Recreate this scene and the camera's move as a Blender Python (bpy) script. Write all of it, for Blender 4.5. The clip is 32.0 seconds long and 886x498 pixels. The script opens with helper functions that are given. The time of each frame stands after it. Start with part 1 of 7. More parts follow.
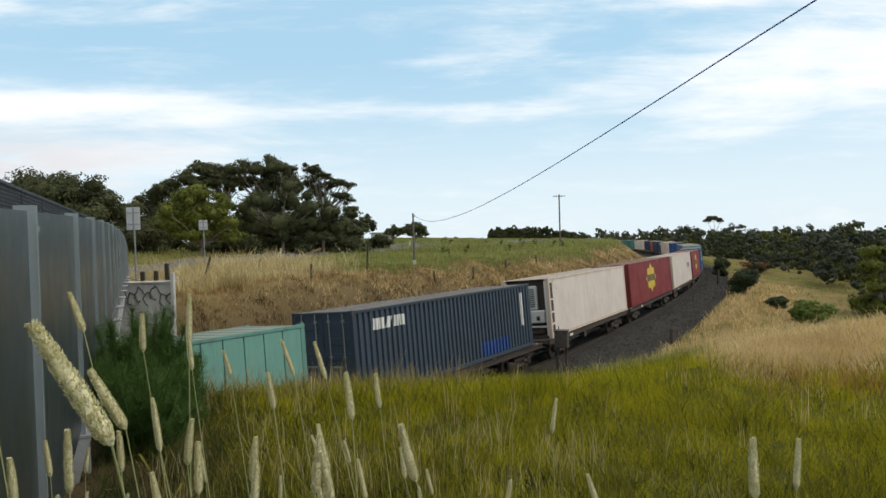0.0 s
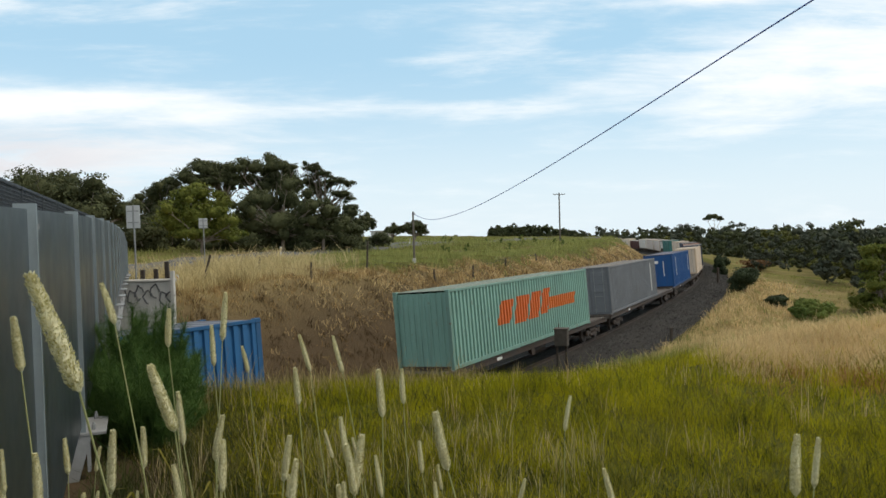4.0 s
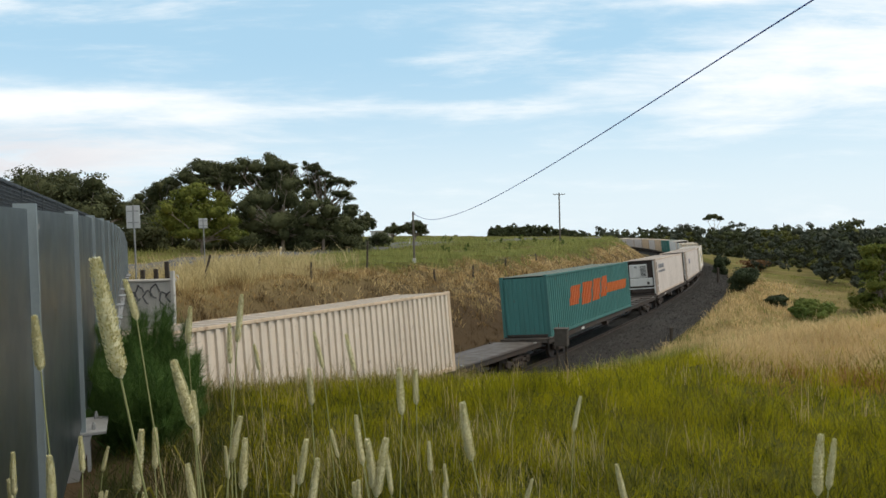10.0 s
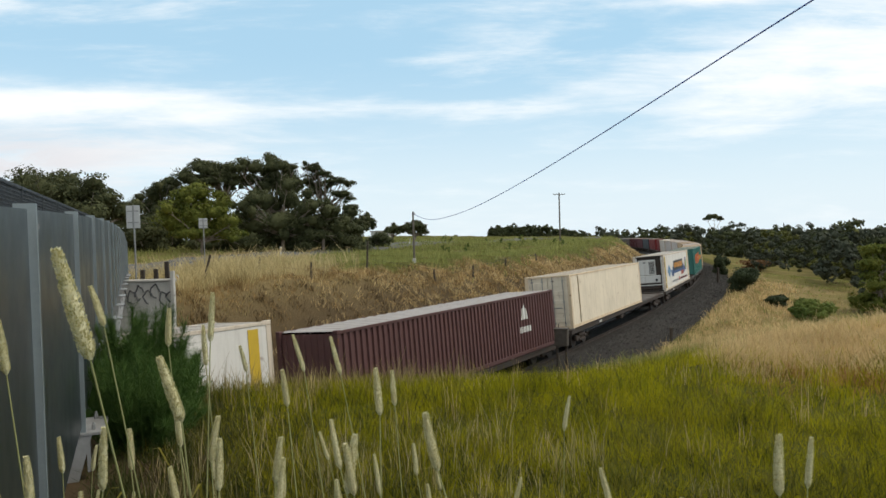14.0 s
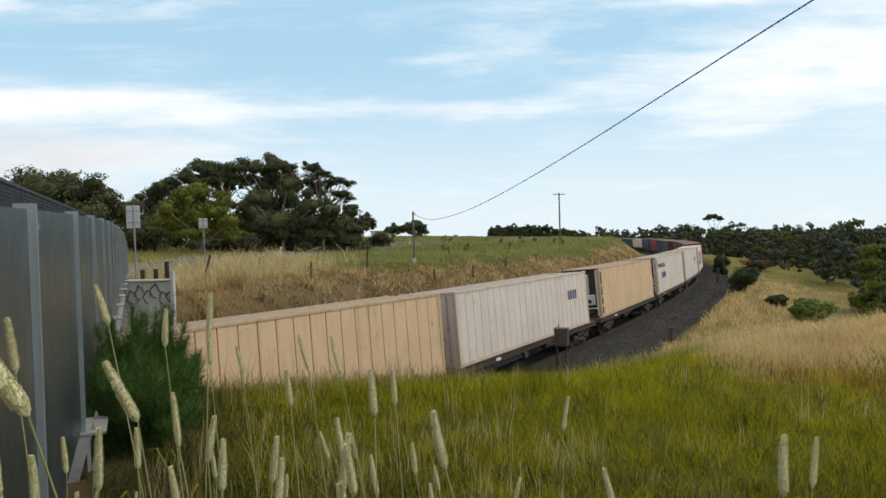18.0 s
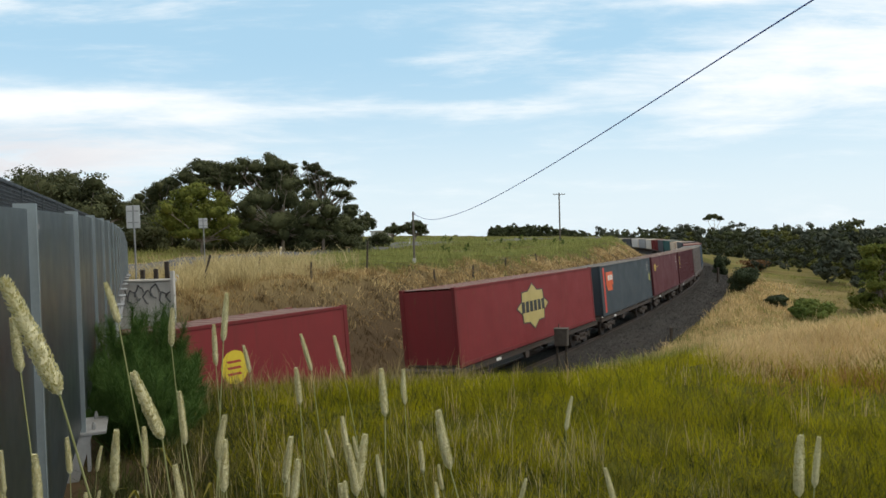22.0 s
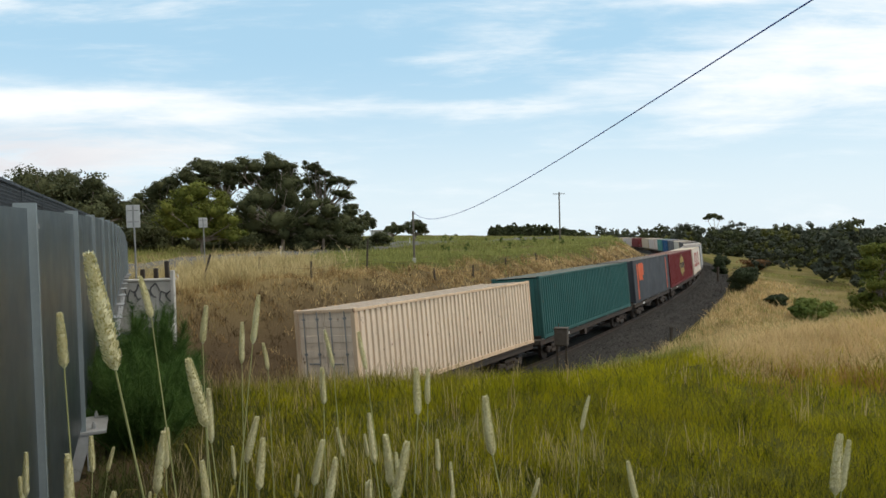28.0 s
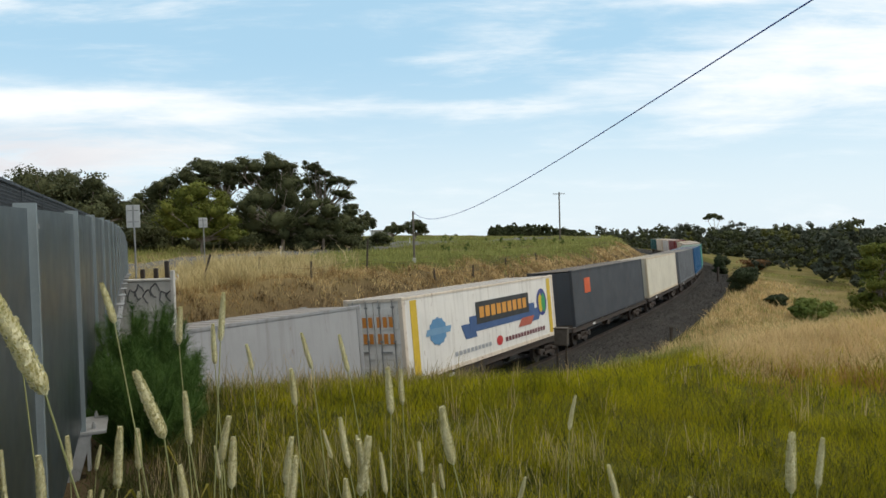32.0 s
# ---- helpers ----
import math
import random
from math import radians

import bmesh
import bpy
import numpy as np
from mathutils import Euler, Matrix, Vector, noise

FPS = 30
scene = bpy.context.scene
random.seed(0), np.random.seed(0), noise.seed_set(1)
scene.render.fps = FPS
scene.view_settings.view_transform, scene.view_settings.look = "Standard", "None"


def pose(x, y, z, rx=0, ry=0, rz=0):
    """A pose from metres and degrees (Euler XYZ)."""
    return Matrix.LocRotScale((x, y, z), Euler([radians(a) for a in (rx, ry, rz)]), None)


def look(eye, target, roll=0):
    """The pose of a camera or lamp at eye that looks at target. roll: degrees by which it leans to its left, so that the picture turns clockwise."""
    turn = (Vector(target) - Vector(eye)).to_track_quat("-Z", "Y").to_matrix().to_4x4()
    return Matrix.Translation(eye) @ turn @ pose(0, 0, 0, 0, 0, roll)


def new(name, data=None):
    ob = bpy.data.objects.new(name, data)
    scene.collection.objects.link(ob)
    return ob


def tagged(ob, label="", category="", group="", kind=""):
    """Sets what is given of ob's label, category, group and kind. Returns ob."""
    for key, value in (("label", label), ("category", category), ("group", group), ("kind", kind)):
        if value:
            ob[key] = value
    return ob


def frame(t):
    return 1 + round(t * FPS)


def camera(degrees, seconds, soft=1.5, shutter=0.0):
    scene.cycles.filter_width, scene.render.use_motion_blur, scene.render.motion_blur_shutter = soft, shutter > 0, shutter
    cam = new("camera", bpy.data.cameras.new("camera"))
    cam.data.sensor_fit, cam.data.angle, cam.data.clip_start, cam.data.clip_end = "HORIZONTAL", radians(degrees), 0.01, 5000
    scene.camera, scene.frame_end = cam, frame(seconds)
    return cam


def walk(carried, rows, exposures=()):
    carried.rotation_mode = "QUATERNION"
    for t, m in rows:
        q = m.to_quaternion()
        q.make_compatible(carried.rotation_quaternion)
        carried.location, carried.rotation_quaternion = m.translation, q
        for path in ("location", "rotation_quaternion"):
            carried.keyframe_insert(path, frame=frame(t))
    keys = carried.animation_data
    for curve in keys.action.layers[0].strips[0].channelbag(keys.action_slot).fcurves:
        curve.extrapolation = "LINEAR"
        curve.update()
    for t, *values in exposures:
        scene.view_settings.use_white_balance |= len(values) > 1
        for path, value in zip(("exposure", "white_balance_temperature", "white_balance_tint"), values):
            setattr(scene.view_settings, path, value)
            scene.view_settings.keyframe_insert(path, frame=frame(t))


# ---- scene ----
# ---- camera: handheld beside a road bridge, nearly still ----
cam = camera(64.28, 32.0, soft=1.55)
EYE = Vector((0.0, 0.0, 6.082))
TILT, ROLL = 0.02143, -1.597


def aim(dip):
    a = TILT - dip / 1248.0
    return look(EYE, EYE + Vector((0, math.cos(a), -math.sin(a))), ROLL)


walk(cam, [(0.0, aim(3.2)), (0.5, aim(1.6)), (1.0, aim(0.0)), (3.0, aim(0.0)), (6.3, aim(0.0)), (7.0, aim(1.6)), (7.5, aim(1.5)), (8.2, aim(0.3)), (9.0, aim(0.0)),
           (18.0, aim(0.0)), (25.5, aim(-0.4)), (27.5, aim(-1.0)), (32.0, aim(-1.0))],
     exposures=[(0.0, 0.0), (32.0, 0.0)])
# ---- sky and sun: high thin cloud, soft daylight ----
SUN_EL, SUN_AZ = radians(54), radians(97)   # azimuth from +Y towards +X
world = bpy.data.worlds.new("sky")
scene.world = world
world.use_nodes = True
wn, wl = world.node_tree.nodes, world.node_tree.links
wn.clear()


def wnode(kind, **kw):
    n = wn.new(kind)
    for k, v in kw.items():
        n.inputs[k].default_value = v
    return n


out = wn.new("ShaderNodeOutputWorld")
bg = wn.new("ShaderNodeBackground")
wl.new(bg.outputs[0], out.inputs[0])
sky = wn.new("ShaderNodeTexSky")
sky.sky_type, sky.sun_disc = "NISHITA", False
sky.sun_elevation, sky.sun_rotation = SUN_EL, SUN_AZ
sky.air_density, sky.dust_density, sky.ozone_density = 1.0, 1.5, 1.5
gen = wn.new("ShaderNodeTexCoord")
sep = wn.new("ShaderNodeSeparateXYZ")
wl.new(gen.outputs["Generated"], sep.inputs[0])


def wmath(op, a, b=None, clamp=False):
    n = wn.new("ShaderNodeMath")
    n.operation, n.use_clamp = op, clamp
    for i, v in enumerate((a, b)):
        if v is None:
            continue
        if isinstance(v, (int, float)):
            n.inputs[i].default_value = v
        else:
            wl.new(v, n.inputs[i])
    return n.outputs[0]


# thin cloud in drawn-out streaks: slopes across and up the sky
ahead = wmath("ADD", wmath("ABSOLUTE", sep.outputs[1]), 0.12)
across, up = wmath("DIVIDE", sep.outputs[0], ahead), wmath("DIVIDE", sep.outputs[2], ahead)


def cloud_noise(sx, sy, detail, seed, slope=0.0, rough=0.58):
    c = wn.new("ShaderNodeCombineXYZ")
    wl.new(wmath("MULTIPLY", across, sx), c.inputs[0])
    wl.new(wmath("MULTIPLY", wmath("ADD", up, wmath("MULTIPLY", across, slope)), sy), c.inputs[1])
    c.inputs[2].default_value = seed
    n = wnode("ShaderNodeTexNoise", Scale=1.0, Detail=detail, Roughness=rough, Distortion=0.35)
    wl.new(c.outputs[0], n.inputs["Vector"])
    return n.outputs["Fac"]


def heap(u, v, su, sv, amount):
    """More cloud about one part of the sky."""
    a = wmath("POWER", wmath("ABSOLUTE", wmath("DIVIDE", wmath("SUBTRACT", across, u), su)), 2.0)
    b = wmath("POWER", wmath("ABSOLUTE", wmath("DIVIDE", wmath("SUBTRACT", up, v), sv)), 2.0)
    return wmath("MULTIPLY", wmath("EXPONENT", wmath("MULTIPLY", wmath("ADD", a, b), -1.0)), amount)


def smooth(v, lo, hi, top=1.0):
    r = wn.new("ShaderNodeMapRange")
    r.interpolation_type = "SMOOTHSTEP"
    r.inputs["From Min"].default_value, r.inputs["From Max"].default_value = lo, hi
    r.inputs["To Max"].default_value = top
    wl.new(v, r.inputs["Value"])
    return r.outputs[0]


bulk = cloud_noise(2.6, 13.0, 7, 3.7, -0.02)
wisps = cloud_noise(5.0, 34.0, 6, 9.1, 0.03, 0.65)
bias = heap(-0.48, 0.172, 0.40, 0.024, 0.30)
for h in ((-0.62, 0.315, 0.20, 0.045, 0.20), (0.52, 0.20, 0.26, 0.075, 0.27), (0.30, 0.29, 0.30, 0.022, 0.16), (-0.05, 0.155, 0.25, 0.012, 0.13), (0.02, 0.21, 0.10, 0.03, 0.12), (-0.5, 0.11, 0.3, 0.05, 0.14)):
    bias = wmath("ADD", bias, heap(*h))
field = wmath("ADD", wmath("ADD", wmath("MULTIPLY", bulk, 0.65), wmath("MULTIPLY", wisps, 0.35)), bias)
cover = smooth(field, 0.50, 0.80)
low_haze = smooth(sep.outputs[2], 0.26, -0.02, 0.70)
# out of view, overhead and behind, thicker cloud is added for a warmer fill
behind = smooth(sep.outputs[1], 0.15, -0.45, 0.40)
overhead = smooth(sep.outputs[2], 0.42, 0.75, 0.85)
thick = wmath("MAXIMUM", behind, overhead, True)


def over(fac, a, rgb):
    n = wn.new("ShaderNodeMix")
    n.data_type = "RGBA"
    n.inputs["B"].default_value = (*rgb, 1)
    if isinstance(fac, float):
        n.inputs["Factor"].default_value = fac
    else:
        wl.new(fac, n.inputs["Factor"])
    wl.new(a, n.inputs["A"])
    return n.outputs["Result"]


# a greyish bank of cloud low over the road
dusky = wmath("MULTIPLY", heap(-0.56, 0.105, 0.22, 0.035, 0.95), smooth(wisps, 0.3, 0.6), True)
hazy = over(0.72, sky.outputs[0], (5.0, 7.9, 9.9))
wl.new(over(thick, over(dusky, over(cover, over(low_haze, hazy, (9.1, 9.7, 9.9)), (9.8, 10.1, 10.2)), (7.7, 7.55, 7.8)), (10.2, 10.0, 9.5)), bg.inputs[0])
bg.inputs[1].default_value = 0.105

sun = new("sun", bpy.data.lights.new("sun", "SUN"))
sun.data.energy, sun.data.angle, sun.data.color = 1.8, radians(18), (1.0, 0.885, 0.72)
to_sun = Vector((math.sin(SUN_AZ) * math.cos(SUN_EL), math.cos(SUN_AZ) * math.cos(SUN_EL), math.sin(SUN_EL)))
sun.matrix_world = look(to_sun * 50, (0, 0, 0))
# ---- materials ----
def material(name, rough=0.7, metal=0.0):
    m = bpy.data.materials.new(name)
    m.use_nodes = True
    b = m.node_tree.nodes["Principled BSDF"]
    b.inputs["Roughness"].default_value, b.inputs["Metallic"].default_value = rough, metal
    return m, m.node_tree, b


def add(tree, kind, links=(), **kw):
    n = tree.nodes.new(kind)
    for k, v in kw.items():
        n.inputs[k.replace("_", " ")].default_value = v
    for src, key in links:
        tree.links.new(src, n.inputs[key])
    return n


def blend(tree, fac, a, b, mode="MIX"):
    n = tree.nodes.new("ShaderNodeMix")
    n.data_type, n.blend_type = "RGBA", mode
    for key, v in (("Factor", fac), ("A", a), ("B", b)):
        if isinstance(v, (int, float)):
            n.inputs[key].default_value = v
        elif isinstance(v, tuple):
            n.inputs[key].default_value = (*v, 1)
        else:
            tree.links.new(v, n.inputs[key])
    return n.outputs["Result"]


def spread(tree, v, lo, hi, a=0.0, b=1.0):
    n = tree.nodes.new("ShaderNodeMapRange")
    for k, x in (("From Min", lo), ("From Max", hi), ("To Min", a), ("To Max", b)):
        n.inputs[k].default_value = x
    tree.links.new(v, n.inputs["Value"])
    return n.outputs[0]


def coords(tree, scale=(1, 1, 1), world_space=False):
    if world_space:
        v = tree.nodes.new("ShaderNodeNewGeometry").outputs["Position"]
    else:
        v = tree.nodes.new("ShaderNodeTexCoord").outputs["Object"]
    n = tree.nodes.new("ShaderNodeMapping")
    n.inputs["Scale"].default_value = scale
    tree.links.new(v, n.inputs[0])
    return n.outputs[0]


def noise_tex(tree, vec, scale, detail=4, rough=0.6):
    n = add(tree, "ShaderNodeTexNoise", [(vec, "Vector")], Scale=scale, Detail=detail, Roughness=rough)
    return n.outputs["Fac"]


def bump(tree, b, h, strength, dist=0.02):
    n = add(tree, "ShaderNodeBump", [(h, "Height")], Strength=strength, Distance=dist)
    tree.links.new(n.outputs[0], b.inputs["Normal"])


def worn(name, rgb, rgb2=None, rough=0.6, metal=0.0, scale=3.0, amount=0.5, grain=60.0, relief=0.15, streak=0.0, rust=(0.16, 0.07, 0.03), rusty=0.0, world_space=False, spec=0.5):
    """Plain surface: two scales of tone, optional vertical dirt streaks and rust spots, fine relief."""
    m, t, b = material(name, rough, metal)
    b.inputs["Specular IOR Level"].default_value = spec
    v = coords(t, (1, 1, 1), world_space)
    rgb2 = rgb2 or tuple(c * 0.72 for c in rgb)
    big = noise_tex(t, v, scale, 5)
    fine = noise_tex(t, v, grain, 3)
    col = blend(t, spread(t, big, 0.35, 0.7, 0, amount), rgb, rgb2)
    col = blend(t, spread(t, fine, 0.3, 0.7, 0.0, 0.22), col, tuple(c * 0.8 for c in rgb2))
    if streak:
        s = noise_tex(t, coords(t, (6, 6, 0.35), world_space), 1.0, 4)
        col = blend(t, spread(t, s, 0.5, 0.75, 0, streak), col, (rgb[0] * 0.45 + 0.03, rgb[1] * 0.42 + 0.022, rgb[2] * 0.4 + 0.015))
    if rusty:
        r = noise_tex(t, coords(t, (2.2, 2.2, 1.2), world_space), 2.0, 6, 0.7)
        col = blend(t, spread(t, r, 0.62, 0.70, 0, rusty), col, rust)
    t.links.new(col, b.inputs["Base Color"])
    t.links.new(spread(t, big, 0.3, 0.7, rough - 0.1, min(1, rough + 0.12)), b.inputs["Roughness"])
    bump(t, b, fine, relief, 0.01)
    return m


PAINT = {}


def paint(rgb, dirt=0.45, rusty=0.5, rough=0.62):
    key = (rgb, dirt, rusty)
    if key not in PAINT:
        PAINT[key] = worn("container_paint", rgb, tuple(c * 0.8 + 0.008 for c in rgb), rough, 0, 0.7, 0.7, 25, 0.05, dirt, rusty=rusty, spec=0.22)
    return PAINT[key]


steel_dark = worn("dark_dirty_steel", (0.045, 0.038, 0.033), (0.09, 0.06, 0.045), 0.75, 0.3, 2, 0.8, 40, 0.2)
steel_deck = worn("worn_deck_steel", (0.12, 0.10, 0.085), (0.065, 0.05, 0.04), 0.65, 0.3, 2, 0.8, 30, 0.2)
steel_bright = worn("worn_bright_steel", (0.45, 0.43, 0.4), None, 0.4, 0.9, 4, 0.5, 40, 0.1)
wagon_tan = worn("ochre_wagon_paint", (0.28, 0.19, 0.06), (0.12, 0.09, 0.06), 0.7, 0, 1.5, 0.9, 30, 0.1)
rail_steel = worn("rusty_rail", (0.065, 0.045, 0.034), (0.045, 0.033, 0.026), 0.6, 0.6, 4, 0.8)
galv = worn("galvanised_steel", (0.105, 0.125, 0.132), (0.06, 0.073, 0.078), 0.36, 0.85, 1.6, 0.9, 70, 0.05, 0.3)
galv_edge = worn("galvanised_flange", (0.28, 0.32, 0.335), (0.19, 0.215, 0.225), 0.42, 0.4, 3, 0.7, 70, 0.06)
galv_dull = worn("dull_zinc_plate", (0.30, 0.30, 0.295), (0.2, 0.2, 0.195), 0.6, 0.2, 3, 0.8, 50, 0.1, 0.3)
mesh_dark = worn("dark_mesh_wire", (0.05, 0.055, 0.06), None, 0.6, 0.5, 5, 0.4)
concrete = worn("old_concrete", (0.56, 0.54, 0.50), (0.40, 0.38, 0.34), 0.9, 0, 1.3, 0.9, 25, 0.4, 0.5, world_space=True)
concrete_dark = worn("stained_concrete", (0.10, 0.09, 0.08), (0.06, 0.055, 0.05), 0.9, 0, 1.3, 0.9, 25, 0.4, 0.5, world_space=True)
timber = worn("weathered_timber", (0.17, 0.145, 0.12), (0.085, 0.07, 0.055), 0.9, 0, 4, 0.9, 50, 0.5, 0.5)
timber_dark = worn("dark_creosoted_timber", (0.035, 0.027, 0.022), (0.07, 0.05, 0.035), 0.85, 0, 5, 0.8, 50, 0.4)
white_paint = worn("white_sheet_paint", (0.72, 0.72, 0.70), (0.6, 0.6, 0.57), 0.5, 0, 4, 0.5)
sign_back = worn("bare_aluminium_sign_back", (0.5, 0.5, 0.49), (0.4, 0.4, 0.39), 0.5, 0.35, 4, 0.6)
black = worn("black_rubber", (0.02, 0.02, 0.022), None, 0.6, 0, 4, 0.4)
asphalt = worn("grey_asphalt", (0.13, 0.13, 0.128), (0.09, 0.09, 0.088), 0.9, 0, 0.4, 0.8, 30, 0.3, world_space=True, spec=0.1)
bark = worn("eucalypt_bark", (0.30, 0.25, 0.20), (0.12, 0.09, 0.07), 0.9, 0, 2.5, 0.9, 14, 0.6, 0.4)
far_wall = worn("pale_shed_sheet", (0.6, 0.58, 0.54), None, 0.7, 0, 0.5, 0.5, world_space=True)
spray = worn("black_spray_paint", (0.05, 0.05, 0.055), (0.12, 0.12, 0.12), 0.6, 0, 6, 0.5)


def leafy(name, rgb, rgb2, rough=0.55, see=0.25, patch_scale=0.35, mid_scale=1.6):
    """Foliage: each leaf or blade its own tone."""
    m, t, b = material(name, rough)
    b.inputs["Specular IOR Level"].default_value = 0.07
    g = t.nodes.new("ShaderNodeNewGeometry")
    v = coords(t, (1, 1, 1), True)
    patch = noise_tex(t, v, patch_scale, 3)
    col = blend(t, g.outputs["Random Per Island"], rgb, rgb2)
    mid = noise_tex(t, v, mid_scale, 3)
    col = blend(t, spread(t, patch, 0.35, 0.7, 0, 0.45), col, tuple(c * 0.6 for c in rgb))
    col = blend(t, spread(t, mid, 0.45, 0.68, 0, 0.4), col, tuple(c * 1.25 for c in rgb2))
    t.links.new(col, b.inputs["Base Color"])
    back = add(t, "ShaderNodeBsdfTranslucent", [(col, "Color")])
    mix = add(t, "ShaderNodeMixShader", [(b.outputs[0], 1), (back.outputs[0], 2)], Fac=see)
    t.links.new(mix.outputs[0], t.nodes["Material Output"].inputs[0])
    return m


leaf_euc = leafy("eucalypt_leaves", (0.046, 0.056, 0.027), (0.102, 0.108, 0.05), 0.6, 0.2, 0.12, 0.5)
leaf_green = leafy("green_wattle_leaves", (0.05, 0.085, 0.02), (0.12, 0.15, 0.035), 0.6, 0.15, 0.15, 0.6)
leaf_wattle = leafy("yellow_green_wattle_leaves", (0.055, 0.074, 0.014), (0.19, 0.20, 0.042), 0.6, 0.15, 0.3, 0.9)
leaf_far = leafy("distant_scrub_leaves", (0.038, 0.047, 0.022), (0.074, 0.082, 0.036), 0.6, 0.1, 0.045, 0.16)
# grey-green tree tone, also distance haze put into the ridge wood's colour
leaf_grey_haze = leafy("grey_green_and_haze_leaves", (0.045, 0.053, 0.037), (0.075, 0.083, 0.056), 0.6, 0.1, 0.06, 0.25)
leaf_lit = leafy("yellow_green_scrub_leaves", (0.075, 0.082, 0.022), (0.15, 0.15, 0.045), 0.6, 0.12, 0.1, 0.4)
leaf_russet = leafy("russet_scrub_leaves", (0.14, 0.075, 0.035), (0.24, 0.14, 0.07), 0.7, 0.15)
leaf_bush = leafy("dark_shrub_leaves", (0.03, 0.042, 0.022), (0.055, 0.07, 0.034))
leaf_lime = leafy("yellow_green_shrub_leaves", (0.10, 0.14, 0.03), (0.16, 0.19, 0.05))
leaf_fennel = leafy("feathery_green_fronds", (0.04, 0.085, 0.02), (0.10, 0.165, 0.042))
blade_green = leafy("green_grass", (0.205, 0.218, 0.004), (0.51, 0.44, 0.018), 0.6, 0.45)
blade_olive = leafy("olive_grass", (0.075, 0.088, 0.009), (0.23, 0.195, 0.032), 0.6, 0.35)
blade_dry = leafy("dry_straw_grass", (0.52, 0.36, 0.165), (0.74, 0.57, 0.30), 0.7, 0.3)
blade_pale = leafy("pale_seeding_straw", (0.40, 0.32, 0.145), (0.66, 0.54, 0.29), 0.7, 0.3)
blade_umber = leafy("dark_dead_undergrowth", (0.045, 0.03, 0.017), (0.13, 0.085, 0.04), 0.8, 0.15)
# undergrowth green, darkened to hold the shade deep in the grass
blade_under_shade = leafy("shade_green_undergrowth", (0.022, 0.03, 0.01), (0.075, 0.085, 0.022), 0.7, 0.2)
blade_cut = leafy("faded_straw", (0.27, 0.20, 0.085), (0.50, 0.39, 0.19), 0.7, 0.3)
blade_brown = leafy("brown_dead_grass", (0.19, 0.12, 0.05), (0.43, 0.285, 0.125), 0.7, 0.25)
blade_russet = leafy("russet_grass", (0.26, 0.13, 0.045), (0.48, 0.28, 0.11), 0.7, 0.3)
blade_field = leafy("field_grass", (0.18, 0.20, 0.055), (0.36, 0.355, 0.12), 0.7, 0.3, 0.1, 0.4)
stalk_mat = leafy("pale_green_stalk", (0.30, 0.32, 0.13), (0.42, 0.42, 0.2), 0.6, 0.2)


def seed_material():
    m, t, b = material("canary_grass_seed_head", 0.8)
    v = coords(t)
    n = noise_tex(t, v, 160, 3)
    big = noise_tex(t, v, 18, 2)
    col = blend(t, spread(t, n, 0.35, 0.65), (0.46, 0.42, 0.16), (0.80, 0.74, 0.46))
    col = blend(t, spread(t, big, 0.4, 0.7, 0, 0.5), col, (0.50, 0.44, 0.16))
    g = t.nodes.new("ShaderNodeNewGeometry")
    col = blend(t, spread(t, g.outputs["Random Per Island"], 0.4, 1.0, 0.0, 0.8), col, (0.88, 0.85, 0.66))
    t.links.new(col, b.inputs["Base Color"])
    bump(t, b, n, 0.6, 0.003)
    back = add(t, "ShaderNodeBsdfTranslucent", [(col, "Color")])
    mix = add(t, "ShaderNodeMixShader", [(b.outputs[0], 1), (back.outputs[0], 2)], Fac=0.3)
    t.links.new(mix.outputs[0], t.nodes["Material Output"].inputs[0])
    return m


seed_mat = seed_material()


def ground_material():
    """Earth sheet: layers dry and green named per vertex, with grain and stones."""
    m, t, b = material("meadow_earth", 0.95)
    b.inputs["Specular IOR Level"].default_value = 0.05
    v = coords(t, (1, 1, 1), True)
    dry = t.nodes.new("ShaderNodeAttribute")
    dry.attribute_name = "dry"
    earth_shade = t.nodes.new("ShaderNodeAttribute")
    earth_shade.attribute_name = "earth_shade"
    n1, n2, n3 = noise_tex(t, v, 0.25, 5), noise_tex(t, v, 2.2, 5, 0.7), noise_tex(t, v, 14, 4, 0.7)
    green = blend(t, n2, (0.06, 0.066, 0.010), (0.13, 0.13, 0.022))
    straw = blend(t, n2, (0.19, 0.13, 0.055), (0.36, 0.28, 0.13))
    col = blend(t, spread(t, blend(t, 0.35, dry.outputs["Fac"], n1), 0.35, 0.6), green, straw)
    # dark soil colour: bare earth, and the painted shade under the bush
    col = blend(t, earth_shade.outputs["Fac"], col, blend(t, n2, (0.045, 0.032, 0.02), (0.11, 0.072, 0.043)))
    col = blend(t, spread(t, n3, 0.35, 0.75, 0, 0.5), col, (0.07, 0.06, 0.03))
    t.links.new(col, b.inputs["Base Color"])
    bump(t, b, n3, 0.9, 0.08)
    return m


def ballast_material():
    m, t, b = material("grey_track_ballast", 0.95)
    b.inputs["Specular IOR Level"].default_value = 0.05
    v = coords(t, (1, 1, 1), True)
    vo = add(t, "ShaderNodeTexVoronoi", [(v, "Vector")], Scale=14.0)
    n1 = noise_tex(t, v, 0.4, 4)
    col = blend(t, vo.outputs["Color"], (0.02, 0.019, 0.018), (0.06, 0.056, 0.052))
    col = blend(t, spread(t, n1, 0.35, 0.7, 0, 0.6), col, (0.06, 0.053, 0.046))
    t.links.new(col, b.inputs["Base Color"])
    bump(t, b, vo.outputs["Distance"], 1.0, 0.05)
    return m


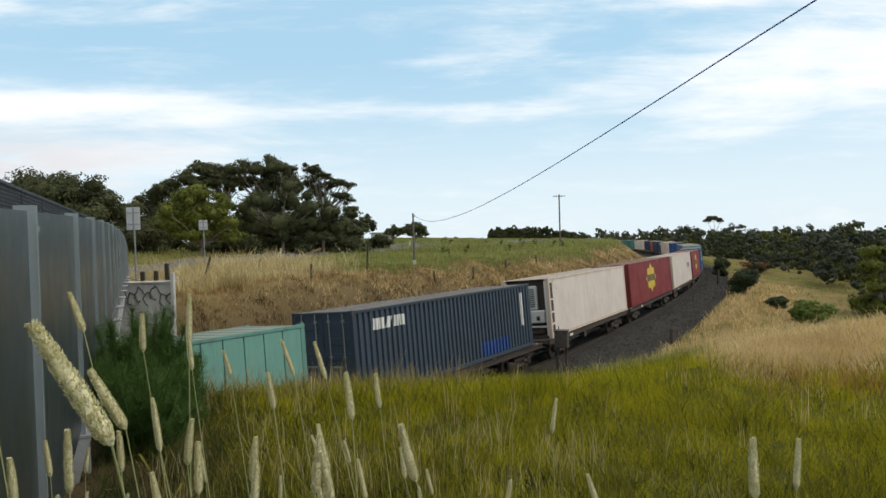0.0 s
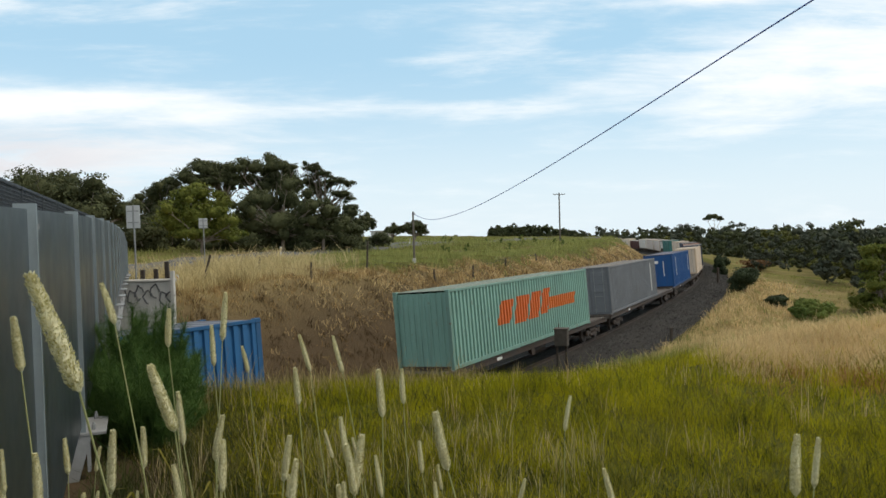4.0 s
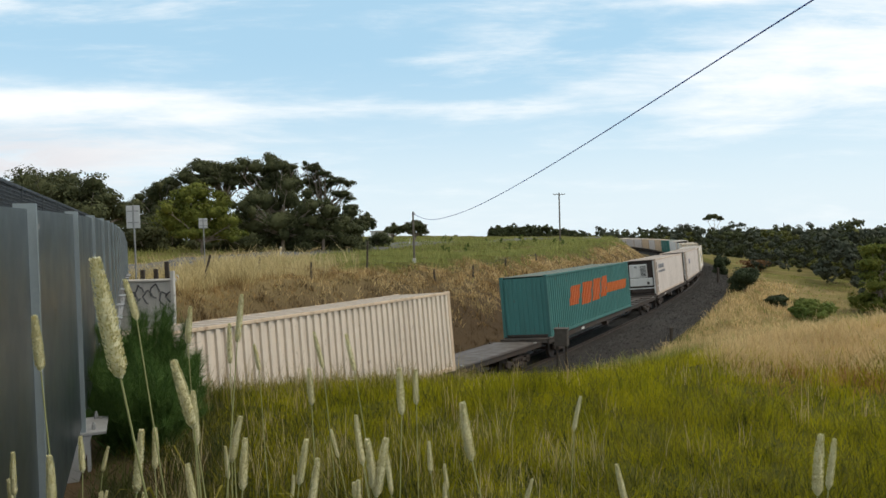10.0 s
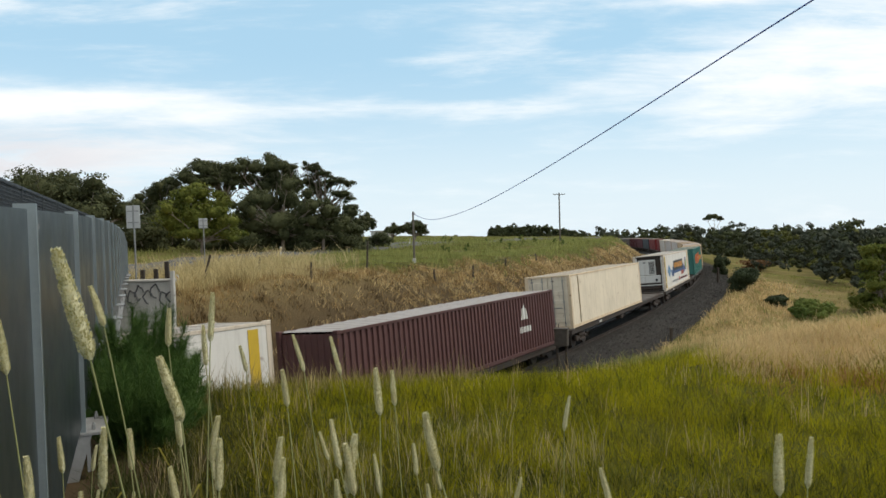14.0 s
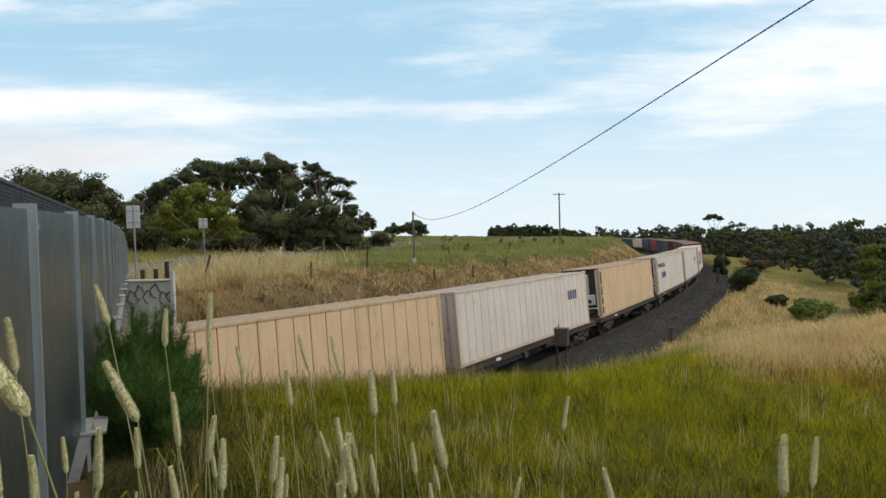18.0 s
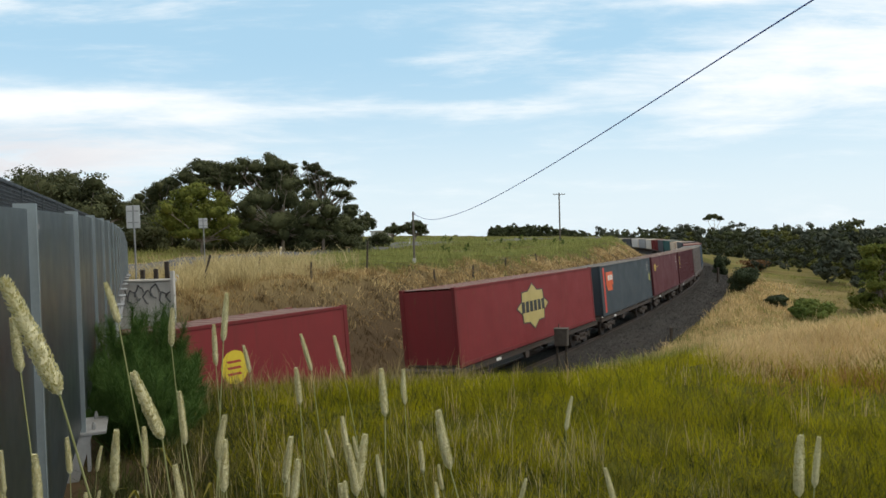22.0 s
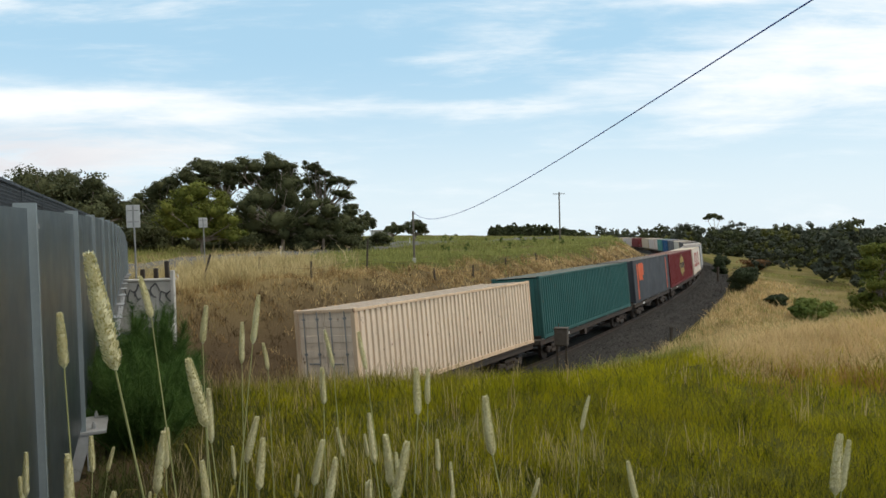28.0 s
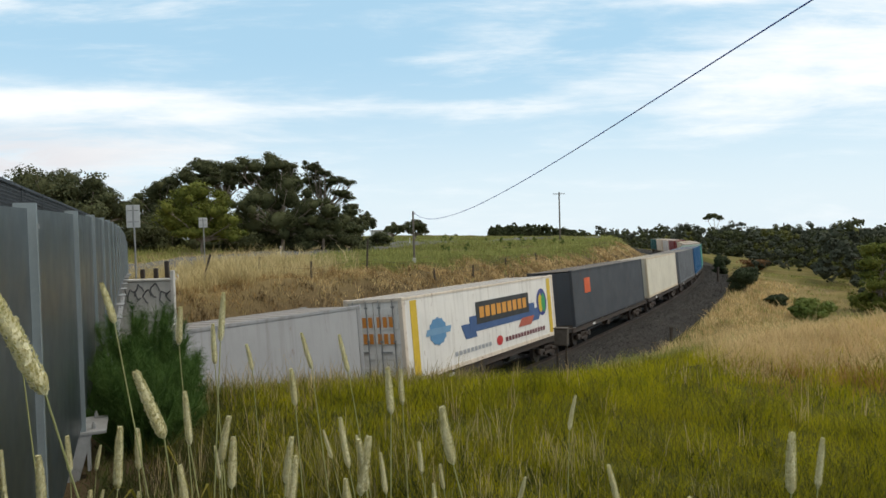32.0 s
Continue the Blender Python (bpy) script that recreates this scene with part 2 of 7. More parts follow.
stone_mat = leafy("crushed_stone", (0.02, 0.019, 0.018), (0.105, 0.10, 0.093), 0.9, 0.0)
ground_mat, ballast_mat = ground_material(), ballast_material()
# ---- building helpers ----
def from_arrays(name, verts, quads, mat, smooth=False):
    """Mesh from numpy arrays: verts (n, 3), faces (m, k)."""
    me = bpy.data.meshes.new(name)
    k = quads.shape[1]
    me.vertices.add(len(verts))
    me.vertices.foreach_set("co", np.asarray(verts, np.float32).ravel())
    me.loops.add(quads.size)
    me.loops.foreach_set("vertex_index", np.asarray(quads, np.int32).ravel())
    me.polygons.add(len(quads))
    me.polygons.foreach_set("loop_start", np.arange(0, quads.size, k, dtype=np.int32))
    me.polygons.foreach_set("use_smooth", np.full(len(quads), smooth))
    me.materials.append(mat)
    me.update(calc_edges=True)
    return me


def box(bm, x0, x1, y0, y1, z0, z1, bev=0.0):
    m = bmesh.ops.create_cube(bm, size=1.0, matrix=Matrix.LocRotScale(((x0 + x1) / 2, (y0 + y1) / 2, (z0 + z1) / 2), None, (x1 - x0, y1 - y0, z1 - z0)))
    if bev:
        es = list({e for v in m["verts"] for e in v.link_edges})
        bmesh.ops.bevel(bm, geom=es, offset=bev, segments=1, affect="EDGES")


def tube(bm, a, b, r0, r1=None, n=8):
    a, b = Vector(a), Vector(b)
    d = b - a
    m = Matrix.Translation((a + b) / 2) @ d.to_track_quat("Z", "Y").to_matrix().to_4x4()
    bmesh.ops.create_cone(bm, cap_ends=True, segments=n, radius1=r0, radius2=r0 if r1 is None else r1, depth=d.length, matrix=m)


def part(name, bm, mat, parent, label=""):
    """Link a bmesh, or a ready mesh, as ONE mesh object under a thing or part."""
    if isinstance(bm, bmesh.types.BMesh):
        me = bpy.data.meshes.new(name)
        bm.to_mesh(me)
        bm.free()
        me.materials.append(mat)
    else:
        me = bm
    ob = new(name, me)
    ob.parent = parent
    if label:
        tagged(ob, label)
    return ob


def solid(name, fn, mat, parent=None, label=""):
    bm = bmesh.new()
    fn(bm)
    return part(name, bm, mat, parent, label)


# ---- the line of the track: s runs up the line, away from the bridge ----
KS = np.array([-60, -50, -20, 10, 40, 70, 100, 130, 160, 190, 330, 340])
KV = np.array([0, 0, .0052, .0021, .0022, .0029, .0025, .0012, .0005, .0022, .0022, 0])
TS = np.arange(-900.0, 1000.0, 1.0)
_k = np.interp(TS, KS, KV)
_th = np.concatenate([[0], np.cumsum((_k[1:] + _k[:-1]) / 2)])
_th += 1.03727 - _th[900]
_x = np.concatenate([[0], np.cumsum((np.cos(_th[1:]) + np.cos(_th[:-1])) / 2)])
_y = np.concatenate([[0], np.cumsum((np.sin(_th[1:]) + np.sin(_th[:-1])) / 2)])
TX, TY, TH = _x - _x[900] + 3.222, _y - _y[900] + 32.17, _th
GRADE, CANT = -0.00577, 0.0697


def rail_z(s):
    return GRADE * np.clip(s, -60, 400)


def track_pt(s, off=0.0, z=0.0):
    x, y, th = np.interp(s, TS, TX), np.interp(s, TS, TY), np.interp(s, TS, TH)
    return float(x + math.sin(th) * off), float(y - math.cos(th) * off), float(z + rail_z(s))


def nearest(x, y):
    """For points: place s along the track and offset (positive on the camera's side)."""
    x, y = np.atleast_1d(x).astype(float), np.atleast_1d(y).astype(float)
    idx = np.arange(500, 1500, 3)
    sx, sy = TX[idx], TY[idx]
    s, off = np.empty(len(x)), np.empty(len(x))
    for a in range(0, len(x), 20000):
        px, py = x[a:a + 20000, None], y[a:a + 20000, None]
        k = np.argmin((px - sx) ** 2 + (py - sy) ** 2, axis=1)
        k = idx[k]
        dx, dy = px[:, 0] - TX[k], py[:, 0] - TY[k]
        s[a:a + 20000] = TS[k] + dx * np.cos(TH[k]) + dy * np.sin(TH[k])
        off[a:a + 20000] = dx * np.sin(TH[k]) - dy * np.cos(TH[k])
    return s, off


def ease(v, a, b):
    t = np.clip((v - a) / (b - a), 0, 1)
    return t * t * (3 - 2 * t)


def wave(x, y, f, seed):
    return np.sin(x * f + seed) * np.cos(y * f * 1.17 + seed * 2.3) + 0.5 * np.sin((x + y) * f * 2.1 + seed * 1.7)


def ground_z(x, y):
    x, y = np.atleast_1d(x).astype(float), np.atleast_1d(y).astype(float)
    s, d = nearest(x, y)
    base = rail_z(s) - 0.55
    # inside of the curve: ditch, cutting slope, field
    o = -d
    top = 3.85 + 0.25 * np.sin(s * 0.09) - rail_z(s) * 0.8
    cut = np.interp(o, [0, 3.4, 4.2], [0, 0, -0.1]) + (top + 0.5) * ease(o, 3.6, 14.0)
    field = 2.1 * ease(o, 13, 95)
    inner = base + cut + field + 0.12 * wave(x, y, 0.31, 1.0) * ease(o, 5, 10) + 0.09 * wave(x, y, 1.3, 4.0) * ease(o, 4, 6) + 0.16 * wave(x, y, 0.55, 6.0) * ease(o, 5, 9) * (1 - ease(o, 14, 20))
    # camera's side: service strip, then falling to the valley; the knoll by the bridge
    fall = -0.10 * np.clip(d - 6.0, 0, None) - 0.06 * np.clip(d - 25, 0, None)
    fall = np.maximum(fall, -13.0)
    berm = 0.35 * np.exp(-((d - 6.4) / 1.7) ** 2)
    outer = base + fall + berm + 0.15 * wave(x, y, 0.23, 2.0) * ease(d, 6, 12)
    # the knoll by the bridge slopes away from the camera, and is cut steeply along the track
    bear = np.clip(x, 0, None) / np.maximum(y, 0.5)
    knoll = np.minimum(4.42, 5.86 - np.interp(bear, [0, 0.17, 0.33, 0.45, 0.65], [0.197, 0.199, 0.179, 0.153, 0.134]) * y) + 0.05 * wave(x, y, 0.9, 3.0)
    soft = np.clip(knoll - outer, -0.6, 0.6)
    over = np.where(knoll - outer > 0.6, knoll - outer, (soft + 0.6) ** 2 / 2.4)
    outer = outer + over * ease(d, 3.2, 6.6)
    z = np.where(d < 0, inner, outer)
    r = np.hypot(x, y)
    return z - 25.0 * ease(r, 500, 2300)


def warp(n, reach, near):
    u = np.linspace(-1, 1, n)
    b = 5.2
    v = np.sinh(u * b)
    return v / v[-1] * reach


def field_edge(x, y, s):
    """Offset at which the green field takes over from the straw of the cutting."""
    return 11.6 + 2.6 * (1 - ease(s, 0, 28)) + 6.5 * ease(-x, 4, 11) + 0.8 * wave(x, y, 0.3, 2.0)


def zones(x, y):
    """How dry the ground is, and how bare, with shade by the bridge painted into the second."""
    s, d = nearest(x, y)
    n = wave(x, y, 0.21, 5.0) * 0.5 + wave(x, y, 0.77, 8.0) * 0.25
    dry_in = np.where(-d < field_edge(x, y, s), 1.0, 0.22) + 0.3 * n + 0.7 * ease(-x, 12, 16) * ease(-y, -130, -100)
    bear = x / np.maximum(y, 0.5)
    knoll = 0.05 + 0.9 * np.maximum(ease(bear, 0.335, 0.43) * ease(y, 6.4, 9.0) * ease(-bear - 0.004 * y, -1.2, -0.5), ease(y, 42, 60) * ease(d, 5, 8) * 0.40) + 0.18 * n
    dry = np.where(d < 0, dry_in, knoll)
    earth_shade = np.where(d < 0, ease(-d, 3.0, 4.0) * (1 - 0.9 * ease(-d, 8.0, 15.5)), (1 - ease(d, 3.9, 5.4)) * 0.9)
    shade = ease(-bear, 0.30, 0.38) * (y > 0.3) * (d > 3)      # shade under the bush by the bridge, put in as dark soil colour
    return np.clip(dry, 0, 1), np.clip(np.maximum(earth_shade, shade), 0, 1)


def build_ground():
    n = 310
    gx, gy = warp(n, 2500, 0.4) + 6, warp(n, 2500, 0.4) + 26
    X, Y = np.meshgrid(gx, gy)
    x, y = X.ravel(), Y.ravel()
    z = ground_z(x, y)
    i = np.arange(n * n).reshape(n, n)
    q = np.stack([i[:-1, :-1], i[:-1, 1:], i[1:, 1:], i[1:, :-1]], -1).reshape(-1, 4)
    me = from_arrays("ground", np.stack([x, y, z], 1), q, ground_mat, True)
    dry, earth_shade = zones(x, y)
    for key, val in (("dry", dry), ("earth_shade", earth_shade)):
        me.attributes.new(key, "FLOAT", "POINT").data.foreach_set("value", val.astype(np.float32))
    return tagged(new("ground", me), "grassy cutting, field and knoll of green and straw-dry grass", "ground", kind="structure")


ground = build_ground()


def sweep(name, profile, s0, s1, step, mat, cant=True, smooth=False):
    """A profile (offset, height) drawn along the track."""
    ss = np.arange(s0, s1 + step, step)
    P = np.array(profile, float)
    c, sn = (math.cos(CANT), math.sin(CANT)) if cant else (1, 0)
    lat, up = P[:, 0] * c - P[:, 1] * sn, P[:, 0] * sn + P[:, 1] * c
    x, y, th = np.interp(ss, TS, TX), np.interp(ss, TS, TY), np.interp(ss, TS, TH)
    vx = x[:, None] + np.sin(th)[:, None] * lat
    vy = y[:, None] - np.cos(th)[:, None] * lat
    vz = up[None, :] + rail_z(ss)[:, None]
    v = np.stack([vx, vy, vz], -1).reshape(-1, 3)
    m = len(P)
    i = np.arange(len(ss) * m).reshape(len(ss), m)
    q = np.stack([i[:-1, :-1], i[1:, :-1], i[1:, 1:], i[:-1, 1:]], -1).reshape(-1, 4)
    return from_arrays(name, v, q, mat, smooth)


tagged(new("ballast", sweep("ballast", [(-3.6, -0.75), (-2.3, -0.2), (-1.35, -0.135), (1.35, -0.135), (2.4, -0.22), (3.4, -0.62), (4.2, -0.72), (4.9, -1.15)], -120, 420, 2.0, ballast_mat)),
       "dark grey crushed-stone track ballast with a service strip", "ballast", kind="structure")
for side in (-0.755, 0.755):
    rail = new("rail", sweep("rail", [(side - .07, -.15), (side - .07, -.13), (side - .012, -.11), (side - .012, -.035), (side - .035, -.03), (side - .035, 0), (side + .035, 0),
                                      (side + .035, -.03), (side + .012, -.035), (side + .012, -.11), (side + .07, -.13), (side + .07, -.15)], -120, 420, 2.0, rail_steel))
    tagged(rail, "rusty steel running rail on sleepers", "rail", "running rails", "structure")


def build_sleepers():
    V, Q = [], []
    c, sn = math.cos(CANT), math.sin(CANT)
    corner = [(-1.3, -.12), (1.3, -.12), (1.3, .12), (-1.3, .12)]
    for k, s in enumerate(np.arange(-60, 300, 0.62)):
        x, y, th = np.interp(s, TS, TX), np.interp(s, TS, TY), np.interp(s, TS, TH)
        b = len(V)
        for zz in (-0.3, -0.155):
            for la, al in corner:
                lat, up = la * c - zz * sn, la * sn + zz * c
                V.append((x + math.sin(th) * lat + math.cos(th) * al, y - math.cos(th) * lat + math.sin(th) * al, up + rail_z(s)))
        Q += [(b + 4, b + 5, b + 6, b + 7), (b, b + 1, b + 5, b + 4), (b + 1, b + 2, b + 6, b + 5), (b + 2, b + 3, b + 7, b + 6), (b + 3, b, b + 4, b + 7)]
    me = from_arrays("sleepers", np.array(V), np.array(Q), concrete_dark)
    tagged(new("sleepers", me), "grey concrete sleepers half buried in ballast", "sleepers", kind="stuff")


build_sleepers()


def build_stones():
    """Loose crushed stone on the camera's side of the track."""
    rng = np.random.default_rng(90)
    n = 26000
    s = -12 + 110 * rng.uniform(0, 1, n) ** 1.35
    off = rng.uniform(1.35, 4.9, n)
    x, y, th = np.interp(s, TS, TX), np.interp(s, TS, TY), np.interp(s, TS, TH)
    prof_o, prof_z = [1.2, 2.4, 3.4, 4.2, 4.9], [-0.135, -0.22, -0.62, -0.72, -1.15]
    z = np.interp(off, prof_o, prof_z)
    c, sn = math.cos(CANT), math.sin(CANT)
    lat, up = off * c - z * sn, off * sn + z * c
    P = np.stack([x + np.sin(th) * lat, y - np.cos(th) * lat, up + rail_z(s)], 1)
    r = rng.uniform(0.02, 0.06, n) * (1 + s.clip(0) * 0.006)
    dirs = np.array([(1, 0, 0), (-.5, .87, 0), (-.5, -.87, 0), (0, 0, 1.0)])
    v = P[:, None, :] + dirs[None] * r[:, None, None] * rng.uniform(0.6, 1.3, (n, 4, 1)) + rng.normal(size=(n, 4, 3)) * r[:, None, None] * 0.3
    i = np.arange(n)[:, None] * 4
    f = np.concatenate([i + np.array([[0, 1, 3]]), i + np.array([[1, 2, 3]]), i + np.array([[2, 0, 3]])], 1).reshape(-1, 3)
    tagged(new("loose_ballast", from_arrays("loose_ballast", v.reshape(-1, 3), f, stone_mat)), "loose crushed grey ballast stones", "ballast", kind="stuff")


build_stones()
# ---- the road bridge's steel screen beside the camera ----
def on_ground(x, y):
    return float(ground_z(x, y)[0])


BR = Vector((-0.4355, 1.0, 0)).normalized()      # direction of the bridge
BN = Vector((BR.y, -BR.x, 0))                    # towards the camera's side
B0 = Vector((-0.39, 0, 0))
BAY = 2.04 * math.hypot(1, 0.4355)
SCREEN_H = 1.495


def deck_rise(y):
    """Foot of the screen: the bridge is humped, highest in its middle."""
    return 4.978 - 0.00103 * (y - 18.0) ** 2 - 0.0025 * max(0.0, y - 24.0) ** 2


def bridge_pose(y):
    """At distance y up the bridge: x along it, y towards the camera's side."""
    p = B0 + Vector((-0.4355 * y, y, 0))
    m = Matrix((BR, BN, Vector((0, 0, 1)))).transposed().to_4x4()
    return Matrix.Translation(p) @ m


def build_screen():
    h = SCREEN_H
    root = new("bridge_screen")
    root.matrix_world = bridge_pose(0.80)
    tagged(root, "galvanised steel bridge screen of tall panels between flanged posts", "barrier")
    n = 17
    def panel_fn(bm):
        box(bm, -BAY + 0.02, -0.046, -0.034, -0.026, 0.02, h - 0.01)
    def post_fn(bm):
        # one channel section drawn upwards
        prof = ((-0.043, 0.0), (-0.005, 0.0), (-0.005, -0.012), (-0.033, -0.012), (-0.033, -0.07), (-0.005, -0.07), (-0.005, -0.08), (-0.043, -0.08))
        lo = [bm.verts.new((x, y, -0.02)) for x, y in prof]
        hi = [bm.verts.new((x, y, h + 0.012)) for x, y in prof]
        n = len(prof)
        for i in range(n):
            bm.faces.new((lo[i], lo[(i + 1) % n], hi[(i + 1) % n], hi[i]))
        bm.faces.new(hi)
        bm.faces.new(lo[::-1])
        bmesh.ops.recalc_face_normals(bm, faces=bm.faces)
    def base_fn(bm):
        box(bm, -0.05, 0.43, -0.17, 0.125, -0.045, -0.022, 0.003)
    def bolt_fn(bm):
        tube(bm, (0, 0, -0.022), (0, 0, 0.012), 0.014, n=6)
        tube(bm, (0, 0, 0.0), (0, 0, 0.03), 0.008, n=6)
    def bracket_fn(bm):
        vs = [bm.verts.new(v) for v in ((-0.045, -0.16, -0.045), (-0.045, 0.035, -0.045), (-0.045, -0.16, -0.72), (-0.03, -0.16, -0.045), (-0.03, 0.035, -0.045), (-0.03, -0.16, -0.72))]
        for f in ((0, 2, 1), (3, 4, 5), (0, 1, 4, 3), (1, 2, 5, 4), (2, 0, 3, 5)):
            bm.faces.new([vs[i] for i in f])
        (box(bm, -0.09, 0.02, -0.172, -0.16, -0.72, -0.045), box(bm, -0.028, 0.06, 0.0, 0.02, -0.3, -0.046))
    made = {}
    for key, fn, mat in (("panel", panel_fn, galv), ("post", post_fn, galv_edge), ("base_plate", base_fn, galv_dull), ("bolt", bolt_fn, galv_dull), ("bracket", bracket_fn, galv_dull)):
        bm = bmesh.new()
        fn(bm)
        me = bpy.data.meshes.new(key)
        bm.to_mesh(me)
        bm.free()
        me.materials.append(mat)
        made[key] = me
    foot = [deck_rise(0.80 + 2.04 * k) for k in range(-1, n)]
    for k in range(n):
        x, z = k * BAY, foot[k + 1]
        for key in ("panel", "post", "bracket"):
            o = part(key, made[key], None, root)
            o.location = (x, 0, z)
            if key == "panel":
                o.rotation_euler = (0, -math.atan2(z - foot[k], BAY), 0)
        bp = part("base_plate", made["base_plate"], None, root)
        bp.location = (x, 0, z)
        if k < 6:
            for bx, by in ((0.03, 0.045), (0.36, 0.045), (0.36, -0.1)):
                b = part("bolt", made["bolt"], None, bp)
                b.location = (bx, by, 0)
    # small hook plate on a post
    solid("clip", lambda bm: box(bm, BAY - 0.02, BAY + 0.05, -0.02, 0.0, foot[2] + h - 0.09, foot[2] + h - 0.07), galv_dull, root)
    beam = new("bridge_beam")
    beam.matrix_world = bridge_pose(0.80) @ Matrix.Translation((0, 0, foot[1])) @ Matrix.Rotation(-0.008, 4, "Y")
    tagged(beam, "grey steel edge beam of the road bridge", "bridge beam", kind="structure")
    solid("girder", lambda bm: (box(bm, -6, 32, -0.28, -0.165, -0.72, -0.05, 0.01), box(bm, -6, 32, -0.5, -0.05, -0.76, -0.72)), galv_dull, beam)
    solid("deck", lambda bm: box(bm, -6, 32, -4.2, -0.29, -0.5, -0.06), concrete_dark, beam)
    return root


screen = build_screen()


def build_far_fence():
    """Mesh safety fence on the other side of the bridge."""
    d = Vector((-0.41, 1, 0)).normalized()
    root = new("mesh_fence")
    p = Vector((-2.2 - 0.41 * 3, 3.0, 4.72))
    root.matrix_world = Matrix.Translation(p) @ Matrix((d, Vector((d.y, -d.x, 0)), Vector((0, 0, 1)))).transposed().to_4x4()
    tagged(root, "dark wire-mesh safety fence on the bridge", "fence")
    L, h, step = 46.0, 2.36, 2.4
    k = 0
    x = 0.0
    while x < L:
        solid("post", lambda bm: box(bm, x - 0.025, x + 0.025, -0.025, 0.025, 0, h, 0.004), mesh_dark, root)
        def net(bm):
            for i in range(1, 40):
                xx = x + i * step / 40
                box(bm, xx - 0.007, xx + 0.007, -0.004, 0.004, 0.9, h - 0.02)
            for i in range(24):
                z = 0.95 + i * (h - 1.0) / 23
                box(bm, x + 0.03, x + step - 0.03, -0.003, 0.005, z - 0.007, z + 0.007)
            box(bm, x + 0.03, x + step - 0.03, -0.02, 0.02, h - 0.05, h)
            box(bm, x + 0.03, x + step - 0.03, -0.01, 0.01, 0.0, 0.9)
        solid("mesh_panel", net, mesh_dark, root)
        x += step


build_far_fence()


def build_wing_wall():
    root = new("abutment_wall")
    root.matrix_world = pose(-10.9, 26.0, 3.0, 0, 0, 4)
    tagged(root, "weathered concrete abutment wall with black graffiti", "wall", kind="structure")
    solid("wall_block", lambda bm: (box(bm, -1.3, 0.86, -0.15, 0.35, -1.5, 1.62, 0.03), box(bm, -1.35, 0.9, -0.19, 0.4, 1.62, 1.70, 0.02)), concrete, root)
    rng = random.Random(4)
    def scrawl(bm):
        for k in range(7):
            cx, cz = -0.85 + k * 0.28, 1.15 + rng.uniform(-0.12, 0.12)
            pts = [Vector((cx + 0.15 * math.cos(a) * rng.uniform(.6, 1.2), -0.158, cz + 0.27 * math.sin(a) * rng.uniform(.6, 1.2))) for a in np.linspace(0, 5.0, 9)]
            for a, b in zip(pts, pts[1:]):
                tube(bm, a, b, 0.026, n=4)
    solid("graffiti", scrawl, spray, root, "black spray-paint scrawl")
    for x, hh in ((-0.22, 0.34), (0.26, 0.36), (0.66, 0.62)):
        solid("steel_upright", lambda bm: box(bm, x - 0.07, x + 0.07, 0.0, 0.14, 1.72, 1.72 + hh, 0.01), timber_dark, root, "dark steel upright")
    solid("end_post", lambda bm: box(bm, 0.84, 0.97, -0.22, 0.0, 0.3, 2.0, 0.01), concrete, root, "pale square end post")
    solid("bearing_shelf", lambda bm: box(bm, -3.0, -1.1, -0.4, 0.5, 0.6, 1.2, 0.03), concrete_dark, root)


build_wing_wall()


# ---- signs, posts, poles and the wire ----
def road_sign(x, y, top, w, h, ground_h, label):
    root = new("road_sign")
    root.matrix_world = pose(x, y, ground_h, 0, 0, 8)
    tagged(root, label, "sign")
    z = top - ground_h
    solid("pole", lambda bm: tube(bm, (0.02, 0.03, -0.3), (0.02, 0.03, z - 0.05), 0.035, n=10), galv_dull, root)
    pl = solid("plate", lambda bm: box(bm, -w / 2, w / 2, -0.006, 0.0, z - h, z, 0.002), sign_back, root, "bare metal back of the sign plate")
    for zz in (z - h * 0.25, z - h * 0.75):
        solid("stiffener", lambda bm: box(bm, -w * 0.42, w * 0.42, -0.024, -0.006, zz - 0.02, zz + 0.02), galv_dull, pl)
    solid("centre_strip", lambda bm: box(bm, -0.03, 0.04, -0.03, -0.0245, z - h + 0.02, z - 0.02), galv_dull, pl)


road_sign(-12.25, 28.0, 7.55, 0.52, 0.9, 4.4, "tall grey sign seen from its bare metal back")
road_sign(-15.25, 45.0, 7.50, 0.54, 0.62, 4.7, "small square sign seen from its bare metal back")


def guide_post(x, y):
    z = on_ground(x, y)
    root = new("guide_post")
    root.matrix_world = pose(x, y, z)
    tagged(root, "white plastic roadside guide post", "guide post", "guide posts along the road")
    solid("post", lambda bm: box(bm, -0.06, 0.06, -0.03, 0.03, -0.2, 1.05, 0.02), white_paint, root)
    solid("reflector", lambda bm: box(bm, -0.03, 0.03, -0.036, -0.03, 0.78, 0.92), ink_red, root, "red reflector")


ink_red = worn("red_reflector", (0.4, 0.03, 0.02), None, 0.3)
for gx, gy in ((-15.2, 66.0), (-11.0, 95.0), (-13.6, 36.0), (-5.5, 118.0)):
    guide_post(gx, gy)


